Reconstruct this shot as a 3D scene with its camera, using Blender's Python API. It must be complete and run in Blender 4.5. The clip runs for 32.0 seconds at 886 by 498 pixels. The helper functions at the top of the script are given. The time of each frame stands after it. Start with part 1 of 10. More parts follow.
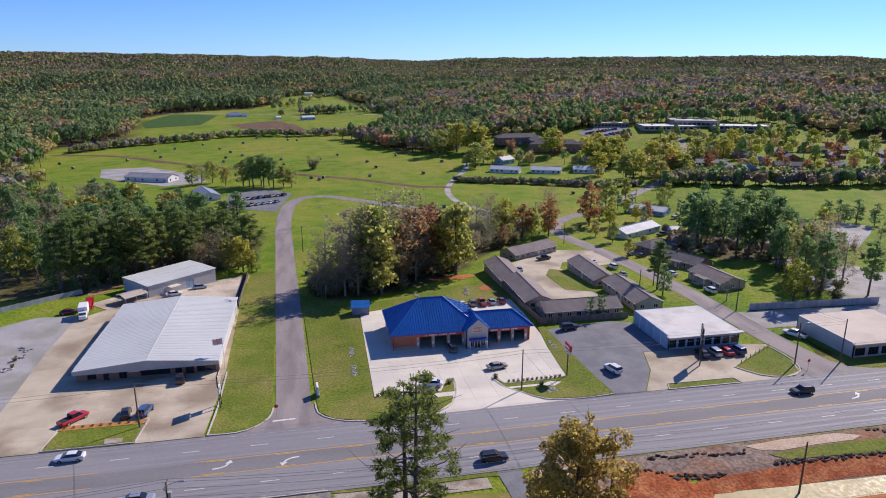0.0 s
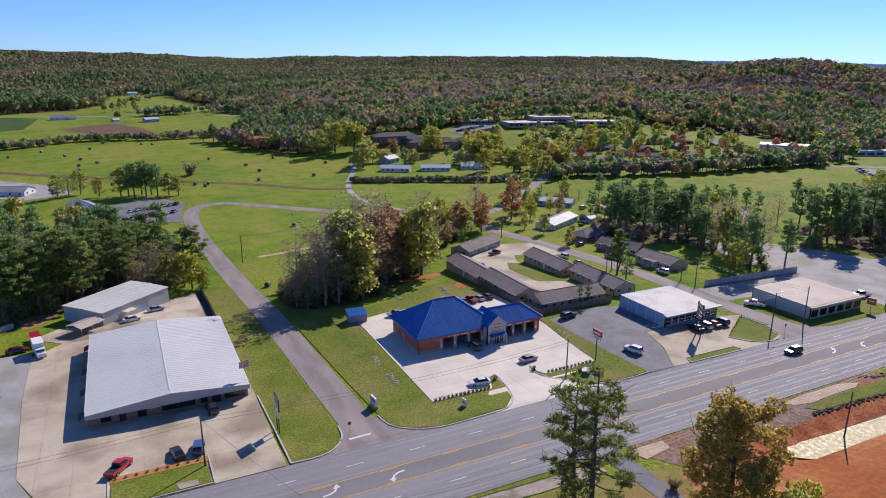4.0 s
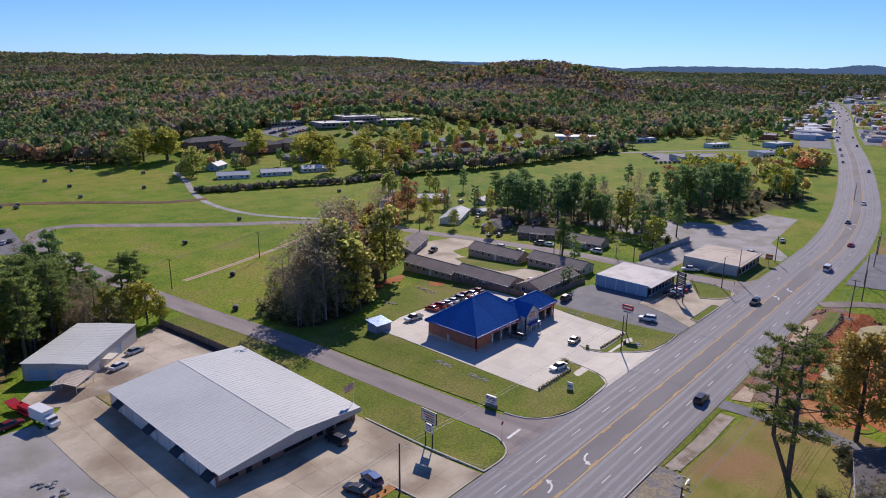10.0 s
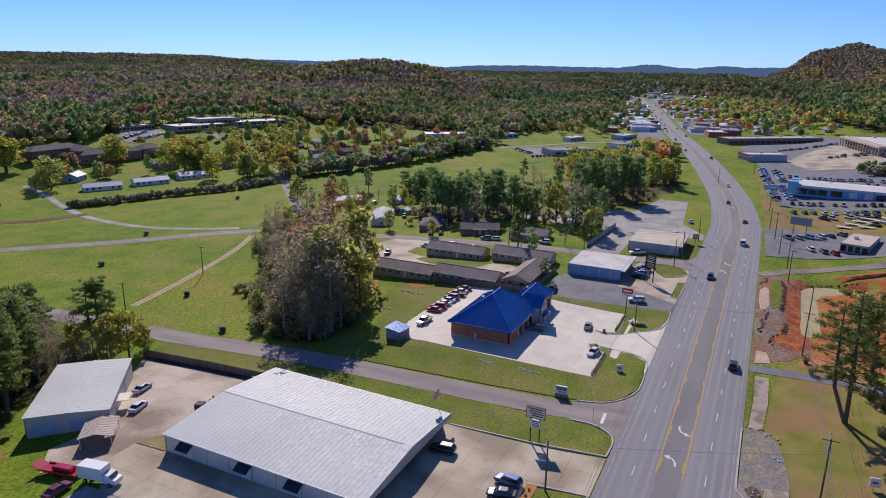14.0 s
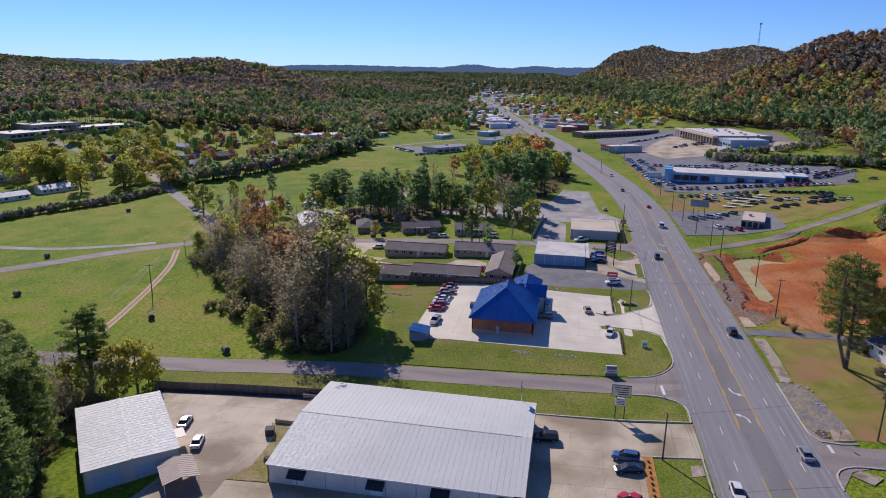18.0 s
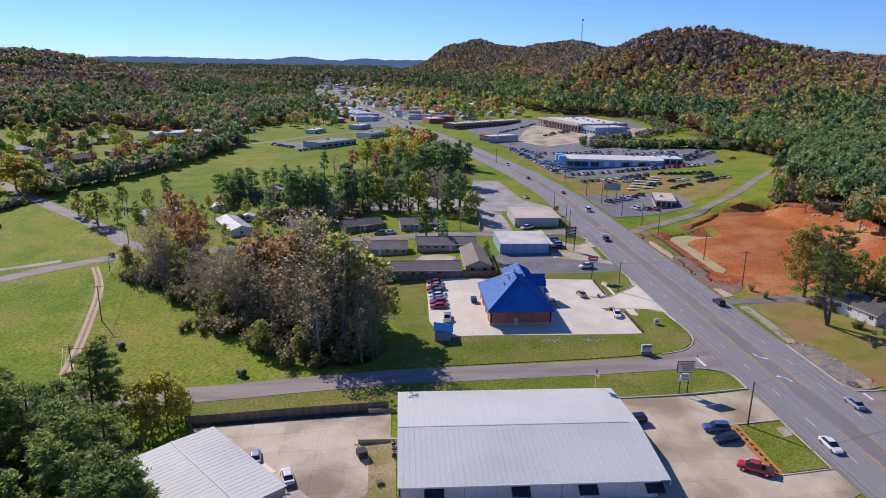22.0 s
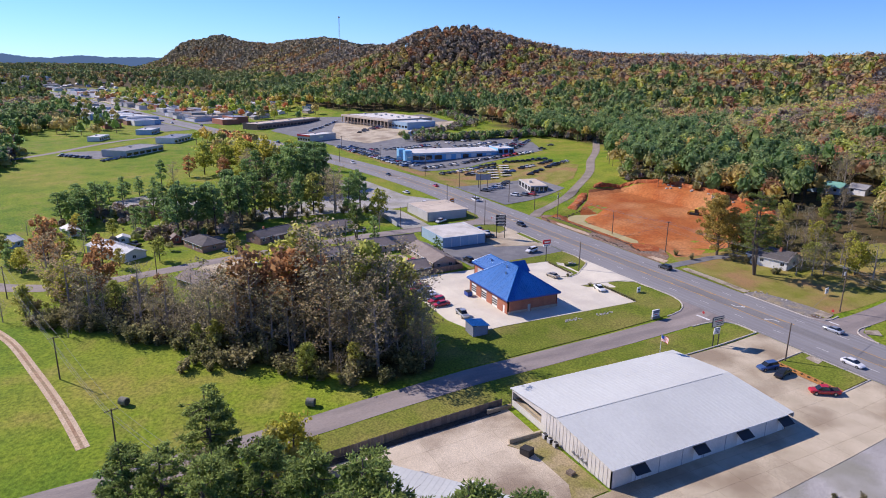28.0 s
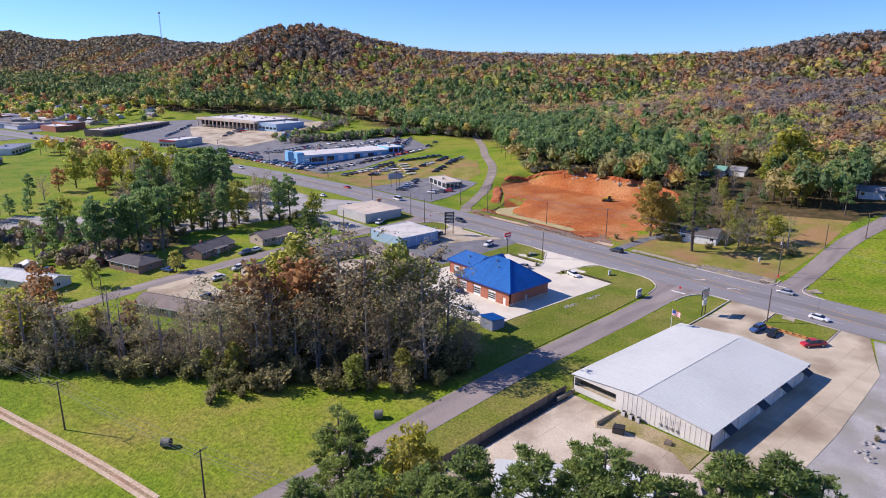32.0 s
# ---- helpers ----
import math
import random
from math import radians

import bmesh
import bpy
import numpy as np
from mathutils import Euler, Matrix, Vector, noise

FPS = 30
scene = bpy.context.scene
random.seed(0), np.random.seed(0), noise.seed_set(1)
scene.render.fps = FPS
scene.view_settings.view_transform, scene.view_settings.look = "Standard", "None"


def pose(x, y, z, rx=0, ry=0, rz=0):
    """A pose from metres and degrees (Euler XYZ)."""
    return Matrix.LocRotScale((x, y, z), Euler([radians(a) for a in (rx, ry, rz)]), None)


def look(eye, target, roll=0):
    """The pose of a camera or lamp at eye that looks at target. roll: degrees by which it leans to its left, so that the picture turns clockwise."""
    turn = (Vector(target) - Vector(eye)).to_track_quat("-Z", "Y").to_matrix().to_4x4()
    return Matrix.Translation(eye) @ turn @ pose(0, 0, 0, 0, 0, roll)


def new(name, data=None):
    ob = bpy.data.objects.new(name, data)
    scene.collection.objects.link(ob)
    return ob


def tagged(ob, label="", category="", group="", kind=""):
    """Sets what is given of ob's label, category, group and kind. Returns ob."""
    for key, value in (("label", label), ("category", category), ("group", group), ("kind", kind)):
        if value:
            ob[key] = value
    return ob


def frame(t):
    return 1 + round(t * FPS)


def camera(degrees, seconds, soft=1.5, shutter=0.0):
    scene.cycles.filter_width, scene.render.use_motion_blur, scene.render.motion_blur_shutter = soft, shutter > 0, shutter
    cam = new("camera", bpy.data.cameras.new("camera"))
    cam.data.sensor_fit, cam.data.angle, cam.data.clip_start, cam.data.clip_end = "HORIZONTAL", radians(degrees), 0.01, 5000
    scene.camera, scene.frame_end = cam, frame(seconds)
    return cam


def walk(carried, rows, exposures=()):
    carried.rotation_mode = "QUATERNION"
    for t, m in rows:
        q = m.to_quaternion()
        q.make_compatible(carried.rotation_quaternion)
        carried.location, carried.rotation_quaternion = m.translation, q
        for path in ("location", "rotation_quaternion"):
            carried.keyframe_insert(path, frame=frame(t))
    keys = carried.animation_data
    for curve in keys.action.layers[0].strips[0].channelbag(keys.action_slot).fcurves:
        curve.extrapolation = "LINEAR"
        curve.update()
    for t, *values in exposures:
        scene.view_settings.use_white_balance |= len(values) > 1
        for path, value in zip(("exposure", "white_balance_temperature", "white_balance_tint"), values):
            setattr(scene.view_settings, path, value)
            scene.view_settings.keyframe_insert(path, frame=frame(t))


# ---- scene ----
cam = camera(68.22, 32.0, 1.0)
ROWS = [
    (0, 2.20, 0.26, 64.34, -11.347, -15.570, -0.055),
    (0.5, -2.89, 1.39, 64.40, -14.121, -15.617, -0.058),
    (1, -7.98, 2.69, 64.42, -15.851, -15.626, -0.134),
    (1.5, -13.09, 4.13, 64.46, -17.459, -15.646, -0.171),
    (2, -18.30, 5.84, 64.52, -19.148, -15.622, -0.180),
    (2.5, -23.49, 7.63, 64.58, -20.886, -15.636, -0.227),
    (3, -28.60, 9.55, 64.59, -22.647, -15.647, -0.282),
    (3.5, -33.76, 11.64, 64.63, -24.418, -15.656, -0.324),
    (5.5, -53.89, 21.53, 65.08, -31.558, -15.561, -0.515),
    (6, -58.77, 24.43, 65.09, -33.325, -15.553, -0.540),
    (6.5, -63.60, 27.54, 65.05, -35.160, -15.514, -0.567),
    (7, -68.37, 30.71, 64.98, -36.981, -15.505, -0.585),
    (7.5, -73.18, 34.09, 64.98, -38.837, -15.534, -0.614),
    (8, -77.91, 37.54, 64.95, -40.694, -15.523, -0.621),
    (8.5, -82.44, 41.24, 64.91, -42.578, -15.491, -0.677),
    (9, -86.70, 45.16, 64.84, -44.437, -15.471, -0.668),
    (9.5, -90.84, 49.38, 64.87, -46.301, -15.494, -0.695),
    (10, -94.78, 53.72, 64.80, -48.229, -15.506, -0.659),
    (10.5, -98.55, 58.32, 64.77, -50.124, -15.511, -0.650),
    (11, -102.19, 63.07, 64.73, -52.068, -15.504, -0.621),
    (11.5, -105.74, 67.95, 64.76, -54.031, -15.516, -0.671),
    (12, -109.06, 72.82, 64.79, -55.955, -15.546, -0.719),
    (12.5, -112.26, 77.80, 64.77, -57.899, -15.523, -0.715),
    (13, -115.33, 82.91, 64.63, -59.813, -15.495, -0.727),
    (13.5, -118.15, 88.04, 64.57, -61.719, -15.462, -0.735),
    (14, -120.91, 93.20, 64.51, -63.654, -15.435, -0.719),
    (14.5, -123.46, 98.47, 64.40, -65.588, -15.416, -0.729),
    (16.5, -132.39, 120.19, 64.17, -73.188, -15.360, -0.731),
    (17, -134.16, 125.70, 64.06, -75.084, -15.343, -0.739),
    (17.5, -135.64, 131.25, 63.98, -76.980, -15.285, -0.736),
    (18, -136.90, 136.91, 63.89, -78.867, -15.277, -0.740),
    (18.5, -137.78, 142.54, 63.70, -80.745, -15.241, -0.704),
    (19, -138.37, 148.33, 63.65, -82.653, -15.284, -0.728),
    (19.5, -138.53, 154.11, 63.57, -84.511, -15.329, -0.746),
    (20, -138.24, 159.80, 63.46, -86.399, -15.354, -0.754),
    (20.5, -137.78, 165.41, 63.32, -88.187, -15.442, -0.783),
    (21, -137.20, 171.04, 63.17, -90.005, -15.509, -0.791),
    (21.5, -136.55, 176.68, 63.00, -91.871, -15.594, -0.737),
    (22, -135.68, 182.31, 62.96, -93.747, -15.690, -0.799),
    (22.5, -134.79, 187.88, 62.93, -95.579, -15.756, -0.818),
    (23, -134.00, 193.32, 62.72, -97.433, -15.772, -0.769),
    (23.5, -132.95, 198.89, 62.65, -99.320, -15.828, -0.803),
    (24, -132.02, 204.27, 62.51, -101.189, -15.795, -0.700),
    (24.5, -130.90, 209.75, 62.52, -103.068, -15.785, -0.694),
    (25, -129.67, 215.06, 62.40, -104.940, -15.738, -0.668),
    (25.5, -128.21, 220.48, 62.43, -106.823, -15.753, -0.680),
    (27.5, -120.52, 240.73, 62.10, -114.152, -15.669, -0.603),
    (28, -118.21, 245.80, 62.00, -116.033, -15.650, -0.573),
    (28.5, -115.70, 250.80, 61.99, -117.932, -15.664, -0.572),
    (29, -113.05, 255.68, 61.93, -119.845, -15.663, -0.530),
    (29.5, -110.24, 260.45, 61.91, -121.754, -15.664, -0.469),
    (30, -107.21, 265.11, 61.98, -123.644, -15.658, -0.458),
    (30.5, -104.11, 269.72, 61.94, -125.534, -15.674, -0.437),
    (31, -100.98, 274.10, 61.94, -127.418, -15.680, -0.407),
    (31.5, -97.65, 278.50, 61.89, -129.326, -15.667, -0.375),
    (32, -94.10, 282.86, 61.84, -131.250, -15.643, -0.353),
]
walk(cam, [(t, pose(x, y, z, 90 + pitch, roll, yaw)) for t, x, y, z, yaw, pitch, roll in ROWS],
     [(t, stops, 6500, 20) for t, stops in ((0, .2), (6, .05), (12, -.12), (18, -.12), (23, .15), (28, .35), (32, .45))])

# ---- light ----
SUN_AZ, SUN_EL = 35.0, 34.5      # sun's direction: degrees from +x towards +y, and above the horizon
world = bpy.data.worlds.new("sky")
scene.world = world
world.use_nodes = True
wn = world.node_tree.nodes
sky = wn.new("ShaderNodeTexSky")
sky.sky_type, sky.sun_disc = "NISHITA", False
sky.sun_elevation, sky.sun_rotation = radians(SUN_EL), radians(90 - SUN_AZ)
sky.air_density, sky.dust_density, sky.ozone_density, sky.altitude = 0.85, 0.0, 5.0, 300
tint = wn.new("ShaderNodeMix")
tint.data_type, tint.blend_type = "RGBA", "MULTIPLY"
tint.inputs["Factor"].default_value = 1.0
tint.inputs["B"].default_value = (0.47, 0.70, 1.06, 1)
world.node_tree.links.new(sky.outputs[0], tint.inputs["A"])
world.node_tree.links.new(tint.outputs["Result"], wn["Background"].inputs[0])
wn["Background"].inputs[1].default_value = 0.12
sun = new("sun", bpy.data.lights.new("sun", "SUN"))
sun.data.energy, sun.data.angle, sun.data.color = 4.5, radians(0.53), (1.0, 0.93, 0.83)
sv = Vector((math.cos(radians(SUN_AZ)) * math.cos(radians(SUN_EL)), math.sin(radians(SUN_AZ)) * math.cos(radians(SUN_EL)), math.sin(radians(SUN_EL))))
sun.matrix_world = look(sv * 500, (0, 0, 0))
scene.view_settings.exposure = 0.0


# ---- materials ----
def nodes_of(name):
    m = bpy.data.materials.new(name)
    m.use_nodes = True
    t = m.node_tree
    return m, t, t.nodes["Principled BSDF"]


def surf(name, c1, c2=None, rough=0.8, scale=0.3, fine=6.0, bump=0.15, metal=0.0, rand=0.0, stain=None, stain_scale=0.06, stain_amt=0.5, spec=0.4, contrast=0.22, stretch=None, warp=None):
    """A surface in two tones, mottled at two scales in metres, with relief; rand: change from piece to piece; stain: blotches of a third tone."""
    c2 = c2 or tuple(v * 0.8 for v in c1)
    m, t, p = nodes_of(name)
    N, L = t.nodes, t.links
    geo = N.new("ShaderNodeNewGeometry")
    src = geo.outputs["Position"]
    if stretch:
        mp = N.new("ShaderNodeMapping")
        mp.inputs["Scale"].default_value = stretch
        L.new(src, mp.inputs["Vector"])
        src = mp.outputs[0]

    def tex(sc, detail=4.0):
        n = N.new("ShaderNodeTexNoise")
        n.inputs["Scale"].default_value, n.inputs["Detail"].default_value = sc, detail
        L.new(src, n.inputs["Vector"])
        return n.outputs["Fac"]

    def ramp(fac, a, b, x0=0.35, x1=0.65):
        r = N.new("ShaderNodeMapRange")
        r.inputs["From Min"].default_value, r.inputs["From Max"].default_value = x0, x1
        r.inputs["To Min"].default_value, r.inputs["To Max"].default_value = a, b
        L.new(fac, r.inputs["Value"])
        return r.outputs[0]

    def mix(fac, a, b, kind="MIX"):
        x = N.new("ShaderNodeMix")
        x.data_type, x.blend_type = "RGBA", kind
        for s, v in ((x.inputs["Factor"], fac), (x.inputs["A"], a), (x.inputs["B"], b)):
            if isinstance(v, bpy.types.NodeSocket):
                L.new(v, s)
            else:
                s.default_value = v if isinstance(v, float) else (*v, 1)
        return x.outputs["Result"]
    f = tex(fine)
    col = mix(ramp(tex(scale), 0.0, 1.0), c1, c2)
    if stain:
        col = mix(ramp(tex(stain_scale, 8.0), 0.0, stain_amt, 0.45, 0.62), col, stain)
    v = ramp(f, 1 - contrast, 1 + contrast)
    if rand:
        o = N.new("ShaderNodeObjectInfo")
        q = N.new("ShaderNodeMath")
        q.operation = "MULTIPLY"
        L.new(v, q.inputs[0])
        L.new(ramp(o.outputs["Random"], 1 - rand, 1 + rand, 0, 1), q.inputs[1])
        v = q.outputs[0]
    h = N.new("ShaderNodeHueSaturation")
    L.new(v, h.inputs["Value"])
    L.new(col, h.inputs["Color"])
    L.new(h.outputs[0], p.inputs["Base Color"])
    p.inputs["Roughness"].default_value, p.inputs["Metallic"].default_value = rough, metal
    p.inputs["Specular IOR Level"].default_value = spec
    L.new(ramp(f, max(0.02, rough - 0.12), min(1.0, rough + 0.12)), p.inputs["Roughness"])
    if bump:
        b = N.new("ShaderNodeBump")
        b.inputs["Strength"].default_value, b.inputs["Distance"].default_value = bump, 0.1
        L.new(f, b.inputs["Height"])
        L.new(b.outputs[0], p.inputs["Normal"])
    return m


def plain(name, c, rough=0.5, metal=0.0, spec=0.5, coat=0.0):
    m, t, p = nodes_of(name)
    p.inputs["Base Color"].default_value = (*c, 1)
    p.inputs["Roughness"].default_value, p.inputs["Metallic"].default_value = rough, metal
    p.inputs["Specular IOR Level"].default_value, p.inputs["Coat Weight"].default_value = spec, coat
    return m


def leaf(name, tones, through_light=0.58, vary=0.35):
    """Foliage: the tone changes from tree to tree (Object Info) and from leaf to leaf (islands)."""
    m, t, p = nodes_of(name)
    N, L = t.nodes, t.links
    o, g = N.new("ShaderNodeObjectInfo"), N.new("ShaderNodeNewGeometry")
    a = N.new("ShaderNodeMath")
    a.operation = "MULTIPLY_ADD"
    L.new(g.outputs["Random Per Island"], a.inputs[0])
    a.inputs[1].default_value = 0.3
    L.new(o.outputs["Random"], a.inputs[2])
    sc = N.new("ShaderNodeMath")
    sc.operation = "MULTIPLY"
    L.new(a.outputs[0], sc.inputs[0])
    sc.inputs[1].default_value = 1 / 1.3
    r = N.new("ShaderNodeValToRGB")
    while len(r.color_ramp.elements) < len(tones):
        r.color_ramp.elements.new(0.5)
    for i, (e, c) in enumerate(zip(r.color_ramp.elements, tones)):
        e.position, e.color = i / (len(tones) - 1), (*c, 1)
    L.new(sc.outputs[0], r.inputs[0])
    h = N.new("ShaderNodeHueSaturation")
    L.new(r.outputs[0], h.inputs["Color"])
    v = N.new("ShaderNodeMapRange")
    v.inputs["To Min"].default_value, v.inputs["To Max"].default_value = 1 - vary, 1 + vary
    L.new(g.outputs["Random Per Island"], v.inputs["Value"])
    L.new(v.outputs[0], h.inputs["Value"])
    L.new(h.outputs[0], p.inputs["Base Color"])
    p.inputs["Roughness"].default_value, p.inputs["Specular IOR Level"].default_value = 0.7, 0.15
    tr, mx = N.new("ShaderNodeBsdfTranslucent"), N.new("ShaderNodeMixShader")
    L.new(h.outputs[0], tr.inputs["Color"])
    mx.inputs[0].default_value = through_light
    L.new(p.outputs[0], mx.inputs[1])
    L.new(tr.outputs[0], mx.inputs[2])
    L.new(mx.outputs[0], N["Material Output"].inputs[0])
    return m


def tinted(name, attr, rough=0.8, vary=0.2, through_light=0.25):
    """Far foliage: each tree's own tone from its mesh, with a change from leaf clump to leaf clump."""
    m, t, p = nodes_of(name)
    N, L = t.nodes, t.links
    a, g, h, v = N.new("ShaderNodeAttribute"), N.new("ShaderNodeNewGeometry"), N.new("ShaderNodeHueSaturation"), N.new("ShaderNodeMapRange")
    a.attribute_name = attr
    v.inputs["To Min"].default_value, v.inputs["To Max"].default_value = 1 - vary, 1 + vary
    L.new(g.outputs["Random Per Island"], v.inputs["Value"])
    L.new(a.outputs["Color"], h.inputs["Color"])
    # leafy mottle and relief inside each crown, in metres
    z = N.new("ShaderNodeTexNoise")
    z.inputs["Scale"].default_value, z.inputs["Detail"].default_value, z.inputs["Roughness"].default_value = 0.55, 5.0, 0.7
    L.new(g.outputs["Position"], z.inputs["Vector"])
    w = N.new("ShaderNodeMapRange")
    w.inputs["From Min"].default_value, w.inputs["From Max"].default_value = 0.34, 0.66
    w.inputs["To Min"].default_value, w.inputs["To Max"].default_value = 0.74, 1.26
    L.new(z.outputs["Fac"], w.inputs["Value"])
    q = N.new("ShaderNodeMath")
    q.operation = "MULTIPLY"
    L.new(v.outputs[0], q.inputs[0])
    L.new(w.outputs[0], q.inputs[1])
    L.new(q.outputs[0], h.inputs["Value"])
    b = N.new("ShaderNodeBump")
    b.inputs["Strength"].default_value, b.inputs["Distance"].default_value = 0.75, 1.0
    L.new(z.outputs["Fac"], b.inputs["Height"])
    L.new(b.outputs[0], p.inputs["Normal"])
    L.new(h.outputs[0], p.inputs["Base Color"])
    p.inputs["Roughness"].default_value, p.inputs["Specular IOR Level"].default_value = rough, 0.1
    tr, mx = N.new("ShaderNodeBsdfTranslucent"), N.new("ShaderNodeMixShader")
    L.new(h.outputs[0], tr.inputs["Color"])
    L.new(b.outputs[0], tr.inputs["Normal"])
    mx.inputs[0].default_value = through_light
    L.new(p.outputs[0], mx.inputs[1])
    L.new(tr.outputs[0], mx.inputs[2])
    L.new(mx.outputs[0], N["Material Output"].inputs[0])
    return m


def ground_material():
    """Meadow with mown and dry patches, turning to leaf litter where the sheet's own 'woods' value says so."""
    m, t, p = nodes_of("meadow")
    N, L = t.nodes, t.links
    geo = N.new("ShaderNodeNewGeometry")

    def tex(sc, detail=5.0):
        n = N.new("ShaderNodeTexNoise")
        n.inputs["Scale"].default_value, n.inputs["Detail"].default_value = sc, detail
        L.new(geo.outputs["Position"], n.inputs["Vector"])
        return n.outputs["Fac"]

    def ramp(fac, stops):
        r = N.new("ShaderNodeValToRGB")
        while len(r.color_ramp.elements) < len(stops):
            r.color_ramp.elements.new(0.5)
        for e, (x, c) in zip(r.color_ramp.elements, stops):
            e.position, e.color = x, (*c, 1)
        L.new(fac, r.inputs[0])
        return r.outputs[0]

    def mix(fac, a, b, kind="MIX"):
        x = N.new("ShaderNodeMix")
        x.data_type, x.blend_type = "RGBA", kind
        if isinstance(fac, float):
            x.inputs["Factor"].default_value = fac
        else:
            L.new(fac, x.inputs["Factor"])
        L.new(a, x.inputs["A"])
        L.new(b, x.inputs["B"])
        return x.outputs["Result"]
    big = ramp(tex(0.011), [(0.38, (0.13, 0.215, 0.015)), (0.5, (0.195, 0.265, 0.02)), (0.62, (0.285, 0.275, 0.045))])
    mid = ramp(tex(0.09, 9.0), [(0.36, (0.09, 0.185, 0.013)), (0.5, (0.19, 0.265, 0.02)), (0.62, (0.27, 0.25, 0.055)), (0.72, (0.31, 0.24, 0.09))])
    fine = ramp(tex(1.3, 12.0), [(0.32, (0.6, 0.64, 0.56)), (0.5, (0.97, 0.96, 0.94)), (0.68, (1.34, 1.28, 1.28))])
    grass = mix(1.0, mix(0.5, big, mid), fine, "MULTIPLY")
    litter = ramp(tex(0.3), [(0.3, (0.05, 0.045, 0.02)), (0.55, (0.10, 0.075, 0.035)), (0.75, (0.15, 0.10, 0.055))])
    at = N.new("ShaderNodeAttribute")
    at.attribute_name = "woods"
    L.new(mix(at.outputs["Fac"], grass, litter), p.inputs["Base Color"])
    p.inputs["Roughness"].default_value, p.inputs["Specular IOR Level"].default_value = 0.9, 0.1
    b = N.new("ShaderNodeBump")
    b.inputs["Strength"].default_value, b.inputs["Distance"].default_value = 0.8, 0.3
    L.new(tex(2.2, 8.0), b.inputs["Height"])
    L.new(b.outputs[0], p.inputs["Normal"])
    return m


M_GROUND = ground_material()
M_LAWN = surf("lawn", (0.12, 0.165, 0.019), (0.165, 0.195, 0.028), 0.9, 0.15, 2.4, 0.5, spec=0.1, stain=(0.25, 0.21, 0.065), stain_scale=0.07, stain_amt=0.65, contrast=0.34)
M_DRYLAWN = surf("dry_lawn", (0.18, 0.19, 0.03), (0.28, 0.24, 0.07), 0.9, 0.15, 6.0, 0.4, spec=0.1, stain=(0.34, 0.19, 0.10), stain_scale=0.07, stain_amt=0.8, contrast=0.3)
M_ASPHALT = surf("asphalt", (0.235, 0.225, 0.225), (0.27, 0.26, 0.255), 0.85, 0.08, 5.0, 0.15, stain=(0.20, 0.19, 0.19), stain_scale=0.15, contrast=0.1, stretch=(0.25, 1.6, 1))
M_TURNLANE = surf("turn_lane_asphalt", (0.205, 0.195, 0.19), (0.235, 0.225, 0.215), 0.85, 0.08, 5.0, 0.15, stain=(0.17, 0.16, 0.155), stain_scale=0.15, contrast=0.12, stretch=(0.25, 1.6, 1))
M_WHEELPATH = surf("polished_asphalt", (0.255, 0.25, 0.255), (0.285, 0.28, 0.28), 0.75, 0.1, 5.0, 0.1, stain=(0.225, 0.215, 0.215), stain_scale=0.12, contrast=0.1, stretch=(0.2, 1.6, 1))
M_FADED = surf("faded_paint", (0.44, 0.435, 0.425), (0.33, 0.325, 0.32), 0.8, 0.5, 4.0, 0.05, contrast=0.3, stain=(0.25, 0.24, 0.24), stain_scale=0.4, stain_amt=0.9)
M_SIDEROAD = surf("worn_asphalt", (0.265, 0.225, 0.205), (0.315, 0.27, 0.245), 0.88, 0.15, 5.0, 0.2, stain=(0.16, 0.14, 0.135), stain_scale=0.2, contrast=0.14, stretch=(1.6, 0.3, 1))
M_LOTASPHALT = surf("lot_asphalt", (0.14, 0.14, 0.15), (0.19, 0.19, 0.195), 0.85, 0.12, 6.0, 0.2, stain=(0.23, 0.23, 0.23), stain_scale=0.3, contrast=0.18)
M_GRAVEL = surf("gravel", (0.33, 0.315, 0.30), (0.41, 0.39, 0.37), 0.95, 0.15, 7.0, 0.4, stain=(0.20, 0.2, 0.12), stain_scale=0.1, contrast=0.25)
M_BROWNGRAVEL = surf("brown_gravel", (0.24, 0.20, 0.165), (0.31, 0.265, 0.22), 0.95, 0.2, 6.0, 0.4, stain=(0.17, 0.14, 0.10), stain_scale=0.15, contrast=0.25)
M_CONC_NEW = surf("pale_concrete", (0.64, 0.585, 0.47), (0.71, 0.655, 0.53), 0.8, 0.2, 5.0, 0.08, rand=0.03, stain=(0.52, 0.47, 0.41), stain_scale=0.15, stain_amt=0.35, contrast=0.06)
M_CONC_OLD = surf("old_concrete", (0.46, 0.39, 0.275), (0.55, 0.47, 0.34), 0.85, 0.22, 6.0, 0.15, rand=0.035, stain=(0.27, 0.205, 0.135), stain_scale=0.075, stain_amt=0.85, contrast=0.16)
M_CONC_BACK = surf("stained_concrete", (0.52, 0.44, 0.33), (0.61, 0.525, 0.40), 0.88, 0.2, 6.0, 0.2, rand=0.02, stain=(0.22, 0.165, 0.115), stain_scale=0.07, stain_amt=0.85, contrast=0.2)
M_WALKDIRT = surf("dirty_walk", (0.34, 0.285, 0.215), (0.42, 0.36, 0.28), 0.9, 0.5, 4.0, 0.3, stain=(0.20, 0.15, 0.10), stain_scale=0.35, stain_amt=0.9, contrast=0.25)
M_KERB = surf("kerb_concrete", (0.55, 0.51, 0.45), (0.46, 0.42, 0.36), 0.85, 0.4, 5.0, 0.1)
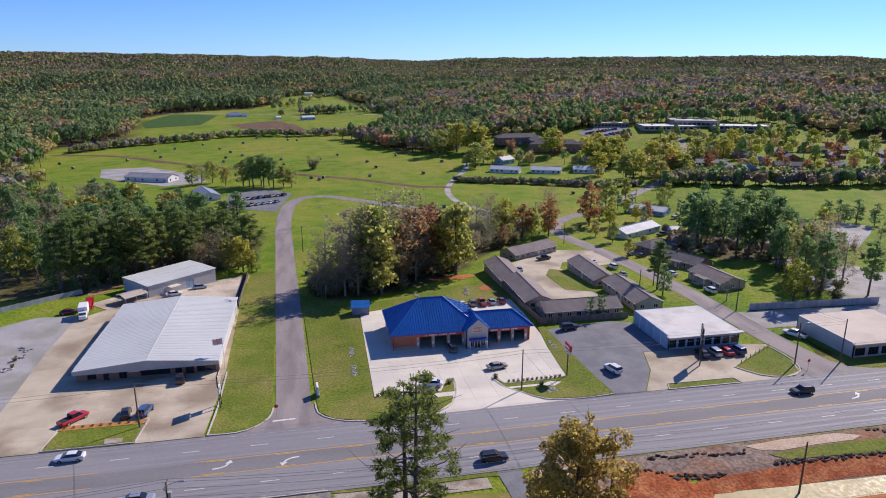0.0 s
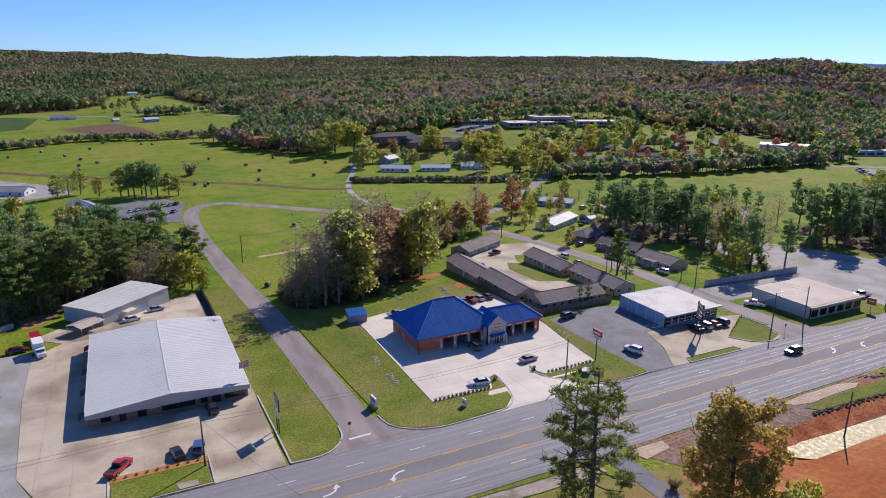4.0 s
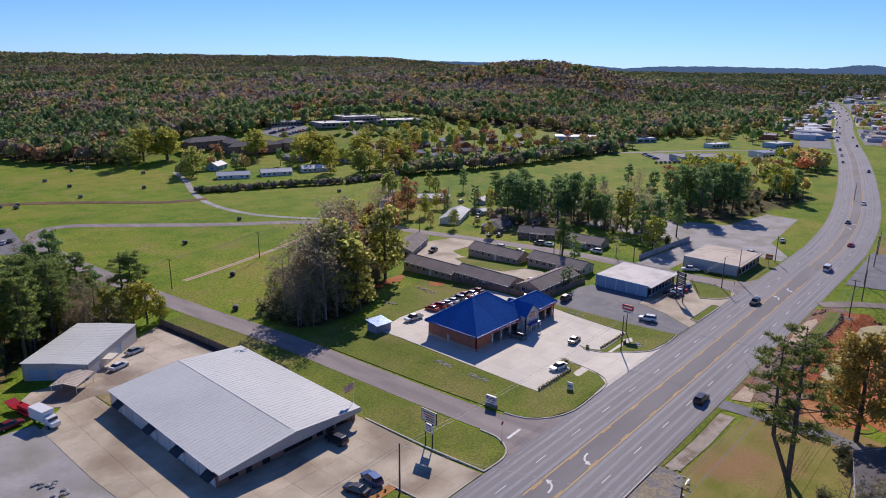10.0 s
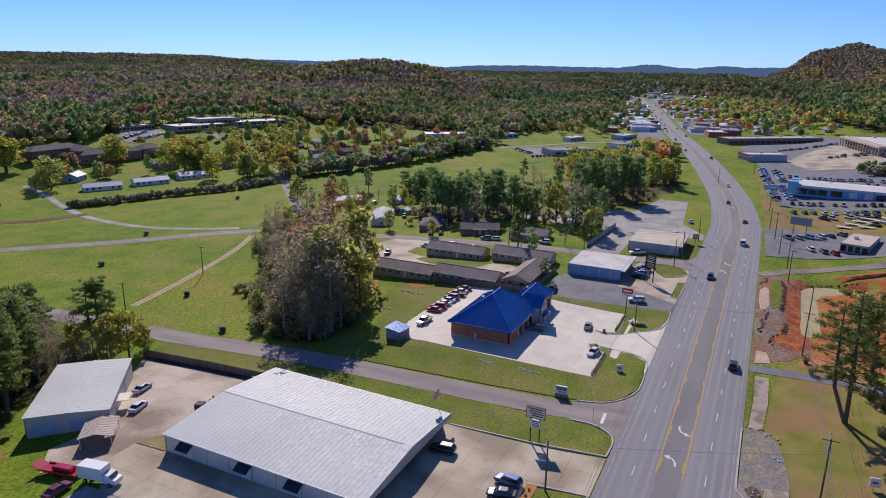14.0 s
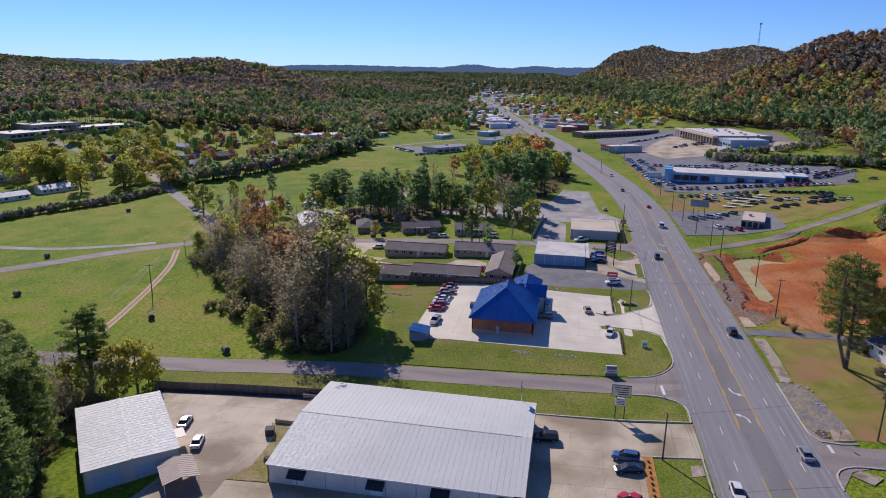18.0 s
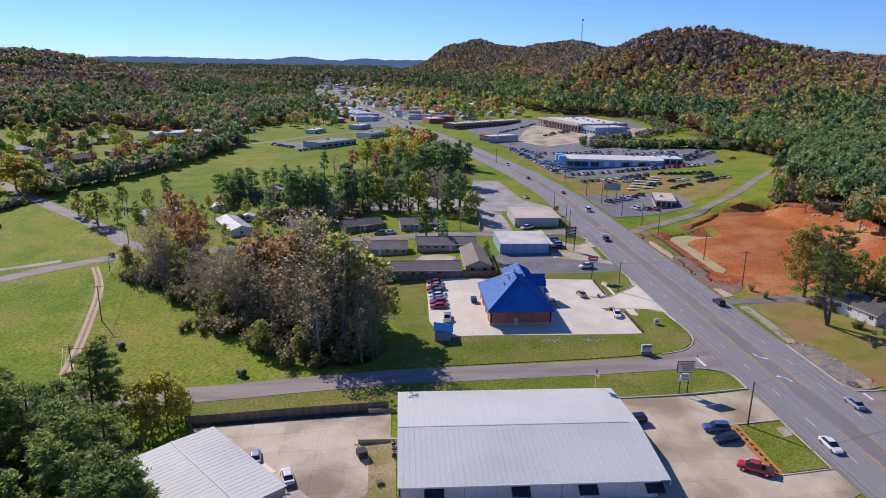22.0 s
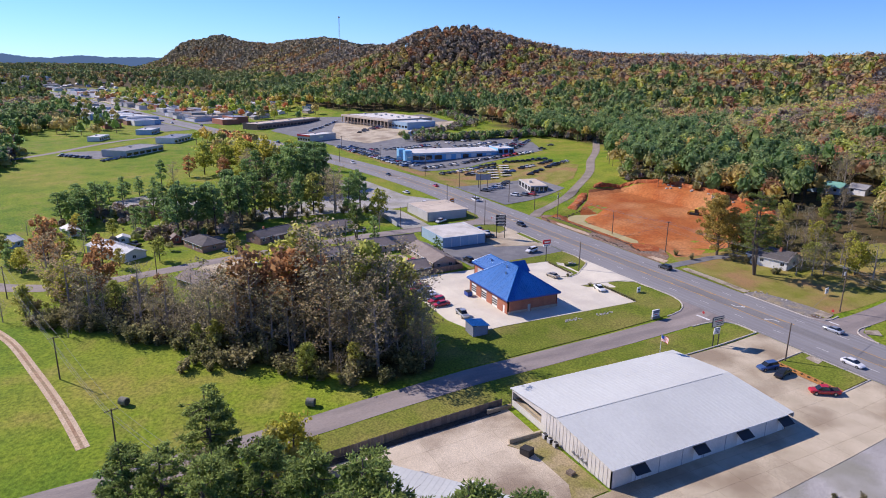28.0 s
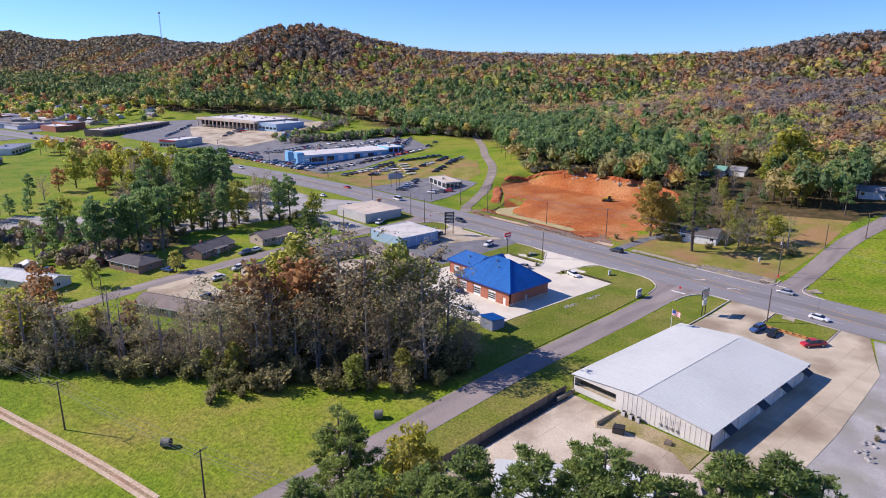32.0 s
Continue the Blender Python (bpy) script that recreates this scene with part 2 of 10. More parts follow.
M_WHITE_LINE = surf("white_paint", (0.72, 0.72, 0.70), (0.6, 0.6, 0.58), 0.7, 0.8, 9.0, 0.05, contrast=0.15)
M_YELLOW_LINE = surf("yellow_paint", (0.62, 0.36, 0.06), (0.52, 0.32, 0.09), 0.7, 0.8, 9.0, 0.05, contrast=0.15)
M_REDDIRT = surf("red_clay", (0.34, 0.095, 0.028), (0.42, 0.15, 0.048), 0.95, 0.07, 1.1, 0.5, spec=0.1, stain=(0.52, 0.26, 0.115), stain_scale=0.04, stain_amt=0.75, contrast=0.2)
M_CUTCLAY = surf("cut_red_clay", (0.36, 0.10, 0.035), (0.27, 0.075, 0.03), 0.95, 0.4, 2.2, 1.0, spec=0.1, stain=(0.5, 0.22, 0.09), stain_scale=0.3, contrast=0.4)
M_OILSTAIN = surf("oil_stain", (0.33, 0.265, 0.185), (0.40, 0.33, 0.235), 0.75, 0.5, 5.0, 0.1, stain=(0.25, 0.195, 0.135), stain_scale=0.5, contrast=0.2)
M_LITTER = surf("leaf_litter", (0.36, 0.21, 0.10), (0.27, 0.17, 0.09), 0.95, 0.3, 3.0, 0.5, spec=0.1, stain=(0.19, 0.19, 0.07), stain_scale=0.15, contrast=0.3)
M_WORNGRASS = surf("worn_grass", (0.21, 0.20, 0.06), (0.28, 0.23, 0.10), 0.95, 0.25, 3.0, 0.5, spec=0.1, stain=(0.38, 0.30, 0.19), stain_scale=0.15, stain_amt=0.8, contrast=0.25)
M_DIRT = surf("bare_soil", (0.33, 0.21, 0.13), (0.43, 0.30, 0.2), 0.95, 0.2, 2.0, 0.5, spec=0.1, stain=(0.24, 0.20, 0.10), stain_scale=0.2, contrast=0.25)
M_PLOUGH = surf("ploughed_earth", (0.13, 0.075, 0.045), (0.18, 0.11, 0.07), 0.95, 0.2, 2.0, 0.6, spec=0.1, stain=(0.24, 0.15, 0.09), stain_scale=0.12, contrast=0.3)
M_CROP = surf("crop_green", (0.045, 0.10, 0.02), (0.065, 0.125, 0.025), 0.95, 0.1, 1.5, 0.4, spec=0.1, contrast=0.25)
M_TRACK = surf("sandy_track", (0.50, 0.37, 0.25), (0.58, 0.46, 0.33), 0.95, 0.3, 3.0, 0.4, spec=0.1, contrast=0.2)
M_SILT_SHADE = surf("dark_silt_and_shade", (0.075, 0.06, 0.05), (0.13, 0.10, 0.08), 0.95, 0.4, 2.5, 0.6, spec=0.1, stain=(0.2, 0.12, 0.07), stain_scale=0.3, contrast=0.3)
M_MULCH = surf("orange_mulch", (0.48, 0.22, 0.06), (0.40, 0.17, 0.05), 0.95, 1.0, 9.0, 0.6, contrast=0.3)
M_WATER = surf("muddy_water", (0.43, 0.36, 0.165), (0.50, 0.42, 0.20), 0.55, 0.25, 1.2, 0.5, spec=0.2, contrast=0.04)
M_VERGE = surf("trodden_soil", (0.20, 0.15, 0.12), (0.28, 0.21, 0.16), 0.95, 0.25, 1.6, 0.8, spec=0.1, stain=(0.30, 0.14, 0.07), stain_scale=0.12, stain_amt=0.8, contrast=0.35)
M_BROKEN = surf("broken_asphalt", (0.20, 0.185, 0.17), (0.27, 0.245, 0.22), 0.92, 0.3, 2.5, 0.6, stain=(0.30, 0.24, 0.13), stain_scale=0.3, stain_amt=0.8, contrast=0.3)
M_BRICK = surf("red_brick", (0.40, 0.15, 0.09), (0.34, 0.12, 0.075), 0.85, 0.6, 7.0, 0.2, rand=0.2, contrast=0.2)
M_BRICK_BR = surf("brown_brick", (0.27, 0.16, 0.12), (0.33, 0.21, 0.155), 0.85, 0.6, 7.0, 0.2, rand=0.15, contrast=0.2)
M_TANBRICK = surf("tan_brick", (0.46, 0.37, 0.29), (0.40, 0.32, 0.25), 0.85, 0.6, 7.0, 0.2, rand=0.1, contrast=0.15)
M_BLUEROOF = surf("blue_metal_roof", (0.008, 0.128, 0.40), (0.01, 0.15, 0.46), 0.36, 0.15, 3.0, 0.02, metal=0.15, rand=0.08, spec=0.5, contrast=0.05)
M_BLUETRIM = plain("blue_trim", (0.01, 0.06, 0.33), 0.4)
M_SILVER = surf("galvalume_roof", (0.57, 0.59, 0.555), (0.60, 0.62, 0.585), 0.64, 0.1, 2.0, 0.0, metal=0.0, spec=0.3, rand=0.012, contrast=0.04, stain=(0.45, 0.46, 0.44), stain_scale=0.04, stain_amt=0.4)
M_SILVER2 = surf("pale_metal_roof", (0.55, 0.56, 0.55), (0.62, 0.63, 0.615), 0.6, 0.1, 2.0, 0.03, metal=0.0, spec=0.25, rand=0.05, contrast=0.05)
M_METALWALL = surf("cream_metal_wall", (0.66, 0.64, 0.60), (0.58, 0.565, 0.53), 0.55, 0.3, 3.0, 0.03, rand=0.04, contrast=0.06)
M_GREYWALL = surf("grey_metal_wall", (0.50, 0.50, 0.49), (0.44, 0.44, 0.43), 0.6, 0.3, 3.0, 0.03, rand=0.04, contrast=0.06)
M_SEAMGREY = plain("seam_grey", (0.33, 0.34, 0.36), 0.6)
M_BLUEWALL = surf("pale_blue_wall", (0.33, 0.47, 0.60), (0.29, 0.42, 0.54), 0.6, 0.3, 3.0, 0.03, rand=0.04, contrast=0.08)
M_BLUEDEAL = surf("bright_blue_wall", (0.16, 0.43, 0.68), (0.20, 0.47, 0.70), 0.55, 0.3, 3.0, 0.03, contrast=0.08)
M_WHITEWALL = surf("white_siding", (0.74, 0.74, 0.72), (0.66, 0.66, 0.64), 0.7, 0.5, 4.0, 0.05, rand=0.05, contrast=0.08)
M_TANROOF = surf("tan_flat_roof", (0.56, 0.47, 0.37), (0.62, 0.53, 0.42), 0.85, 0.12, 3.0, 0.05, stain=(0.47, 0.38, 0.30), stain_scale=0.15, contrast=0.08)
M_WHITEROOF = surf("white_flat_roof", (0.72, 0.69, 0.63), (0.66, 0.63, 0.575), 0.75, 0.12, 3.0, 0.05, stain=(0.54, 0.53, 0.50), stain_scale=0.2, contrast=0.08)
M_NBROOF = surf("stained_flat_roof", (0.66, 0.63, 0.57), (0.59, 0.56, 0.505), 0.75, 0.12, 3.0, 0.05, stain=(0.37, 0.34, 0.29), stain_scale=0.2, contrast=0.08)
M_SHINGLE = surf("brown_shingle", (0.20, 0.165, 0.145), (0.25, 0.21, 0.185), 0.9, 0.3, 4.0, 0.3, rand=0.1, contrast=0.2)
M_SHINGLE_D = surf("dark_shingle", (0.085, 0.08, 0.08), (0.12, 0.11, 0.11), 0.9, 0.3, 4.0, 0.3, rand=0.15, contrast=0.2)
M_SHINGLE_G = surf("grey_shingle", (0.24, 0.24, 0.25), (0.30, 0.30, 0.31), 0.9, 0.3, 4.0, 0.3, rand=0.15, contrast=0.2)
M_SLATEBLUE = surf("slate_blue_roof", (0.19, 0.22, 0.30), (0.23, 0.26, 0.34), 0.8, 0.3, 4.0, 0.2, rand=0.15, contrast=0.15)
M_GREENROOF = surf("green_metal_roof", (0.16, 0.38, 0.32), (0.2, 0.43, 0.36), 0.5, 0.3, 4.0, 0.05)
M_GLASS = plain("dark_window_glass", (0.02, 0.025, 0.03), 0.06, 0.0, 0.6)
M_BLACK = plain("black_rubber", (0.02, 0.02, 0.02), 0.75)
M_BLACKMETAL = plain("black_metal", (0.025, 0.025, 0.028), 0.5)
M_WHITE = plain("white_trim", (0.78, 0.78, 0.76), 0.5)
M_CREAM = plain("cream_panel", (0.72, 0.66, 0.52), 0.6)
M_RED = plain("red_sign_paint", (0.55, 0.03, 0.035), 0.4)
M_STEEL = plain("bare_steel", (0.45, 0.46, 0.47), 0.35, 0.9)
M_WOOD = surf("weathered_pole_wood", (0.16, 0.12, 0.09), (0.11, 0.085, 0.065), 0.9, 2.0, 12.0, 0.4, contrast=0.2)
M_FENCE = surf("weathered_boards", (0.24, 0.19, 0.15), (0.19, 0.15, 0.12), 0.9, 1.0, 9.0, 0.3, rand=0.2, contrast=0.2)
M_GREYFENCE = surf("grey_boards", (0.40, 0.41, 0.43), (0.34, 0.35, 0.37), 0.85, 1.0, 9.0, 0.2, rand=0.12, contrast=0.15)
M_ROCK = surf("pale_rock", (0.40, 0.385, 0.36), (0.27, 0.26, 0.245), 0.9, 3.0, 9.0, 0.3, rand=0.25)
M_WIRE = plain("grey_cable", (0.16, 0.16, 0.165), 0.5)
M_HAY = surf("grey_hay", (0.26, 0.25, 0.20), (0.20, 0.19, 0.15), 0.95, 2.0, 10.0, 0.5, rand=0.15, contrast=0.3)
M_HAYWRAP = surf("dark_hay_end", (0.09, 0.08, 0.06), (0.06, 0.055, 0.045), 0.95, 2.0, 10.0, 0.5, contrast=0.3)
M_BARK = surf("bark", (0.115, 0.09, 0.072), (0.17, 0.14, 0.115), 0.95, 1.5, 10.0, 0.5, spec=0.1, contrast=0.3)
M_BAREBARK = surf("pale_bark", (0.26, 0.225, 0.20), (0.34, 0.30, 0.265), 0.95, 1.5, 10.0, 0.5, spec=0.1, contrast=0.3)
M_LEAF_MIX = leaf("olive_leaves", [(0.31, 0.36, 0.105), (0.39, 0.42, 0.115), (0.47, 0.45, 0.125), (0.48, 0.40, 0.15)], 0.72)
M_LEAF_ORANGE = leaf("rust_leaves", [(0.40, 0.21, 0.105), (0.46, 0.26, 0.11), (0.38, 0.215, 0.125), (0.42, 0.31, 0.14)], 0.66)
M_LEAF_YELLOW = leaf("yellow_green_leaves", [(0.33, 0.37, 0.075), (0.44, 0.43, 0.08), (0.56, 0.48, 0.09)], 0.62)
M_LEAF_BROWN = leaf("sparse_brown_leaves", [(0.34, 0.315, 0.21), (0.38, 0.315, 0.20), (0.32, 0.32, 0.19), (0.42, 0.29, 0.17)], 0.68)
M_LEAF_PINE = leaf("pine_needles", [(0.185, 0.30, 0.13), (0.235, 0.355, 0.135), (0.29, 0.40, 0.14)], 0.68)
M_LEAF_BUSH = leaf("bush_leaves", [(0.20, 0.21, 0.09), (0.27, 0.26, 0.12), (0.33, 0.29, 0.16), (0.23, 0.27, 0.09)], 0.62)
M_LEAF_OPEN = leaf("pale_pine_needles", [(0.20, 0.25, 0.075), (0.25, 0.29, 0.08), (0.29, 0.31, 0.09)], 0.6)
M_LEAF_NEARPINE = leaf("dark_pine_needles", [(0.20, 0.28, 0.09), (0.25, 0.33, 0.10), (0.30, 0.37, 0.105)], 0.62)
M_LEAF_GOLD = leaf("golden_leaves", [(0.45, 0.34, 0.11), (0.50, 0.38, 0.11), (0.40, 0.36, 0.12)], 0.68, 0.45)
M_FARWOOD = tinted("far_foliage", "tint", vary=0.13, through_light=0.64)


# ---- building blocks ----
def mesh_of(name, verts, faces):
    me = bpy.data.meshes.new(name)
    me.from_pydata([tuple(v) for v in verts], [], faces)
    me.update()
    return me


def part(name, shape, material, parent=None, label=""):
    """Links a bmesh, a mesh or (verts, faces) as one mesh object under a thing or a part."""
    if isinstance(shape, bmesh.types.BMesh):
        me = bpy.data.meshes.new(name)
        shape.to_mesh(me)
        shape.free()
    elif isinstance(shape, tuple):
        me = mesh_of(name, *shape)
    else:
        me = shape
    if material and not me.materials:
        me.materials.append(material)
    ob = new(name, me)
    ob.parent = parent
    if label:
        ob["label"] = label
    return ob


def thing(name, label, category, x=0.0, y=0.0, z=0.0, turn=0.0, group="", kind=""):
    ob = new(name)
    ob.empty_display_size = 0.5
    ob.matrix_basis = pose(x, y, z, 0, 0, turn)
    return tagged(ob, label, category, group, kind)


def box(bm, x0, x1, y0, y1, z0, z1, bevel=0.0):
    r = bmesh.ops.create_cube(bm, size=1.0)
    bmesh.ops.scale(bm, vec=(x1 - x0, y1 - y0, z1 - z0), verts=r["verts"])
    bmesh.ops.translate(bm, vec=((x0 + x1) / 2, (y0 + y1) / 2, (z0 + z1) / 2), verts=r["verts"])
    if bevel:
        bmesh.ops.bevel(bm, geom=list({e for v in r["verts"] for e in v.link_edges}), offset=bevel, segments=1, affect="EDGES")
    return bm


def bx(*a, bevel=0.0):
    return box(bmesh.new(), *a, bevel=bevel)


def tube_data(points, radii, n=6):
    """Verts and faces of a tapered tube along points."""
    V, Fc = [], []
    for i, p in enumerate(points):
        p = Vector(p)
        d = (Vector(points[min(i + 1, len(points) - 1)]) - Vector(points[max(i - 1, 0)])).normalized()
        u = d.orthogonal().normalized()
        w = d.cross(u)
        for k in range(n):
            a = 2 * math.pi * k / n
            V.append(p + (u * math.cos(a) + w * math.sin(a)) * radii[i])
    for i in range(len(points) - 1):
        for k in range(n):
            Fc.append((i * n + k, i * n + (k + 1) % n, (i + 1) * n + (k + 1) % n, (i + 1) * n + k))
    Fc.append(tuple(range(n - 1, -1, -1)))
    Fc.append(tuple((len(points) - 1) * n + k for k in range(n)))
    return V, Fc


def join_data(parts):
    V, Fc = [], []
    for v, f in parts:
        o = len(V)
        V += list(v)
        Fc += [tuple(i + o for i in q) for q in f]
    return V, Fc


def rod(p0, p1, r, n=6, r1=None):
    return tube_data([p0, p1], [r, r if r1 is None else r1], n)


def clip(poly, a, b, c):
    """The part of a 2D or 3D polygon where a x + b y <= c."""
    out = []
    for i, p in enumerate(poly):
        q = poly[(i + 1) % len(poly)]
        dp, dq = a * p[0] + b * p[1] - c, a * q[0] + b * q[1] - c
        if dp <= 0:
            out.append(p)
        if (dp < 0 < dq) or (dq < 0 < dp):
            s = dp / (dp - dq)
            out.append(tuple(u + (v - u) * s for u, v in zip(p, q)))
    return out


def prism(poly, zs0, thick):
    """Verts and faces of a slab over a polygon: bottom at the given z for each corner, thick upwards."""
    n = len(poly)
    V = [(p[0], p[1], z) for p, z in zip(poly, zs0)] + [(p[0], p[1], z + thick) for p, z in zip(poly, zs0)]
    Fc = [tuple(range(n - 1, -1, -1)), tuple(range(n, 2 * n))] + [(i, (i + 1) % n, n + (i + 1) % n, n + i) for i in range(n)]
    return V, Fc


# ---- terrain ----
def smooth(a, b, x):
    t = np.clip((x - a) / (b - a), 0, 1)
    return t * t * (3 - 2 * t)


WY, WZ = [111, 122, 140, 165, 183, 205, 217, 250, 300, 380, 450, 520], [0, -1.2, -1.75, -2.0, -2.1, -3.2, -4.0, -5.4, -6.5, -8.0, -9.3, -9.3]
SY, SZ = [111, 121, 165, 173, 190, 205, 217, 250, 300, 380, 450, 520], [0, -1.05, -1.15, -1.8, -2.8, -3.4, -4.1, -5.5, -6.5, -8.0, -9.3, -9.3]
EY, EZ = [111, 130, 165, 190, 230, 260, 300, 380, 450, 520], [0, -.3, -.6, -1.8, -4, -5.2, -6.5, -8.0, -9.3, -9.3]
# hill: x, y, height, spread in x, spread in y
HILLS = [(808, -200, 76, 90, 116), (1256, -278, 57, 218, 90), (563, -536, 24, 321, 214), (859, -720, 37, 304, 265), (325, -419, 18, 328, 118), (134, -454, 25, 170, 90), (-224, -421, 45, 200, 144),
         (1052, 812, 41, 150, 115), (1468, 1146, 22, 402, 450), (635, 1121, 22, 450, 267), (1923, -328, 98, 362, 125), (2560, -140, 88, 300, 62), (2640, -20, 86, 260, 68), (2805, 267, 25, 450, 123), (615, -307, 14, 167, 120)]


# the height of the ridges by bearing, in degrees from north
CREST_AZ = [-180, -60, -23, -21, -17, -13, -6.6, -.5, 3.8, 7.8, 10.7, 12.7, 17.7, 22.6, 27, 32, 36, 40, 43.5, 46.3, 50, 56, 62, 70, 95]
CREST_Z = [100, 102, 103, 110, 110, 103, 103, 95, 91, 82, 76, 86, 93, 93, 94, 97, 98, 95, 97, 84, 64, 50, 42, 40, 42]


def height(x, y):
    """The lie of the land, in metres."""
    x, y = np.asarray(x, float), np.asarray(y, float)
    a, b = smooth(2, 14, x), smooth(48, 66, x)
    z = (1 - b) * ((1 - a) * np.interp(y, WY, WZ) + a * np.interp(y, SY, SZ)) + b * np.interp(y, EY, EZ)
    z = z * (1 - .75 * smooth(150, 450, x)) + 11 * smooth(500, 600, y) * smooth(100, 200, x)
    s = np.maximum(0, 84 - y)
    z = z + np.minimum(s, 210) * .115 * smooth(0, 50, s) * (1 - .6 * smooth(120, 260, x)) * (1 - .6 * smooth(900, 1500, x))
    for hx, hy, hh, sx, sy in HILLS:
        z = z + hh * np.exp(-.5 * (((x - hx) / sx) ** 2 + ((y - hy) / sy) ** 2))
    # wooded ridges: in the north and east they stand back behind a broad valley floor, with a bench half-way up
    r, az = np.hypot(x, y - 150), np.degrees(np.arctan2(x, y - 150))
    back = 1 - smooth(85.5, 89.5, np.abs(az))
    crest = np.interp(az, CREST_AZ, CREST_Z) + 1.6 * np.sin(az * 1.9) + 1.2 * np.sin(az * 4.3 + r * .01)
    rise = .42 * smooth(1500, 2100, r + 90 * np.sin(az * .35)) + .58 * smooth(2450, 3150, r + 120 * np.sin(az * .5 + 1))
    z = z + back * (crest - z) * rise + (1 - back) * (20 + 28 * smooth(93, 99, np.abs(az)) + 5 * np.sin(az * .9) + 3 * np.sin(az * 2.3)) * smooth(1050, 2700, r)
    # the clay pit is cut level into its slope, with the pond in front
    pit = smooth(0, 6, np.minimum(np.minimum(x - 44, 138 - x), np.minimum(y - 18, 70 - y)))
    z = z * (1 - pit) + (1.0 + (70 - y) * .035) * pit
    pond = np.exp(-.5 * ((y - 76.3 + (x - 80) * .03) / 3.4) ** 2) * smooth(54, 62, x) * (1 - smooth(100, 108, x))
    arm = np.exp(-.5 * ((x - 105.5) / 3.4) ** 2) * smooth(54, 60, y) * (1 - smooth(72, 80, y))
    return z - 1.5 * pond - 2.4 * arm


def graded(lo, hi, near0, near1, step, grow=1.11, far=60):
    xs = list(np.arange(near0, near1 + step / 2, step))
    s = step
    while xs[-1] < hi:
        s = min(far, s * grow)
        xs.append(xs[-1] + s)
    s = step
    while xs[0] > lo:
        s = min(far, s * grow)
        xs.insert(0, xs[0] - s)
    return np.array(xs)


GX, GY = graded(-1500, 4200, -90, 170, 4.0), graded(-1500, 3600, 20, 240, 4.0)
GH = height(GX[None, :], GY[:, None])


def land(x, y):
    """Height of the ground sheet at one place (between its grid lines)."""
    i = min(max(np.searchsorted(GX, x) - 1, 0), len(GX) - 2)
    j = min(max(np.searchsorted(GY, y) - 1, 0), len(GY) - 2)
    u, v = (x - GX[i]) / (GX[i + 1] - GX[i]), (y - GY[j]) / (GY[j + 1] - GY[j])
    return float((GH[j, i] * (1 - u) + GH[j, i + 1] * u) * (1 - v) + (GH[j + 1, i] * (1 - u) + GH[j + 1, i + 1] * u) * v)


def inside(poly, x, y):
    """Which of the points lie in the polygon."""
    x, y = np.asarray(x, float), np.asarray(y, float)
    r = np.zeros(np.broadcast(x, y).shape, bool)
    for (x0, y0), (x1, y1) in zip(poly, poly[1:] + poly[:1]):
        if y0 != y1:
            r ^= ((y0 > y) != (y1 > y)) & (x < (x1 - x0) * (y - y0) / (y1 - y0) + x0)
    return r


# the open country and the town: no woods in here but the groves set by hand
OPEN_LAND = [(-235, 640), (-200, 470), (-170, 330), (-125, 235), (-125, 60), (5, 52), (45, 14), (140, 12), (240, -60), (310, -55), (480, -75), (560, -60), (640, 5), (760, 38), (1000, 66), (1260, 58), (1480, 140), (1660, 232), (1700, 400), (1150, 345), (800, 312), (662, 320), (590, 338), (534, 350), (495, 400), (525, 440), (538, 470), (490, 560), (478, 655), (330, 668), (285, 612), (215, 606), (150, 600), (128, 562), (105, 562), (78, 594), (52, 662),
             (76, 731), (103, 847), (150, 880), (150, 920), (116, 951), (93, 1170), (77, 1673), (2, 1790), (-71, 1660), (-50, 1300), (-88, 1165), (-148, 1134), (-216, 1085), (-225, 981), (-203, 867), (-187, 714), (-209, 683), (-238, 665)]
LITTER = [[(86, 276), (57, 253), (46, 240), (26, 229), (20, 219), (7, 208), (0, 200), (2, 188), (12, 185), (26, 190), (40, 200), (58, 220), (86, 250)],
          [(-24, 236), (-33, 228), (-46, 228), (-60, 216), (-72, 206), (-92, 206), (-120, 250), (-160, 350), (-60, 330), (-20, 290), (-20, 250)],
          [(136, 232), (146, 200), (170, 192), (180, 206), (160, 240)], [(198, 148), (292, 134), (302, 152), (262, 192), (216, 198)], [(5, 48), (36, 62), (38, 52), (60, 10), (0, 20)]]
woods_value = 1.0 - inside(OPEN_LAND, GX[None, :] + 0 * GY[:, None], GY[:, None] + 0 * GX[None, :]).astype(float)
bearing = np.degrees(np.arctan2(GX[None, :] - 20 + 0 * GY[:, None], GY[:, None] - 100 + 0 * GX[None, :])) % 360
woods_value = woods_value * ((bearing > 322) | (bearing < 205))
for q in LITTER:
    woods_value = np.maximum(woods_value, inside(q, GX[None, :] + 0 * GY[:, None], GY[:, None] + 0 * GX[None, :]) * .9)
nx, ny = len(GX), len(GY)
gv = np.stack([np.broadcast_to(GX[None, :], (ny, nx)), np.broadcast_to(GY[:, None], (ny, nx)), GH], -1).reshape(-1, 3)
ii = (np.arange(ny - 1)[:, None] * nx + np.arange(nx - 1)[None, :]).reshape(-1)
gme = bpy.data.meshes.new("ground")
gme.from_pydata(gv.tolist(), [], np.stack([ii, ii + 1, ii + nx + 1, ii + nx], -1).tolist())
gme.attributes.new("woods", "FLOAT", "POINT").data.foreach_set("value", woods_value.reshape(-1))
for p in gme.polygons:
    p.use_smooth = True
ground = part("ground", gme, M_GROUND)
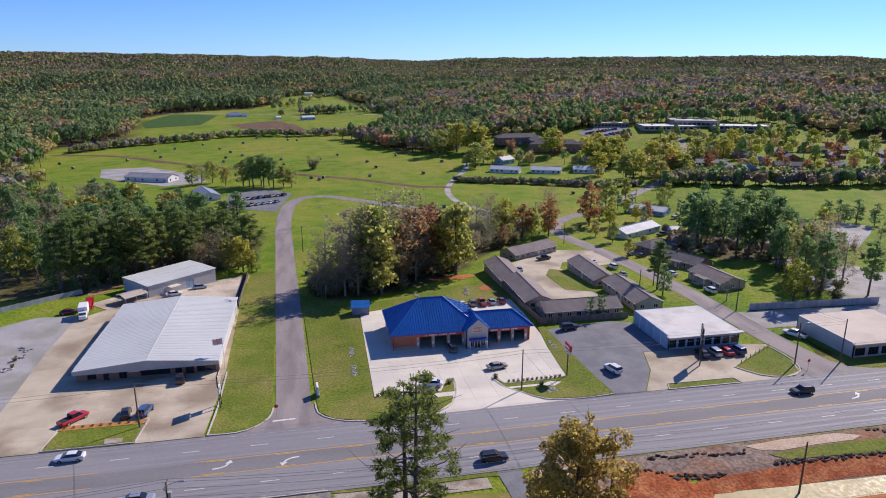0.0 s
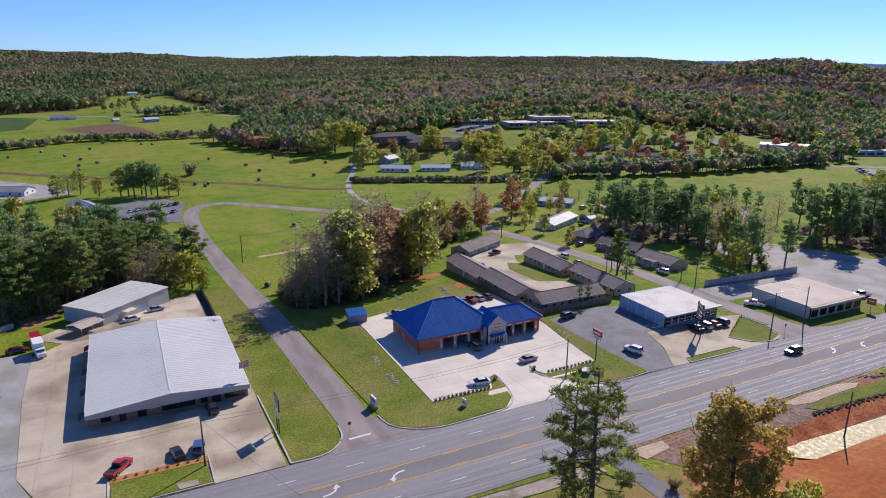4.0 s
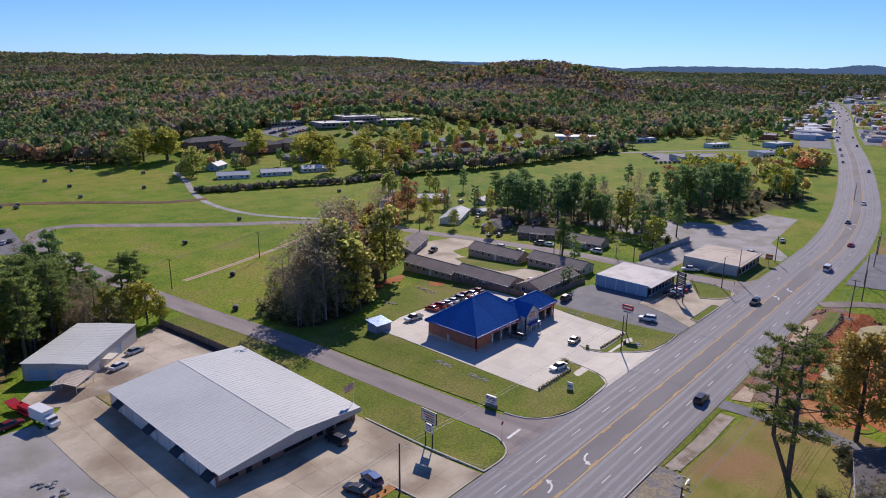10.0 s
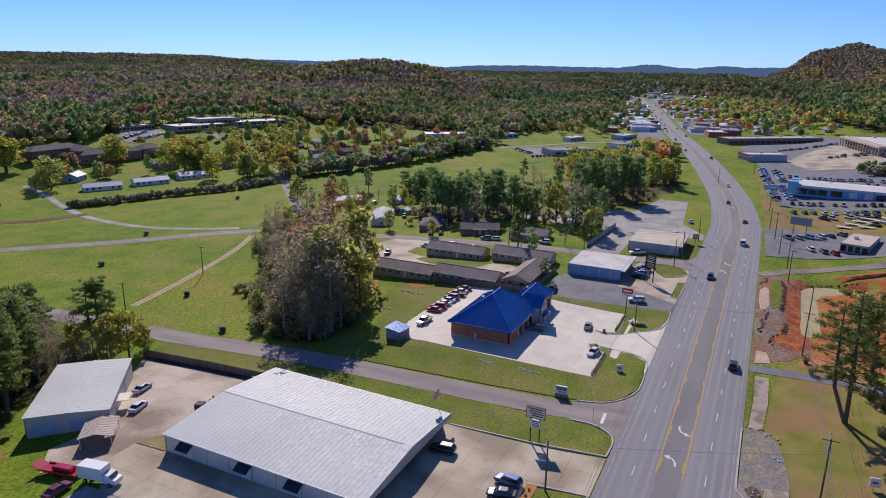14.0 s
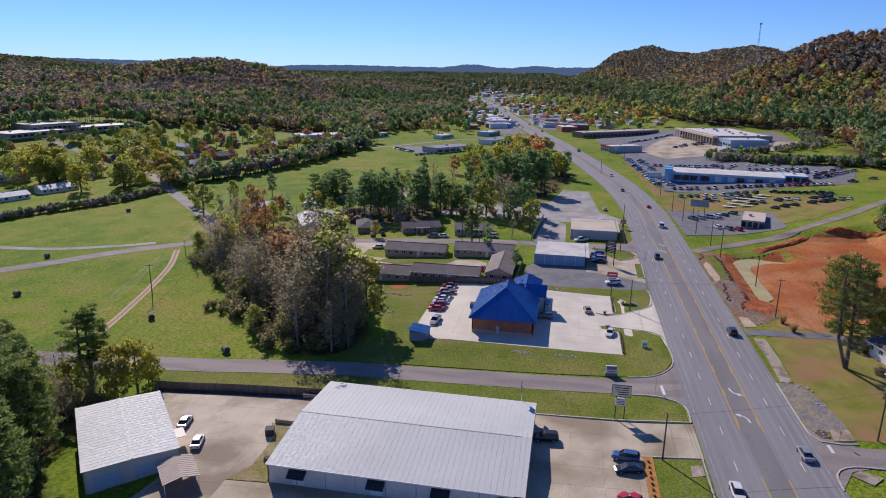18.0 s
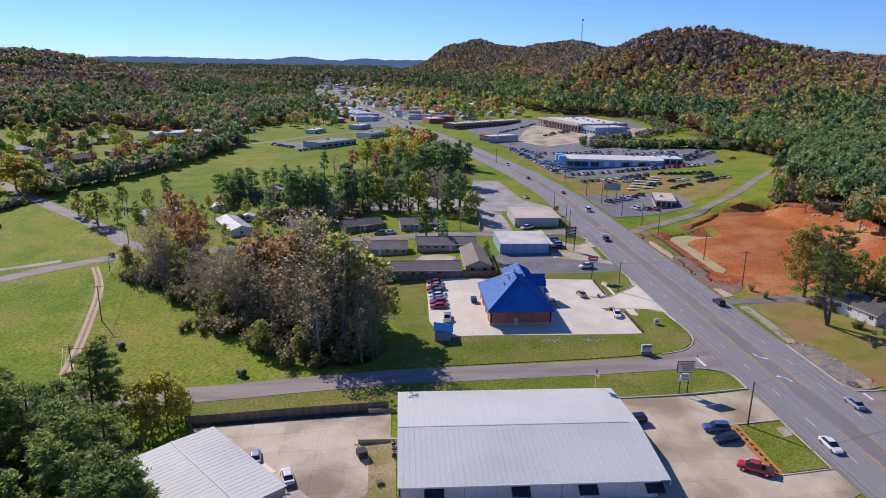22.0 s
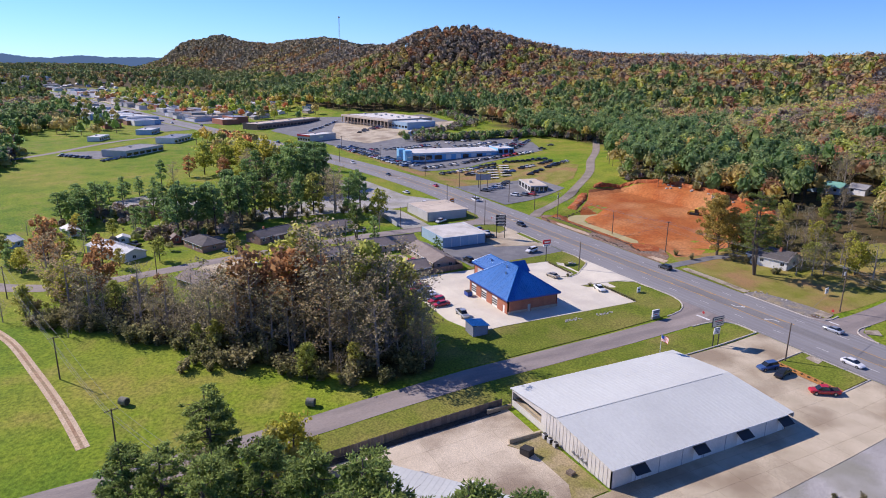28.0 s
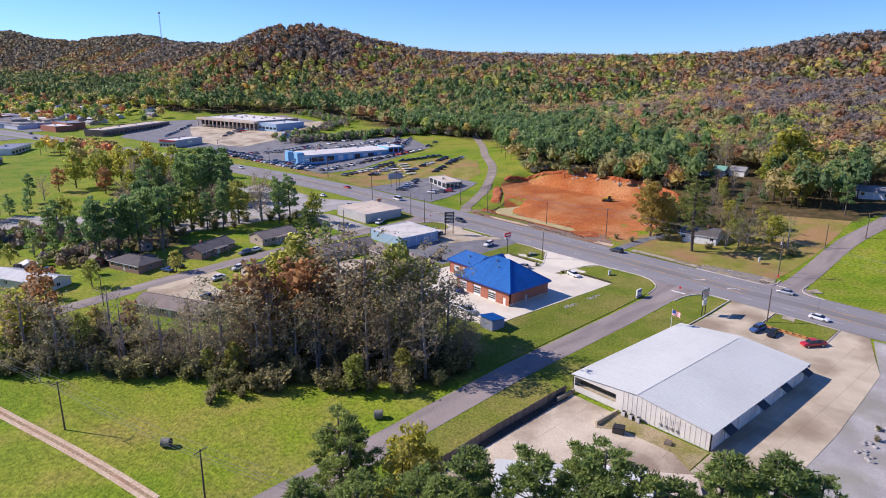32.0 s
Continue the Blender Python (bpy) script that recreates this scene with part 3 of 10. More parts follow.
tagged(ground, "rolling green meadow and wooded hills under autumn sun", "ground", kind="structure")


def drape(name, poly, material, lift, parent=None, label="", category="", kind="structure", thick=0.0):
    """Lays a polygon on the ground sheet, cut at the sheet's own grid lines so that it follows it."""
    xs, ys = [p[0] for p in poly], [p[1] for p in poly]
    V, Fc, seen = [], [], {}
    cx, cy = [v for v in GX if min(xs) < v < max(xs)], [v for v in GY if min(ys) < v < max(ys)]
    bm = bmesh.new()
    bm.faces.new([bm.verts.new((p[0], p[1], 0)) for p in poly])
    bmesh.ops.triangulate(bm, faces=bm.faces[:])
    for vals, n in ((cx, (1, 0, 0)), (cy, (0, 1, 0))):
        for v in vals:
            bmesh.ops.bisect_plane(bm, geom=bm.verts[:] + bm.edges[:] + bm.faces[:], plane_co=(v * n[0], v * n[1], 0), plane_no=n)
    for v in bm.verts:
        v.co.z = land(v.co.x, v.co.y) + lift
    bmesh.ops.recalc_face_normals(bm, faces=bm.faces[:])
    if sum(f.normal.z for f in bm.faces) < 0:
        bmesh.ops.reverse_faces(bm, faces=bm.faces[:])
    if thick:
        top = bm.faces[:]
        r = bmesh.ops.extrude_face_region(bm, geom=top)
        bmesh.ops.translate(bm, vec=(0, 0, -thick), verts=[v for v in r["geom"] if isinstance(v, bmesh.types.BMVert)])
        bmesh.ops.recalc_face_normals(bm, faces=bm.faces[:])
    ob = part(name, bm, material, parent)
    if parent is None:
        tagged(ob, label, category, kind=kind)
    elif label:
        ob["label"] = label
    return ob


def ribbon(path, width, side=0.0):
    """The polygon of a strip along a path."""
    L, Rr = [], []
    for i, p in enumerate(path):
        a, b = path[max(i - 1, 0)], path[min(i + 1, len(path) - 1)]
        dx, dy = b[0] - a[0], b[1] - a[1]
        l = math.hypot(dx, dy)
        nx_, ny_ = -dy / l, dx / l
        w0, w1 = side + width / 2, side - width / 2
        L.append((p[0] + nx_ * w0, p[1] + ny_ * w0))
        Rr.append((p[0] + nx_ * w1, p[1] + ny_ * w1))
    return L + Rr[::-1]


def curve_path(pts, step=6.0):
    """A smooth path through the given places."""
    out = []
    P = [Vector((*p, 0)) for p in pts]
    for i in range(len(P) - 1):
        p0, p1, p2, p3 = P[max(i - 1, 0)], P[i], P[i + 1], P[min(i + 2, len(P) - 1)]
        n = max(1, int((p2 - p1).length / step))
        for k in range(n):
            t = k / n
            q = 0.5 * ((2 * p1) + (p2 - p0) * t + (2 * p0 - 5 * p1 + 4 * p2 - p3) * t * t + (3 * p1 - p0 - 3 * p2 + p3) * t ** 3)
            out.append((q.x, q.y))
    out.append(tuple(pts[-1]))
    return out


def kerb(name, path, parent, width=0.3, rise=0.22, material=None):
    """A kerb: a low raised strip with depth along a path on the ground."""
    V, Fc = [], []
    for i, p in enumerate(path):
        a, b = path[max(i - 1, 0)], path[min(i + 1, len(path) - 1)]
        dx, dy = b[0] - a[0], b[1] - a[1]
        l = math.hypot(dx, dy) or 1
        ux, uy = -dy / l * width / 2, dx / l * width / 2
        z = land(*p)
        V += [(p[0] - ux, p[1] - uy, z - .1), (p[0] - ux * .85, p[1] - uy * .85, z + rise), (p[0] + ux * .85, p[1] + uy * .85, z + rise), (p[0] + ux, p[1] + uy, z - .1)]
    for i in range(len(path) - 1):
        for k in range(3):
            Fc.append((4 * i + k, 4 * i + k + 1, 4 * i + 5 + k, 4 * i + 4 + k))
    return part(name, (V, Fc), material or M_KERB, parent)


def slabs(owner, poly, size, material, lift, gap=0.03, turn=0.0, name="slab", only=None):
    """Concrete slabs, each an object of its own, filling a polygon with open joints."""
    c, s = math.cos(radians(turn)), math.sin(radians(turn))
    loc = [(p[0] * c + p[1] * s, -p[0] * s + p[1] * c) for p in poly]
    x0, x1, y0, y1 = min(p[0] for p in loc), max(p[0] for p in loc), min(p[1] for p in loc), max(p[1] for p in loc)
    nxs, nys = max(1, round((x1 - x0) / size)), max(1, round((y1 - y0) / size))
    ax, ay = (x1 - x0) / nxs, (y1 - y0) / nys
    for i in range(nxs):
        for j in range(nys):
            q = loc
            for a, b, k in ((1, 0, x0 + (i + 1) * ax - gap), (-1, 0, -(x0 + i * ax)), (0, 1, y0 + (j + 1) * ay - gap), (0, -1, -(y0 + j * ay))):
                q = clip(q, a, b, k) if len(q) > 2 else q
            if len(q) < 3:
                continue
            w = [(p[0] * c - p[1] * s, p[0] * s + p[1] * c) for p in q]
            area = sum(w[k][0] * w[(k + 1) % len(w)][1] - w[(k + 1) % len(w)][0] * w[k][1] for k in range(len(w))) / 2
            if abs(area) < 0.3:
                continue
            if area < 0:
                w = w[::-1]
            # subdivide at the sheet's grid so that the slab follows it
            zs = [land(*p) + lift - .12 for p in w]
            part(name, prism(w, zs, .12), material, owner)


# the farthest blue ridges, a plain backdrop beyond the woods
def ridge_backdrop():
    m = bpy.data.materials.new("ridge_haze_glow")
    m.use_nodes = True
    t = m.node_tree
    # haze put into a glowing flat blue, so the sun doesn't shade the ridge
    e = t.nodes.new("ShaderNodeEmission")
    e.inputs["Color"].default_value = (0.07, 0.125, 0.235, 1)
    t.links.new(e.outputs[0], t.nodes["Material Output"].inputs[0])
    V, Fc = [], []
    az0 = np.arange(36, 112, .12)
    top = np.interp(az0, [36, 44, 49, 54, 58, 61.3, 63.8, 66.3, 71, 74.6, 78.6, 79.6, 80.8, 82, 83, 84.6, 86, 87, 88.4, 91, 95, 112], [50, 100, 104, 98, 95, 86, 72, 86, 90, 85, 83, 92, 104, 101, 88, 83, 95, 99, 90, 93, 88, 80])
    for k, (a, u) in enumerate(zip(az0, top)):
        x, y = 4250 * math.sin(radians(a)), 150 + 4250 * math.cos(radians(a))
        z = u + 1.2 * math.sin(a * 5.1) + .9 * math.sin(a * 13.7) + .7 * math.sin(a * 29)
        V += [(x, y, -60), (x, y, z)]
        if k:
            Fc.append((2 * k - 2, 2 * k, 2 * k + 1, 2 * k - 1))
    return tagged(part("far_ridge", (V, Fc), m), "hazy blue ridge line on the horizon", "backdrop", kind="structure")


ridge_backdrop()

# ---- roads, lots and lawns ----
def road_thing(name, label):
    return tagged(thing(name, label, "road", kind="structure"), kind="structure")


MAIN = [(-700, 100.8), (-300, 100.8)] + [(x, 100.8) for x in range(-140, 161, 20)] + curve_path([(180, 101.0), (225, 104.5), (280, 112), (353, 125), (402, 134.5), (500, 155), (600, 178), (690, 198), (800, 221), (960, 252), (1180, 300), (1383, 350), (1560, 398)], 12)
ym = lambda x: float(np.interp(x, [q[0] for q in MAIN], [q[1] for q in MAIN]))
road = road_thing("road", "wide grey five-lane asphalt highway through town")
drape("carriageway", ribbon(MAIN, 20.4), M_ASPHALT, 0.07, road)
drape("turn_lane", ribbon([p for p in MAIN if -310 < p[0] < 1000], 3.7), M_TURNLANE, 0.078, road, "darker grey centre turn lane")
for off in (-7.45, -3.75, 3.75, 7.45):
    for w_ in (-.85, .85):
        drape("wheel_path", ribbon([p for p in MAIN if -310 < p[0] < 620], .62, off + w_), M_WHEELPATH, 0.0765, road)
for nm, off, wd in (("edge_line", 9.3, 0.12), ("edge_line", -9.3, 0.14)):
    drape(nm, ribbon([p for p in MAIN if -310 < p[0] < 600], wd, off), M_FADED, 0.085, road, "worn white edge line")
for off in (2.0, -2.0):
    s = 1 if off > 0 else -1
    for x0, x1 in ((-140, -34.7), (-19.8, 130), (150, 590)):
        seg = [(x0, 100.8)] + [p for p in MAIN if x0 + 5 < p[0] < x1 - 5] + [(x1, float(np.interp(x1, [q[0] for q in MAIN], [q[1] for q in MAIN])))]
        if x0 == 150:
            seg[0] = (150, 100.8)
        drape("centre_line", ribbon(seg, 0.2, off + .12 * s), M_YELLOW_LINE, 0.085, road, "solid yellow turn-lane line")
        for k in range(int((min(x1, 260) - x0) / 11.5)):
            xa = x0 + 2 + 11.5 * k
            drape("centre_dash", ribbon([(xa, ym(xa)), (xa + 3.2, ym(xa + 3.2))], 0.17, off - .19 * s), M_YELLOW_LINE, 0.085, road)
for off, x00 in ((5.55, -20.9), (-5.55, -18.6)):
    for k in range(-9, 34):
        xa = x00 + 11.5 * k
        drape("lane_dash", ribbon([(xa - 1.5, ym(xa - 1.5)), (xa + 1.5, ym(xa + 1.5))], 0.15, off), M_WHITE_LINE, 0.085, road)


def arrow(x, y, way):
    """A turn arrow on the road: a bent shaft and a head."""
    pts = [(-1.8, -.5), (-.6, -.35), (.3, .1), (.75, .8)]
    drape("turn_arrow", ribbon([(x + way * a, y + way * b) for a, b in pts], 0.34), M_WHITE_LINE, 0.085, road, "white turn arrow")
    drape("turn_arrow_head", [(x + way * a, y + way * b) for a, b in ((.1, .75), (1.4, .75), (.95, 1.75))], M_WHITE_LINE, 0.085, road)


for ax, way in ((-14.8, 1), (-4.3, -1), (108, 1), (118, -1), (-75, 1), (-64, -1), (225, 1), (236, -1)):
    arrow(ax, ym(ax), way)

SIDE = curve_path([(-3.8, 111.2), (-3.9, 121), (-5.4, 157), (-6.6, 181), (-7.6, 203), (-8.7, 225), (-10.1, 256), (-12.3, 308), (-11, 350), (-5, 373), (9, 378), (34, 353), (58, 328), (84, 306), (101, 284)], 6)
side_road = road_thing("side_road", "narrow worn pinkish-grey asphalt lane running down to fields")
drape("lane_surface", ribbon(SIDE, 7.0), M_SIDEROAD, 0.06, side_road)
drape("lane_mouth", [(-19.5, 110.6), (9.5, 110.6), (3.6, 112.6), (.9, 116), (.3, 121), (-7.7, 121), (-8.3, 116.5), (-10.6, 112.8), (-13.5, 111.2)], M_SIDEROAD, 0.064, side_road)
drape("stop_line", [(-7.6, 114.5), (-3.4, 114.7), (-3.4, 115.3), (-7.6, 115.1)], M_WHITE_LINE, 0.085, side_road, "white stop line")

street = road_thing("street", "grey residential asphalt street curving past small houses")
STREET = curve_path([(112.5, 111.2), (111, 130), (110.5, 160), (110, 195), (108.5, 228), (105.5, 250), (107.5, 272), (121, 291), (137, 301), (160, 322), (186, 347), (223, 382), (252, 410), (268, 427), (290, 470), (325, 530), (340, 600)], 8)
drape("street_surface", ribbon(STREET, 6.6), M_SIDEROAD, 0.06, street)
drape("street_mouth", [(101, 110.7), (124, 110.7), (117.5, 113), (114.6, 118), (107.6, 119), (106, 114)], M_SIDEROAD, 0.064, street)
lane = road_thing("farm_lane", "pale gravel lane across the meadow to a row of white sheds")
drape("lane_surface", ribbon(curve_path([(97, 303), (88, 318), (79.5, 345), (82, 384), (95, 425), (109, 458), (122, 500)], 8), 3.6), M_GRAVEL, 0.07, lane)
track = road_thing("dirt_track", "two-rut sandy dirt track across the meadow")
TRK = curve_path([(4, 258), (20, 262), (42, 268.5), (66, 276.5), (88, 287.5)], 5)
for off in (-.75, .75):
    drape("rut", ribbon(TRK, .85, off), M_TRACK, 0.06, track)
drape("verge", ribbon(TRK, .65), M_DIRT, 0.045, track)
lane_s = road_thing("south_road", "narrow grey side road on the far side of the highway")
drape("lane_surface", ribbon(curve_path([(-25.5, 91), (-24.8, 80), (-23.6, 60), (-24, 40), (-27, 12), (-31, -25), (-38, -60)], 8), 6.5), M_SIDEROAD, 0.07, lane_s)
drape("lane_mouth", [(-36, 91), (-15, 91), (-19.5, 88.4), (-21.4, 84), (-28.4, 84), (-30, 87.5)], M_SIDEROAD, 0.074, lane_s)
drive = road_thing("dirt_drive", "brown gravel drive climbing beside the clay pit")
drape("drive_surface", ribbon(curve_path([(110, 90.5), (118, 82), (131, 60), (145, 40), (165, 18), (197, -8), (232, -40), (290, -86)], 10), 4.8), M_BROWNGRAVEL, 0.12, drive)

# dark strip painted for the fence's shadow on the lot, with wet leaves
drape("leaf_drift", [(-20.95, 222.4), (-20.7, 205), (-20.5, 185.5), (-21.9, 185.5), (-22.3, 204), (-22.6, 221.6)], M_SILT_SHADE, 0.14, None, "dark strip of wet leaves and painted shadow along the board fence", "leaf litter")
# big metal building's lot
lot_w = tagged(thing("concrete_lot", "old stained tan concrete lot around the metal building", "pavement", kind="structure"))
LOTW = [(-60.3, 128.5), (-53, 111.2), (-46.6, 111.2), (-46.3, 121.2), (-31.2, 121.2), (-31.2, 111.2), (-19.6, 111.2), (-19.2, 141.5), (-20.2, 182.5), (-50.5, 182.5), (-50.6, 190), (-57, 190), (-63, 183), (-62.6, 160)]
back_w = [(-57, 190), (-50.6, 190), (-46, 187.5), (-36.5, 187.7), (-32, 190.5), (-31.6, 184), (-20.6, 184), (-20.7, 223), (-30, 217), (-48, 201), (-58.5, 203), (-64, 197)]
drape("underlay", LOTW, M_CONC_OLD, 0.05, lot_w)
drape("underlay", back_w, M_CONC_BACK, 0.05, lot_w)
gravel_w = drape("gravel_yard", [(-62.6, 160), (-60.2, 128.3), (-54, 112), (-130, 111.5), (-125, 165), (-84, 178), (-74, 187), (-63, 186)], M_GRAVEL, 0.045, None, "pale grey gravel yard beside the metal building", "gravel")
lawn_w = drape("lawn", [(-19.0, 141.5), (-18.8, 125), (-19.0, 111.8), (-13.6, 111.6), (-10.9, 113.1), (-8.6, 116.7), (-8.0, 121), (-9.2, 157), (-10.6, 190), (-12.6, 226), (-20.2, 224), (-20.0, 184)], M_LAWN, 0.035, None, "mown green grass strip beside the lane", "lawn")
lawn_i = drape("lawn", [(-46.2, 120.3), (-46.2, 111.8), (-31.6, 111.8), (-31.6, 120.3)], M_LAWN, 0.15, None, "small square of grass at the lot entrance", "lawn", thick=.3)
drape("mulch_bed", [(-46.6, 121.4), (-46.6, 119.6), (-31.2, 119.6), (-31.2, 121.4)], M_MULCH, 0.20, None, "strip of bright orange mulch edging the lot", "flower bed")
kw = tagged(thing("kerb_line", "low concrete kerb along the lot and lane corner", "kerb", kind="structure"))
kerb("kerb", [(-18.9, 141), (-18.7, 125), (-18.9, 111.5)], kw)
kerb("kerb", curve_path([(-19, 111.4), (-13.8, 111.3), (-10.8, 112.8), (-8.4, 116.4), (-7.8, 121)], 1.5), kw)
kerb("kerb", [(-46.7, 121.5), (-46.6, 111.5), (-31.2, 111.5), (-31.0, 121.5)], kw)
patch_b = drape("grass_patch", [(-32, 190.3), (-31.6, 183.2), (-50.2, 182.9), (-50.4, 190.3), (-46, 187.5), (-36.5, 187.7)], M_WORNGRASS, 0.09, None, "worn grass patch behind the metal building", "lawn")



def blob(cx, cy, rx, ry, seed, turn=0.0):
    """An uneven round outline."""
    q = random.Random(seed)
    c, s = math.cos(math.radians(turn)), math.sin(math.radians(turn))
    out = []
    for k in range(14):
        a, f = k * math.pi / 7, q.uniform(.7, 1.15)
        u, v = math.cos(a) * rx * f, math.sin(a) * ry * f
        out.append((cx + u * c - v * s, cy + u * s + v * c))
    return out


for k, (ox, oy, orx, ory) in enumerate(((-51.9, 148, 1.3, 2.2), (-52.2, 154.6, 1.5, 1.8), (-51.8, 162, 1.2, 2.6), (-52.4, 167.5, 1.7, 1.6), (-51.9, 174.5, 1.3, 2.4), (-55.5, 158, .9, 1.6), (-27, 133, 1.1, 1.6), (-40, 131, 1.3, .9))):
    drape("oil_stain", blob(ox, oy, orx, ory, k), M_OILSTAIN, 0.078, None, "dark oil stain soaked into the old concrete", "stain")
for k, (ox, oy, orx, ory, tn) in enumerate(((48, 202.5, 6.5, 2.6, 5), (41.5, 201.5, 3.0, 1.6, 20), (53.5, 188, 2.2, 3.2, 0))):
    drape("bare_clay", blob(ox, oy, orx, ory, 20 + k, tn), M_REDDIRT, 0.075, None, "bare red clay showing through the grass bank", "bare ground")
drape("leaf_litter", [(-67, 206), (-63.5, 208), (-60, 216), (-57.5, 226), (-55, 236), (-57, 250), (-63, 248), (-66, 232), (-70, 218)], M_LITTER, 0.07, None, "rust-brown leaf litter on the ground beside the metal shed", "leaf litter")

# workshop's lot
lot_s = tagged(thing("shop_apron", "pale new concrete apron around the blue-roofed workshop", "pavement", kind="structure"))
LOTS = [(12.3, 121.3), (25.5, 121.3), (17.5, 110.9), (56, 110.9), (55.2, 122), (56.5, 138), (57.2, 174), (24, 174.5), (13, 171.5)]
drape("underlay", LOTS, M_CONC_NEW, 0.05, lot_s)
lawn_1 = drape("lawn", [(12.1, 121.1), (26.2, 121.4), (28.2, 126.0), (29.8, 126.4), (29.0, 121), (27.2, 115.5), (23.8, 112.0), (17, 111.3), (8.8, 111.2), (3.9, 113.2), (1.2, 116.6), (.7, 121.5), (-1.2, 157), (-2.6, 182), (-3, 192), (12, 182), (12.6, 171.7)], M_LAWN, 0.15, None, "bright green lawn strip between workshop and lane", "lawn", thick=.3)
lawn_2 = drape("lawn", [(39.2, 127.2), (39.8, 122.2), (54.2, 122.3), (55.6, 138.2), (57.3, 150), (59, 150), (60, 116.5), (60.2, 111.9), (53.6, 111.4), (46, 112.6), (42.6, 117.2), (40, 120.5), (38.5, 125)], M_LAWN, 0.17, None, "green lawn island with a kerb at the workshop entrance", "lawn", thick=.3)
ks = tagged(thing("kerb_line", "pale concrete kerb round the workshop lawns", "kerb", kind="structure"))
kerb("kerb", curve_path([(28.2, 126.2), (30.0, 126.7), (29.3, 121), (27.4, 115.3), (23.9, 111.7), (17, 111.0), (8.8, 110.9), (3.8, 112.8), (.9, 116.5), (.4, 121.5)], 2), ks)
kerb("kerb", curve_path([(54.2, 122.4), (40.2, 122.2), (39.4, 127.3), (38.2, 125.4), (39.7, 120.4), (42.4, 117), (46, 112.3), (53.6, 111.1), (60.3, 111.6)], 2), ks)
rear_s = drape("lawn", [(13, 172), (24, 175), (57.2, 174.6), (58, 196), (38, 192), (20, 182), (12.4, 180)], M_LAWN, 0.04, None, "grass bank behind the workshop with bare clay patches", "lawn")

# neighbour's lot
lot_b = drape("asphalt_lot", [(60.4, 111.2), (60.2, 116), (58.5, 148), (77, 149.8), (82.2, 148), (82.4, 129.6), (76, 129.6), (72.9, 120.5), (67, 111.2)], M_LOTASPHALT, 0.06, None, "dark grey asphalt parking lot of the neighbouring shop", "parking lot")
lot_c = drape("concrete_forecourt", [(67.2, 111.2), (73.1, 120.4), (76.2, 129.5), (101.5, 129.4), (107.3, 128), (107.3, 119), (105.6, 114), (101, 111)], M_CONC_OLD, 0.055, None, "worn tan concrete forecourt before the white-roofed shop", "pavement")
isl_c = drape("lawn", [(72.4, 111.2), (88.5, 111.0), (88, 113), (73.4, 113.2)], M_LAWN, 0.12, None, "long kerbed grass island beside the highway", "lawn")
isl_d = drape("lawn", [(92, 118), (106.8, 127), (106.8, 119), (104.6, 113.4), (100, 111.6), (95, 113.5)], M_LAWN, 0.10, None, "grass corner with a row of short posts", "lawn")
kc = tagged(thing("kerb_line", "weathered kerbs of the neighbouring forecourt", "kerb", kind="structure"))
kerb("kerb", [(72.2, 111.0), (88.7, 110.8), (88.2, 113.2), (73.2, 113.4), (72.2, 111.0)], kc)
kerb("kerb", curve_path([(107, 127), (107.1, 119), (104.8, 113.2), (100, 111.3), (95, 113.2), (92, 118)], 2), kc)
lawn_r = drape("lawn", [(114.8, 112), (146, 111.6), (150, 117), (144, 137), (120.5, 137), (119.5, 119), (114.8, 119)], M_LAWN, 0.05, None, "grass round the tan-roofed building", "lawn")
lot_r = drape("gravel_lot", [(114.2, 137), (146, 137), (158, 146.5), (117, 149), (114.2, 149)], M_GRAVEL, 0.06, None, "pale gravel yard behind the tan-roofed building", "gravel")
lot_p = drape("gravel_pad", [(222, 252), (212, 238), (200, 214), (206, 206), (228, 224), (244, 238), (236, 252)], M_GRAVEL, 0.07, None, "small grey gravel pad behind the brick houses", "gravel")
lot_t = drape("asphalt_lot", [(150, 111.5), (158, 111.4), (176, 122), (230, 126), (232, 140), (196, 146), (178, 196), (160, 196), (150, 150), (152, 122)], M_GRAVEL, 0.06, None, "grey gravel clearing among the pines", "gravel")
court = drape("court_drive", [(67, 163), (67.2, 212), (75, 218), (90, 231), (99, 229), (106, 226), (106, 205), (99, 204), (96, 211), (88, 211), (84, 203), (84, 168), (80, 163)], M_CONC_OLD, 0.06, None, "pale concrete drive through the apartment court", "driveway")
court_i = drape("lawn", [(76, 178), (84, 174), (84.4, 200), (80, 203), (76, 195)], M_LAWN, 0.12, None, "oval grass island in the apartment court", "lawn")

# south side of the highway
verge_s = drape("bare_verge", [(36, 90.3), (60, 90.3), (104, 90.3), (112, 86), (108, 80), (104, 76), (98, 77), (60, 77), (46, 78), (40, 82), (37, 86)], M_VERGE, 0.05, None, "dark trodden soil and broken pavement beside the highway", "verge")
drape("tan_mound", [(74, 89.2), (82, 89.8), (93, 89.7), (97, 88.2), (94.5, 87.2), (87, 87.2), (80, 86.8), (76, 87.6)], M_TRACK, 0.11, None, "spread of pale sandy soil beside the highway", "bare ground")
lawn_s = drape("dry_lawn", [(-19, 88.5), (-14, 87.6), (26, 85.6), (40, 82), (37, 70), (33, 58), (12, 44), (5, 24), (-18, 17), (-19.6, 40)], M_DRYLAWN, 0.04, None, "dry yellowing lawn in front of a small house", "lawn")
lawn_s2 = drape("lawn", [(76.6, 86.2), (88, 86.8), (100.3, 86.6), (105, 87.5), (107, 84.5), (97, 83.0), (90, 83.6), (84.4, 83.9), (79, 84.1)], M_LAWN, 0.13, None, "green grass strip above the pond", "lawn")
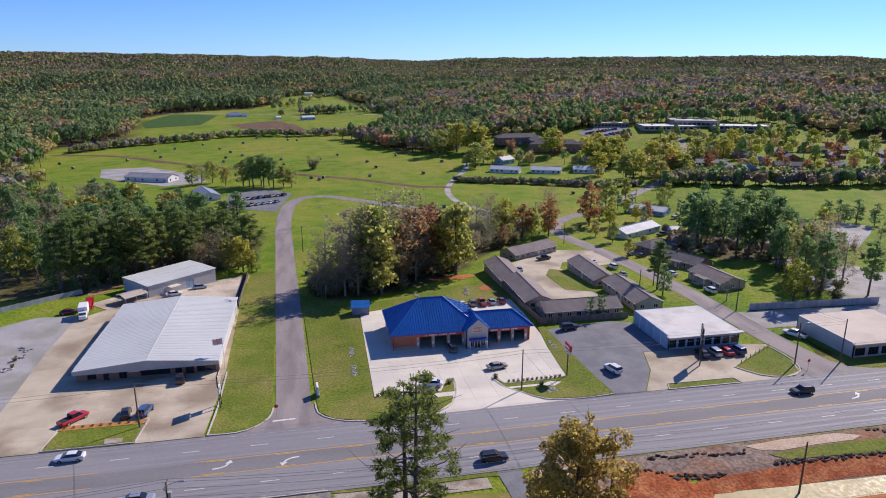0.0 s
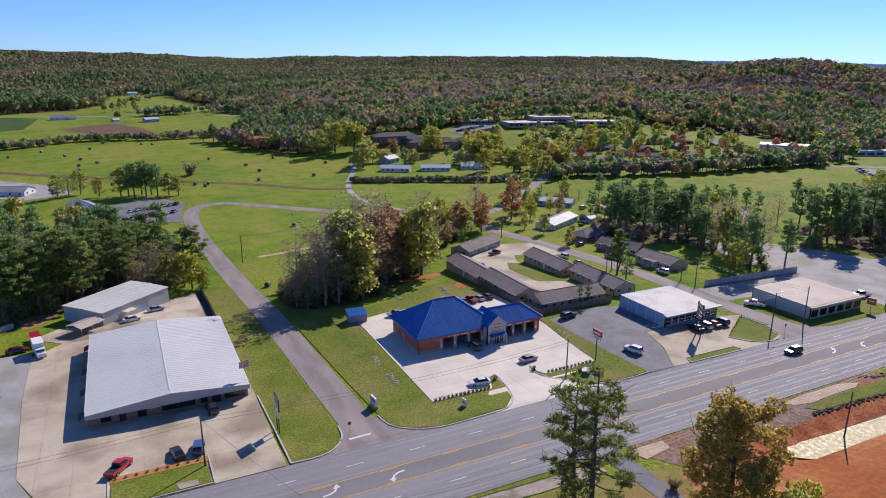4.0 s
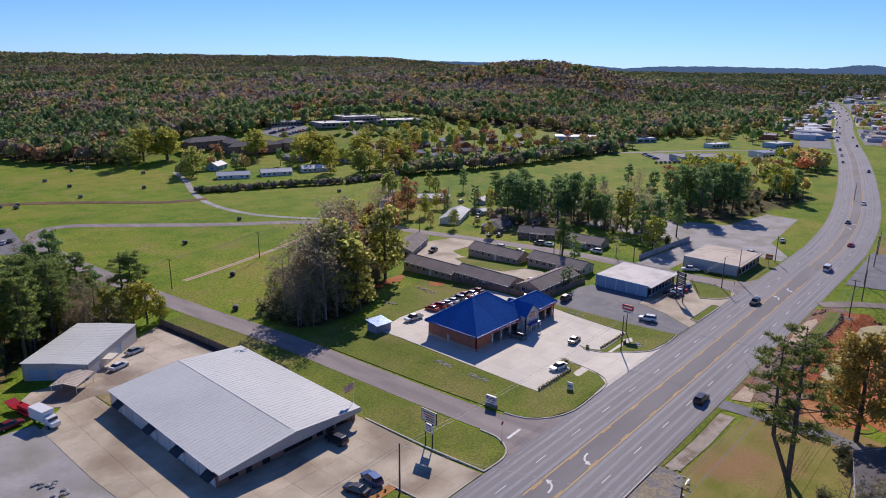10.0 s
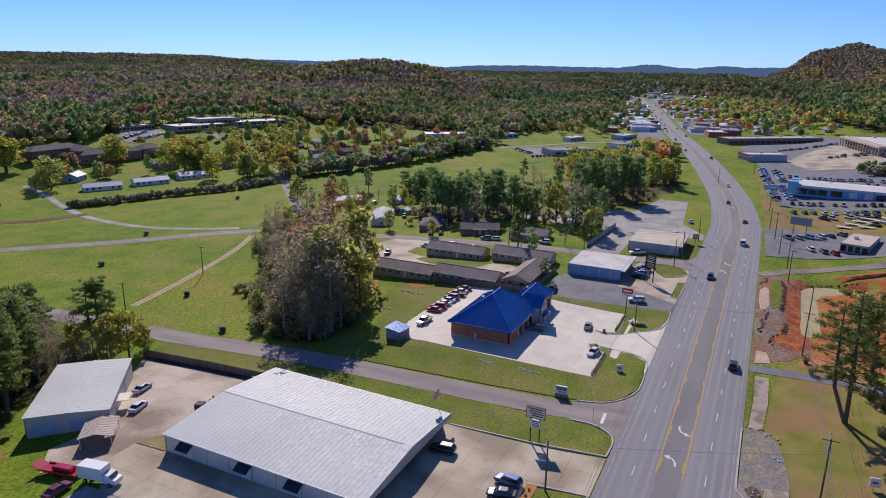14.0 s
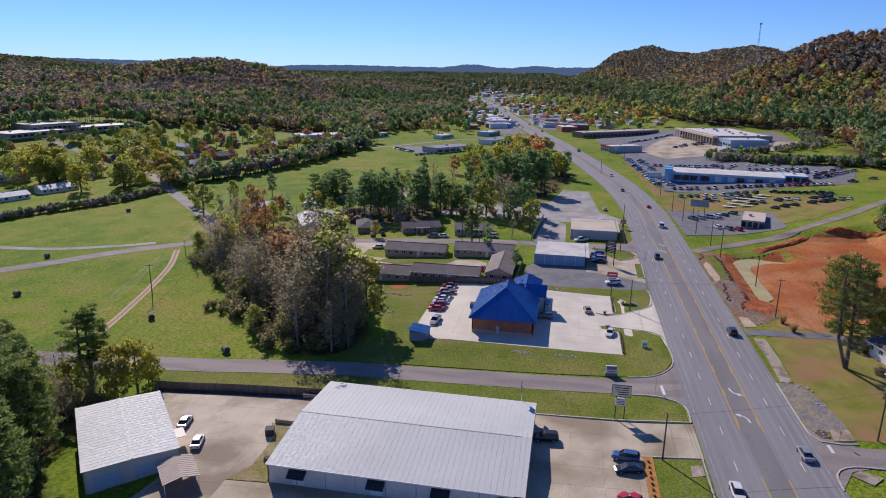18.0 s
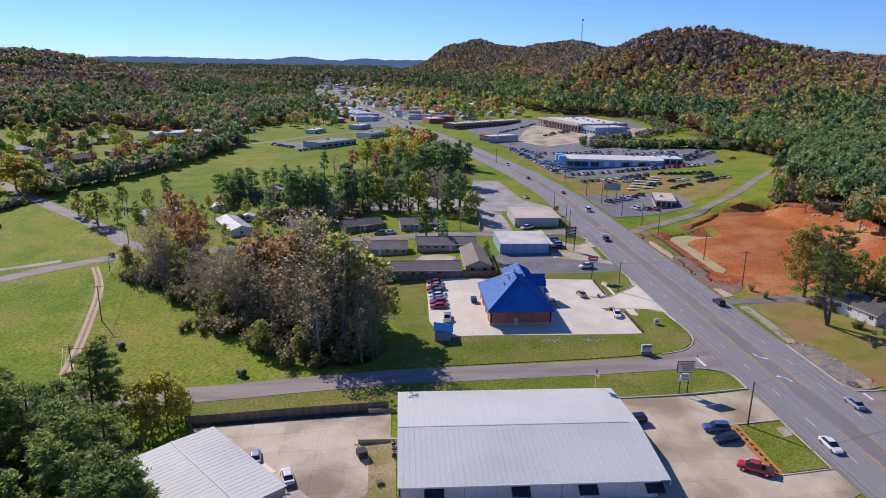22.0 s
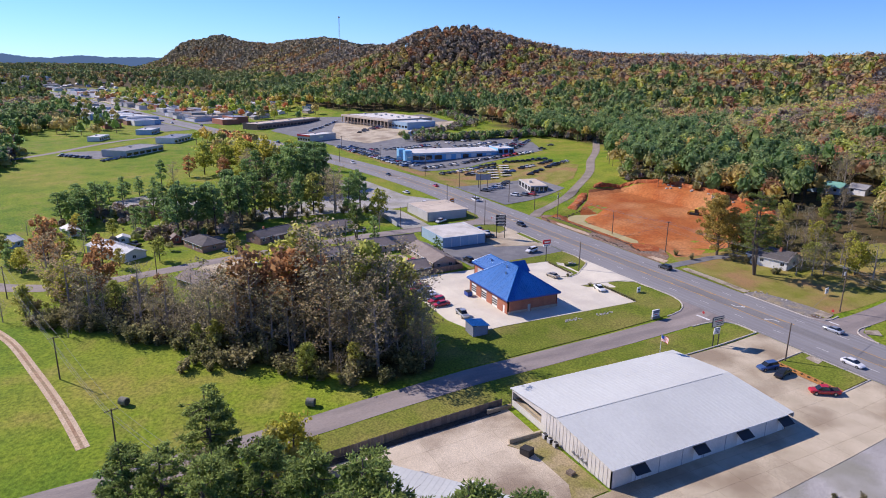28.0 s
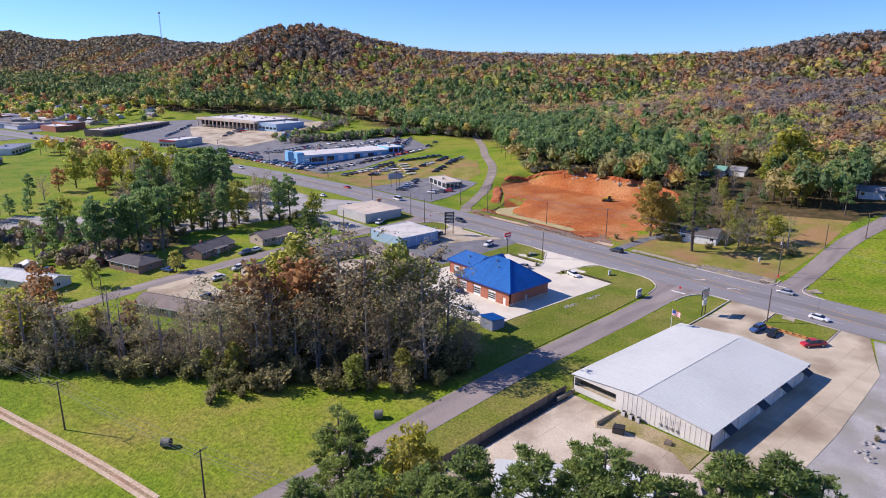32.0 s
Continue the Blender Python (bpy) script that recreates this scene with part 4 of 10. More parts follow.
bank_s = drape("clay_bank", [(50, 87), (57, 84.8), (66.6, 82.6), (75, 82.9), (84, 83.3), (97, 82.5), (107, 83.6), (111, 78), (107, 75), (97, 78.4), (86, 78.9), (76, 78.8), (66, 79.4), (58, 77), (50, 77), (46, 81)], M_CUTCLAY, 0.085, None, "raw red clay bank falling to the pond", "bank")
walk_s = drape("broken_walk", [(27.4, 89.2), (27.6, 86.4), (14, 86.5), (4.0, 87.2), (2.4, 88.4), (3.1, 89.7), (14, 89.2)], M_WALKDIRT, 0.10, None, "strip of broken stained concrete walk", "pavement")
verge_g = drape("grass_verge", [(29.6, 90.4), (29.6, 89.2), (27, 89.5), (14, 89.4), (3.1, 89.9), (1.5, 90.4)], M_LAWN, 0.08, None, "narrow grass verge beside the highway", "lawn")
apron_s = drape("broken_apron", [(2.4, 90.4), (2.6, 88), (2.2, 86), (-3.7, 84), (-12.7, 83), (-16, 83), (-17.2, 86.4), (-17.6, 89.8), (-14, 90.5), (-6, 90.5)], M_BROKEN, 0.09, None, "patch of broken weedy asphalt at the side road's corner", "pavement")
pad_s = drape("corner_pad", [(-16.2, 86.4), (-15.8, 83.1), (-19.6, 83.2), (-20.4, 87.0)], M_WALKDIRT, 0.16, None, "square tan concrete pad at the corner", "pavement", thick=.2)
drain_s = drape("washed_out_hole", blob(-18.2, 88.3, 1.7, 1.1, 41, 10), M_SILT_SHADE, 0.12, None, "dark washed-out hole beside the corner pad", "hole")
drape("pad", [(-33.6, 113.8), (-33.4, 111.9), (-36.4, 111.9), (-36.8, 114.0)], M_WALKDIRT, 0.21, None, "square concrete drain cover in the grass", "drain cover")
rubble_s = drape("broken_slab", [(42.6, 89.4), (42.2, 87.1), (36, 86.2), (34.6, 89.6)], M_TRACK, 0.10, None, "patch of broken pinkish concrete", "pavement")
drive_s = drape("house_drive", [(29.4, 90.4), (33.4, 90.4), (33.8, 84), (34, 71.5), (31, 62), (27, 62), (30.3, 72), (29.9, 83)], M_LOTASPHALT, 0.095, None, "cracked grey driveway to the small house", "driveway")
kerb_s = tagged(thing("kerb_line", "pale worn kerbs at the mouth of the side road", "kerb", kind="structure"))
kerb("kerb", curve_path([(2, 90.75), (-14, 90.8), (-19, 90.6), (-21, 89.4), (-21.3, 86.5), (-20.6, 83)], 1.5), kerb_s)
kerb("kerb", curve_path([(-36, 90.9), (-31.5, 90.4), (-29.2, 88.4), (-28.3, 85.5), (-28.2, 82)], 1.5), kerb_s)
drape("corner_pad", [(-29.5, 86.2), (-31, 83.2), (-33.5, 85.6), (-31.2, 88.2)], M_WALKDIRT, 0.16, None, "tan concrete pad inside the kerb corner", "pavement", thick=.2)
drape("stop_line", [(-21.9, 88.9), (-21.9, 88.3), (-24.6, 88.3), (-24.6, 88.9)], M_WHITE_LINE, 0.1, lane_s, "short white stop line")
pit = drape("clay_pit", [(44, 70), (60, 76.4), (70, 76.4), (80, 75.8), (92, 74.8), (99, 71.8), (110, 66), (124, 51), (136, 41), (134, 24), (118, 15), (96, 12), (70, 14), (48, 20), (38, 34), (36, 60)], M_REDDIRT, 0.06, None, "graded orange-red clay building site", "bare ground")
pit_face = drape("clay_bank", [(38, 81), (46, 78), (58, 76.5), (62, 72.5), (44, 70), (39, 66), (36, 72)], M_REDDIRT, 0.055, None, "spilled red clay beside the pit", "bare ground")
wv = [(59, 78.6), (63, 75), (70, 73.2), (80, 72.6), (90, 71.6), (96, 69), (100.5, 64), (104, 59), (109.5, 59.5), (109, 68), (106, 75.5), (97, 79.3), (86, 79.7), (76, 79.6), (66, 80.3)]
wv = curve_path(wv + wv[:1], 2.5)[:-1]
pond = part("pond_water", prism(wv, [-1.2] * len(wv), .42), M_WATER)
tagged(pond, "milky yellow water in a narrow pit pond", "water", kind="structure")

# cut banks of red clay round the pit: rough sloping walls with a broken crest
def cut_bank(path, h, label):
    rb_ = random.Random(int(h * 10 + path[0][0]))
    V, Fc = [], []
    P = curve_path(path, 1.6)
    for i, q in enumerate(P):
        a, b = P[max(i - 1, 0)], P[min(i + 1, len(P) - 1)]
        l = math.hypot(b[0] - a[0], b[1] - a[1]) or 1
        ux, uy = -(b[1] - a[1]) / l, (b[0] - a[0]) / l
        hh = h * rb_.uniform(.75, 1.15) * min(1, .25 + i / 5, .25 + (len(P) - 1 - i) / 5)
        for off, up in ((0, -.3), (.5 + rb_.uniform(-.3, .3), hh * .55), (1.3 + rb_.uniform(-.3, .3), hh), (3.2, hh * .75 + rb_.uniform(-.2, .2)), (5.5, -.3)):
            V.append((q[0] + ux * off, q[1] + uy * off, land(q[0] + ux * off * .2, q[1] + uy * off * .2) + up))
    for i in range(len(P) - 1):
        for k in range(4):
            Fc.append((5 * i + k, 5 * i + k + 1, 5 * i + 6 + k, 5 * i + 5 + k))
    return tagged(part("cut_bank", (V, Fc), M_CUTCLAY), label, "bank", kind="structure")


cut_bank([(48, 21), (70, 15), (96, 13), (118, 16), (133, 24), (136.5, 38)][::-1], 2.0, "raw red clay cut bank along the pit's back edge")
cut_bank([(112, 66), (124, 52), (134, 43)], .9, "raw red clay bank beside the gravel drive")

# far fields' dark earth, creek and yards
field_b = drape("ploughed_field", [(-96, 859), (-66, 884), (-40, 900), (-14, 830), (0, 767), (-15, 728), (-60, 780)], M_PLOUGH, 0.15, None, "brown ploughed field beyond the meadow", "field")
field_g = drape("crop_field", [(-213, 924), (-202, 1055), (-161, 1050), (-128, 1015), (-131, 869), (-190, 843)], M_CROP, 0.15, None, "dark green crop field below the wooded hills", "field")
field_road = drape("farm_road", ribbon(curve_path([(-330, 1085), (-216, 1092), (-148, 1060), (-60, 1010), (60, 962), (144, 884), (190, 850)], 25), 5), M_GRAVEL, 0.2, None, "pale country road along the far pastures", "road")
creek = drape("creek_bank", ribbon(curve_path([(-215, 611), (-162, 597), (-123, 562), (-93, 534), (-52, 503), (-11, 471), (34, 437), (67, 401), (87, 393)], 12), 6.5), M_PLOUGH, 0.12, None, "eroded brown creek bank winding through the meadow", "creek")
lot_f = drape("asphalt_lot", [(-48, 398), (-42, 352), (-17, 337), (-14, 362), (-10, 392), (-26, 412)], M_LOTASPHALT, 0.10, None, "asphalt parking lot beside the meadow", "parking lot")
yard_f = drape("gravel_yard", [(-150, 520), (-118, 525), (-76, 480), (-66, 448), (-90, 436), (-140, 480)], M_GRAVEL, 0.10, None, "pale gravel yard round a long low building", "gravel")
lot_m = drape("asphalt_lot", [(240, 84), (372, 93), (520, 116), (640, 60), (600, 20), (540, -52), (440, -46), (398, 10), (368, 32), (334, -28), (300, -34), (262, -18), (238, 55)], M_LOTASPHALT, 0.12, None, "large asphalt car lot beside the highway", "parking lot")
lot_m2 = drape("concrete_lot", [(386, 66), (430, 80), (500, 62), (548, 44), (545, 36), (448, 8), (440, -24), (474, -34), (466, -50), (430, -48), (402, 4)], M_CONC_OLD, 0.22, None, "pale tan paved lot before the shopping centre", "parking lot")
verge_m = drape("verge", [(170, 89), (240, 92), (330, 96), (372, 98.5), (371, 93), (300, 88), (238, 82), (226, 60), (236, 40), (220, 8), (190, 6), (158, 34), (150, 60), (140, 88)], M_DRYLAWN, 0.10, None, "patchy grass lot with parked wrecks", "lawn")
lot_j = drape("gravel_lot", [(136, 89), (186, 90), (186, 66), (178, 46), (146, 48), (140, 70)], M_LOTASPHALT, 0.16, None, "oil-stained asphalt lot of a repair hut", "parking lot")
link = road_thing("link_road", "pale back road between the highway and the green field")
drape("lane_surface", ribbon(curve_path([(392, 322), (408, 308), (428, 290), (456, 272), (492, 244), (516, 204), (524, 164)], 10), 6), M_SIDEROAD, 0.10, link)
lot_k = drape("asphalt_lot", [(384, 262), (412, 288), (428, 280), (428, 262), (400, 240)], M_LOTASPHALT, 0.12, None, "asphalt lot beside a low grey building", "parking lot")
lot_sch = drape("asphalt_lot", [(255, 560), (300, 575), (306, 600), (268, 604), (248, 585)], M_LOTASPHALT, 0.15, None, "asphalt car park before the school", "parking lot")
for i, (lo_, hi_, wd_, off_, m_) in enumerate(((560, 760, 26, 26, M_LOTASPHALT), (790, 1060, 40, 34, M_CONC_OLD), (1080, 1400, 44, 36, M_LOTASPHALT), (600, 820, 40, -34, M_LOTASPHALT), (850, 1180, 46, -36, M_CONC_OLD), (1200, 1450, 44, -36, M_LOTASPHALT))):
    drape("asphalt_lot", ribbon([q for q in MAIN if lo_ < q[0] < hi_], wd_, off_), m_, 0.2, None, "worn paved lots in front of the far shops", "parking lot")

# ---- buildings ----
def clip3(poly, d, c):
    """The part of a 3D polygon where d . p <= c."""
    out = []
    for i, p in enumerate(poly):
        q = poly[(i + 1) % len(poly)]
        dp, dq = d.dot(p) - c, d.dot(q) - c
        if dp <= 1e-6:
            out.append(p)
        if (dp < -1e-6 and dq > 1e-6) or (dq < -1e-6 and dp > 1e-6):
            out.append(p.lerp(q, dp / (dp - dq)))
    return out


def roof_face(owner, poly, width, material, name="roof_panel", rib=0.02, thick=0.05):
    """A sloping roof face in panels of that width, each with a raised seam; poly: corners, the eave's two first, seen from outside anticlockwise."""
    P = [Vector(p) for p in poly]
    u = (P[1] - P[0]).normalized()
    n = (P[1] - P[0]).cross(P[2] - P[1]).normalized()
    ds = [u.dot(p) for p in P]
    k = max(1, round((max(ds) - min(ds)) / width))
    w = (max(ds) - min(ds)) / k
    for i in range(k):
        a = min(ds) + i * w
        q = clip3(clip3(P, u, a + w - .012), -u, -a)
        if len(q) < 3:
            continue
        m = len(q)
        V = q + [p - n * thick for p in q]
        Fc = [tuple(range(m)), tuple(range(2 * m - 1, m - 1, -1))] + [(j, m + j, m + (j + 1) % m, (j + 1) % m) for j in range(m)]
        if rib:
            e = sorted((p for p in q if abs(u.dot(p) - a) < .02), key=lambda p: p.z)
            if len(e) >= 2:
                b, t = e[0], e[-1]
                o = len(V)
                V += [b, b + u * .05, b + u * .05 + n * rib, b + n * rib, t, t + u * .05, t + u * .05 + n * rib, t + n * rib]
                Fc += [(o, o + 1, o + 2, o + 3), (o + 4, o + 7, o + 6, o + 5), (o + 3, o + 2, o + 6, o + 7), (o, o + 3, o + 7, o + 4), (o + 1, o + 5, o + 6, o + 2)]
        part(name, (V, Fc), material, owner)


def wall(owner, p0, p1, z0, z1, material, holes=(), thick=0.2, name="wall", top=None, raw=False):
    """A wall from p0 to p1 (its outer face; inside lies to the left), with openings (along0, along1, from, to) that go through it. top: extra height in the middle, for a gable."""
    a, b = Vector((*p0, 0)), Vector((*p1, 0))
    L = (b - a).length
    u = (b - a) / L
    n = Vector((-u.y, u.x, 0))
    xs = sorted({0.0, L, *[min(max(v, 0), L) for h in holes for v in h[:2]]})
    zs = sorted({z0, z1, *[min(max(v, z0), z1) for h in holes for v in h[2:]]})
    ni, nj = len(xs) - 1, len(zs) - 1

    def solid(i, j):
        if not (0 <= i < ni and 0 <= j < nj):
            return False
        cx, cz = (xs[i] + xs[i + 1]) / 2, (zs[j] + zs[j + 1]) / 2
        return not any(h[0] < cx < h[1] and h[2] < cz < h[3] for h in holes)
    V, Fc, at = [], [], {}

    def vert(i, j, d):
        if (i, j, d) not in at:
            q = a + u * xs[i] + n * (thick * d)
            at[i, j, d] = len(V)
            V.append((q.x, q.y, zs[j]))
        return at[i, j, d]
    for i in range(ni):
        for j in range(nj):
            if not solid(i, j):
                continue
            Fc += [(vert(i, j, 0), vert(i + 1, j, 0), vert(i + 1, j + 1, 0), vert(i, j + 1, 0)), (vert(i, j + 1, 1), vert(i + 1, j + 1, 1), vert(i + 1, j, 1), vert(i, j, 1))]
            for (ei, ej), (p, q) in (((i, j - 1), ((i, j), (i + 1, j))), ((i + 1, j), ((i + 1, j), (i + 1, j + 1))), ((i, j + 1), ((i + 1, j + 1), (i, j + 1))), ((i - 1, j), ((i, j + 1), (i, j)))):
                if not solid(ei, ej) and not (top and ej == nj):
                    Fc.append((vert(*p, 0), vert(*p, 1), vert(*q, 1), vert(*q, 0)))
    if top:
        m = (a + b) / 2
        o = len(V)
        V += [(m.x, m.y, z1 + top), (m.x + n.x * thick, m.y + n.y * thick, z1 + top)]
        f, k = [vert(i, nj, 0) for i in range(ni + 1)], [vert(i, nj, 1) for i in range(ni + 1)]
        Fc += [(*f, o), (*k[::-1], o + 1), (f[-1], k[-1], o + 1, o), (k[0], f[0], o, o + 1)]
    return (V, Fc) if raw else part(name, (V, Fc), material, owner)


def along(p0, p1, s, d):
    """The place s along p0 to p1 and d inwards."""
    a, b = Vector(p0), Vector(p1)
    u = (b - a).normalized()
    q = a + u * s + Vector((-u.y, u.x)) * d
    return q


def oblong(p0, p1, s0, s1, d0, d1, z0, z1):
    """A box set along the line p0 to p1."""
    V = []
    for z in (z0, z1):
        for s, d in ((s0, d0), (s1, d0), (s1, d1), (s0, d1)):
            q = along(p0, p1, s, d)
            V.append((q.x, q.y, z))
    return V, [(0, 3, 2, 1), (4, 5, 6, 7), (0, 1, 5, 4), (1, 2, 6, 5), (2, 3, 7, 6), (3, 0, 4, 7)]


def window(owner, p0, p1, s0, s1, z0, z1, frame_mat=None, bars=1, inset=0.08, pane_mat=None, name="window"):
    fm = frame_mat or M_WHITE
    w = 0.07
    bits = [oblong(p0, p1, s0, s1, inset - .05, inset + .05, z0, z0 + w), oblong(p0, p1, s0, s1, inset - .05, inset + .05, z1 - w, z1)]
    for k in range(bars + 2):
        c = s0 + w / 2 + (s1 - s0 - w) * k / (bars + 1)
        bits.append(oblong(p0, p1, c - w / 2, c + w / 2, inset - .05, inset + .05, z0, z1))
    ob = part(name, join_data(bits), fm, owner)
    part("pane", oblong(p0, p1, s0 + w, s1 - w, inset, inset + .02, z0 + w, z1 - w), pane_mat or M_GLASS, ob)
    return ob


def door(owner, p0, p1, s0, s1, z0, z1, material, inset=0.06, name="door", lines=0, handle=True):
    ob = part(name, oblong(p0, p1, s0, s1, inset, inset + .06, z0, z1), material, owner)
    for k in range(lines):
        z = z0 + (z1 - z0) * (k + 1) / (lines + 1)
        part("joint", oblong(p0, p1, s0, s1, inset - .02, inset, z - .03, z + .03), M_SEAMGREY, ob)
    if not lines and handle:
        part("handle", oblong(p0, p1, s1 - .2, s1 - .12, inset - .05, inset, z0 + .95, z0 + 1.1), M_STEEL, ob)
    return ob


def house(x, y, turn, L, W, h, rise, wall_mat, roof_mat, label, category="house", hip=False, nwin=4, near=True, group="", z=None, porch=False, chimney=False, roof_name="roof", over=0.4, name="house", ribs=0.0):
    """A low house: walls with openings, windows, a door and a pitched roof, L long and W deep."""
    zz = land(x, y) if z is None else z
    H = thing(name, label, category, x, y, zz, turn, group)
    x0, x1, y0, y1 = -L / 2, L / 2, -W / 2, W / 2
    sides = [((x0, y0), (x1, y0), L), ((x1, y0), (x1, y1), W), ((x1, y1), (x0, y1), L), ((x0, y1), (x0, y0), W)]
    shell = []
    for k, (p0, p1, l) in enumerate(sides):
        holes, dr = [], None
        m = nwin if k in (0, 2) else max(1, nwin // 3)
        slots = [(i + .5) * l / m for i in range(m)]
        if k in (0, 2):
            dr = slots.pop(m // 2)
            holes.append((dr - .5, dr + .5, 0.05, 2.1))
        holes += [(s - .65, s + .65, .9, 2.05) for s in slots]
        shell.append(wall(H, p0, p1, -.6, h, wall_mat, holes, top=None if hip or k in (0, 2) else rise, raw=not near))
        for s in slots:
            if near:
                window(H, p0, p1, s - .65, s + .65, .9, 2.05)
        if not near and slots and k != 1:
            part("glazing", join_data([oblong(p0, p1, s - .65, s + .65, .08, .12, .9, 2.05) for s in slots]), M_GLASS, H)["kind"] = "stuff"
        if dr is not None:
            door(H, p0, p1, dr - .5, dr + .5, .05, 2.1, M_WHITE, handle=near)
    if not near:
        part("wall", join_data(shell), wall_mat, H)
    o = over
    dz = rise * o / (W / 2)
    e = h - dz
    A, B, C, D = (x0 - o, y0 - o, e), (x1 + o, y0 - o, e), (x1 + o, y1 + o, e), (x0 - o, y1 + o, e)
    k = W / 2 if hip else -o
    R0, R1 = (x0 + k, 0, h + rise), (x1 - k, 0, h + rise)
    faces = [[A, B, R1, R0], [C, D, R0, R1]] + ([[B, C, R1], [D, A, R0]] if hip else [])
    for f in faces:
        roof_face(H, f, ribs or 99, roof_mat, "roof_panel" if ribs else roof_name, .05 if ribs else 0, .14)
    part("ridge_cap", rod((R0[0], 0, R0[2] + .02), (R1[0], 0, R1[2] + .02), .09, 4), roof_mat, H)
    if near:
        part("fascia", oblong((x0 - o, y0 - o), (x1 + o, y0 - o), 0, L + 2 * o, -.03, .03, e - .18, e), M_WHITE, H)
        part("fascia", oblong((x1 + o, y1 + o), (x0 - o, y1 + o), 0, L + 2 * o, -.03, .03, e - .18, e), M_WHITE, H)
        part("floor_slab", bx(x0 + .2, x1 - .2, y0 + .2, y1 - .2, -.3, .02), M_KERB, H)
    if chimney:
        part("chimney", bx(-L * .2, -L * .2 + .7, .3, 1.0, h, h + rise + .7, bevel=.03), M_BRICK, H)
    if porch:
        part("porch_roof", bx(-L * .18, L * .18, y0 - 2.2, y0, h - .2, h - .05), roof_mat, H)
        for px in (-L * .17, L * .17):
            part("porch_post", rod((px, y0 - 2.05, -.3), (px, y0 - 2.05, h - .2), .07), M_WHITE, H)
        part("porch_floor", bx(-L * .18, L * .18, y0 - 2.2, y0, -.4, .02), M_KERB, H)
    return H


def flat_block(x, y, turn, L, W, h, wall_mat, roof_mat, label, category="shop", parapet=0.4, windows=6, sides=(0,), slope=0.0, near=False, z=None, glass_h=(0.7, 2.6), fascia=None, name="shop_building", doors=(), group=""):
    """A flat-roofed block: walls with a row of shop windows, a roof deck inside a parapet."""
    zz = land(x, y) if z is None else z
    H = thing(name, label, category, x, y, zz, turn, group)
    x0, x1, y0, y1 = -L / 2, L / 2, -W / 2, W / 2
    S = [((x0, y0), (x1, y0), L), ((x1, y0), (x1, y1), W), ((x1, y1), (x0, y1), L), ((x0, y1), (x0, y0), W)]
    shell = []
    for k, (p0, p1, l) in enumerate(S):
        holes = []
        if k in sides:
            m = windows
            holes = [((i + .12) * l / m, (i + .88) * l / m, *glass_h) for i in range(m)]
        shell.append(wall(H, p0, p1, -1.2, h + parapet, wall_mat, holes, .25, raw=not near))
        for a in holes:
            if near:
                window(H, p0, p1, *a, M_BLACKMETAL, 2)
        if holes and not near:
            part("glazing", join_data([oblong(p0, p1, a[0], a[1], .1, .14, a[2], a[3]) for a in holes]), M_GLASS, H)["kind"] = "stuff"
        if fascia and k in sides:
            part("fascia", oblong(p0, p1, -.1, l + .1, -.35, -.01, h - .7, h + parapet + .1), fascia, H)
    if not near:
        part("wall", join_data(shell), wall_mat, H)
    V = [(x0 + .2, y0 + .2, h), (x1 - .2, y0 + .2, h), (x1 - .2, y1 - .2, h), (x0 + .2, y1 - .2, h)]
    part("roof", prism([v[:2] for v in V], [h - .2, h - .2, h - .2 + slope, h - .2 + slope], .2), roof_mat, H)
    if near:
        part("floor_slab", bx(x0 + .25, x1 - .25, y0 + .25, y1 - .25, -.8, .03), M_KERB, H)
    for k in range(0 if near else max(1, int(L / 22))):
        part("roof_unit", bx(x0 + L * (k + .5) / max(1, int(L / 22)) - .8, x0 + L * (k + .5) / max(1, int(L / 22)) + .8, W * .1, W * .1 + 1.3, h, h + 1.0, bevel=.05), M_GREYWALL, H)
    return H


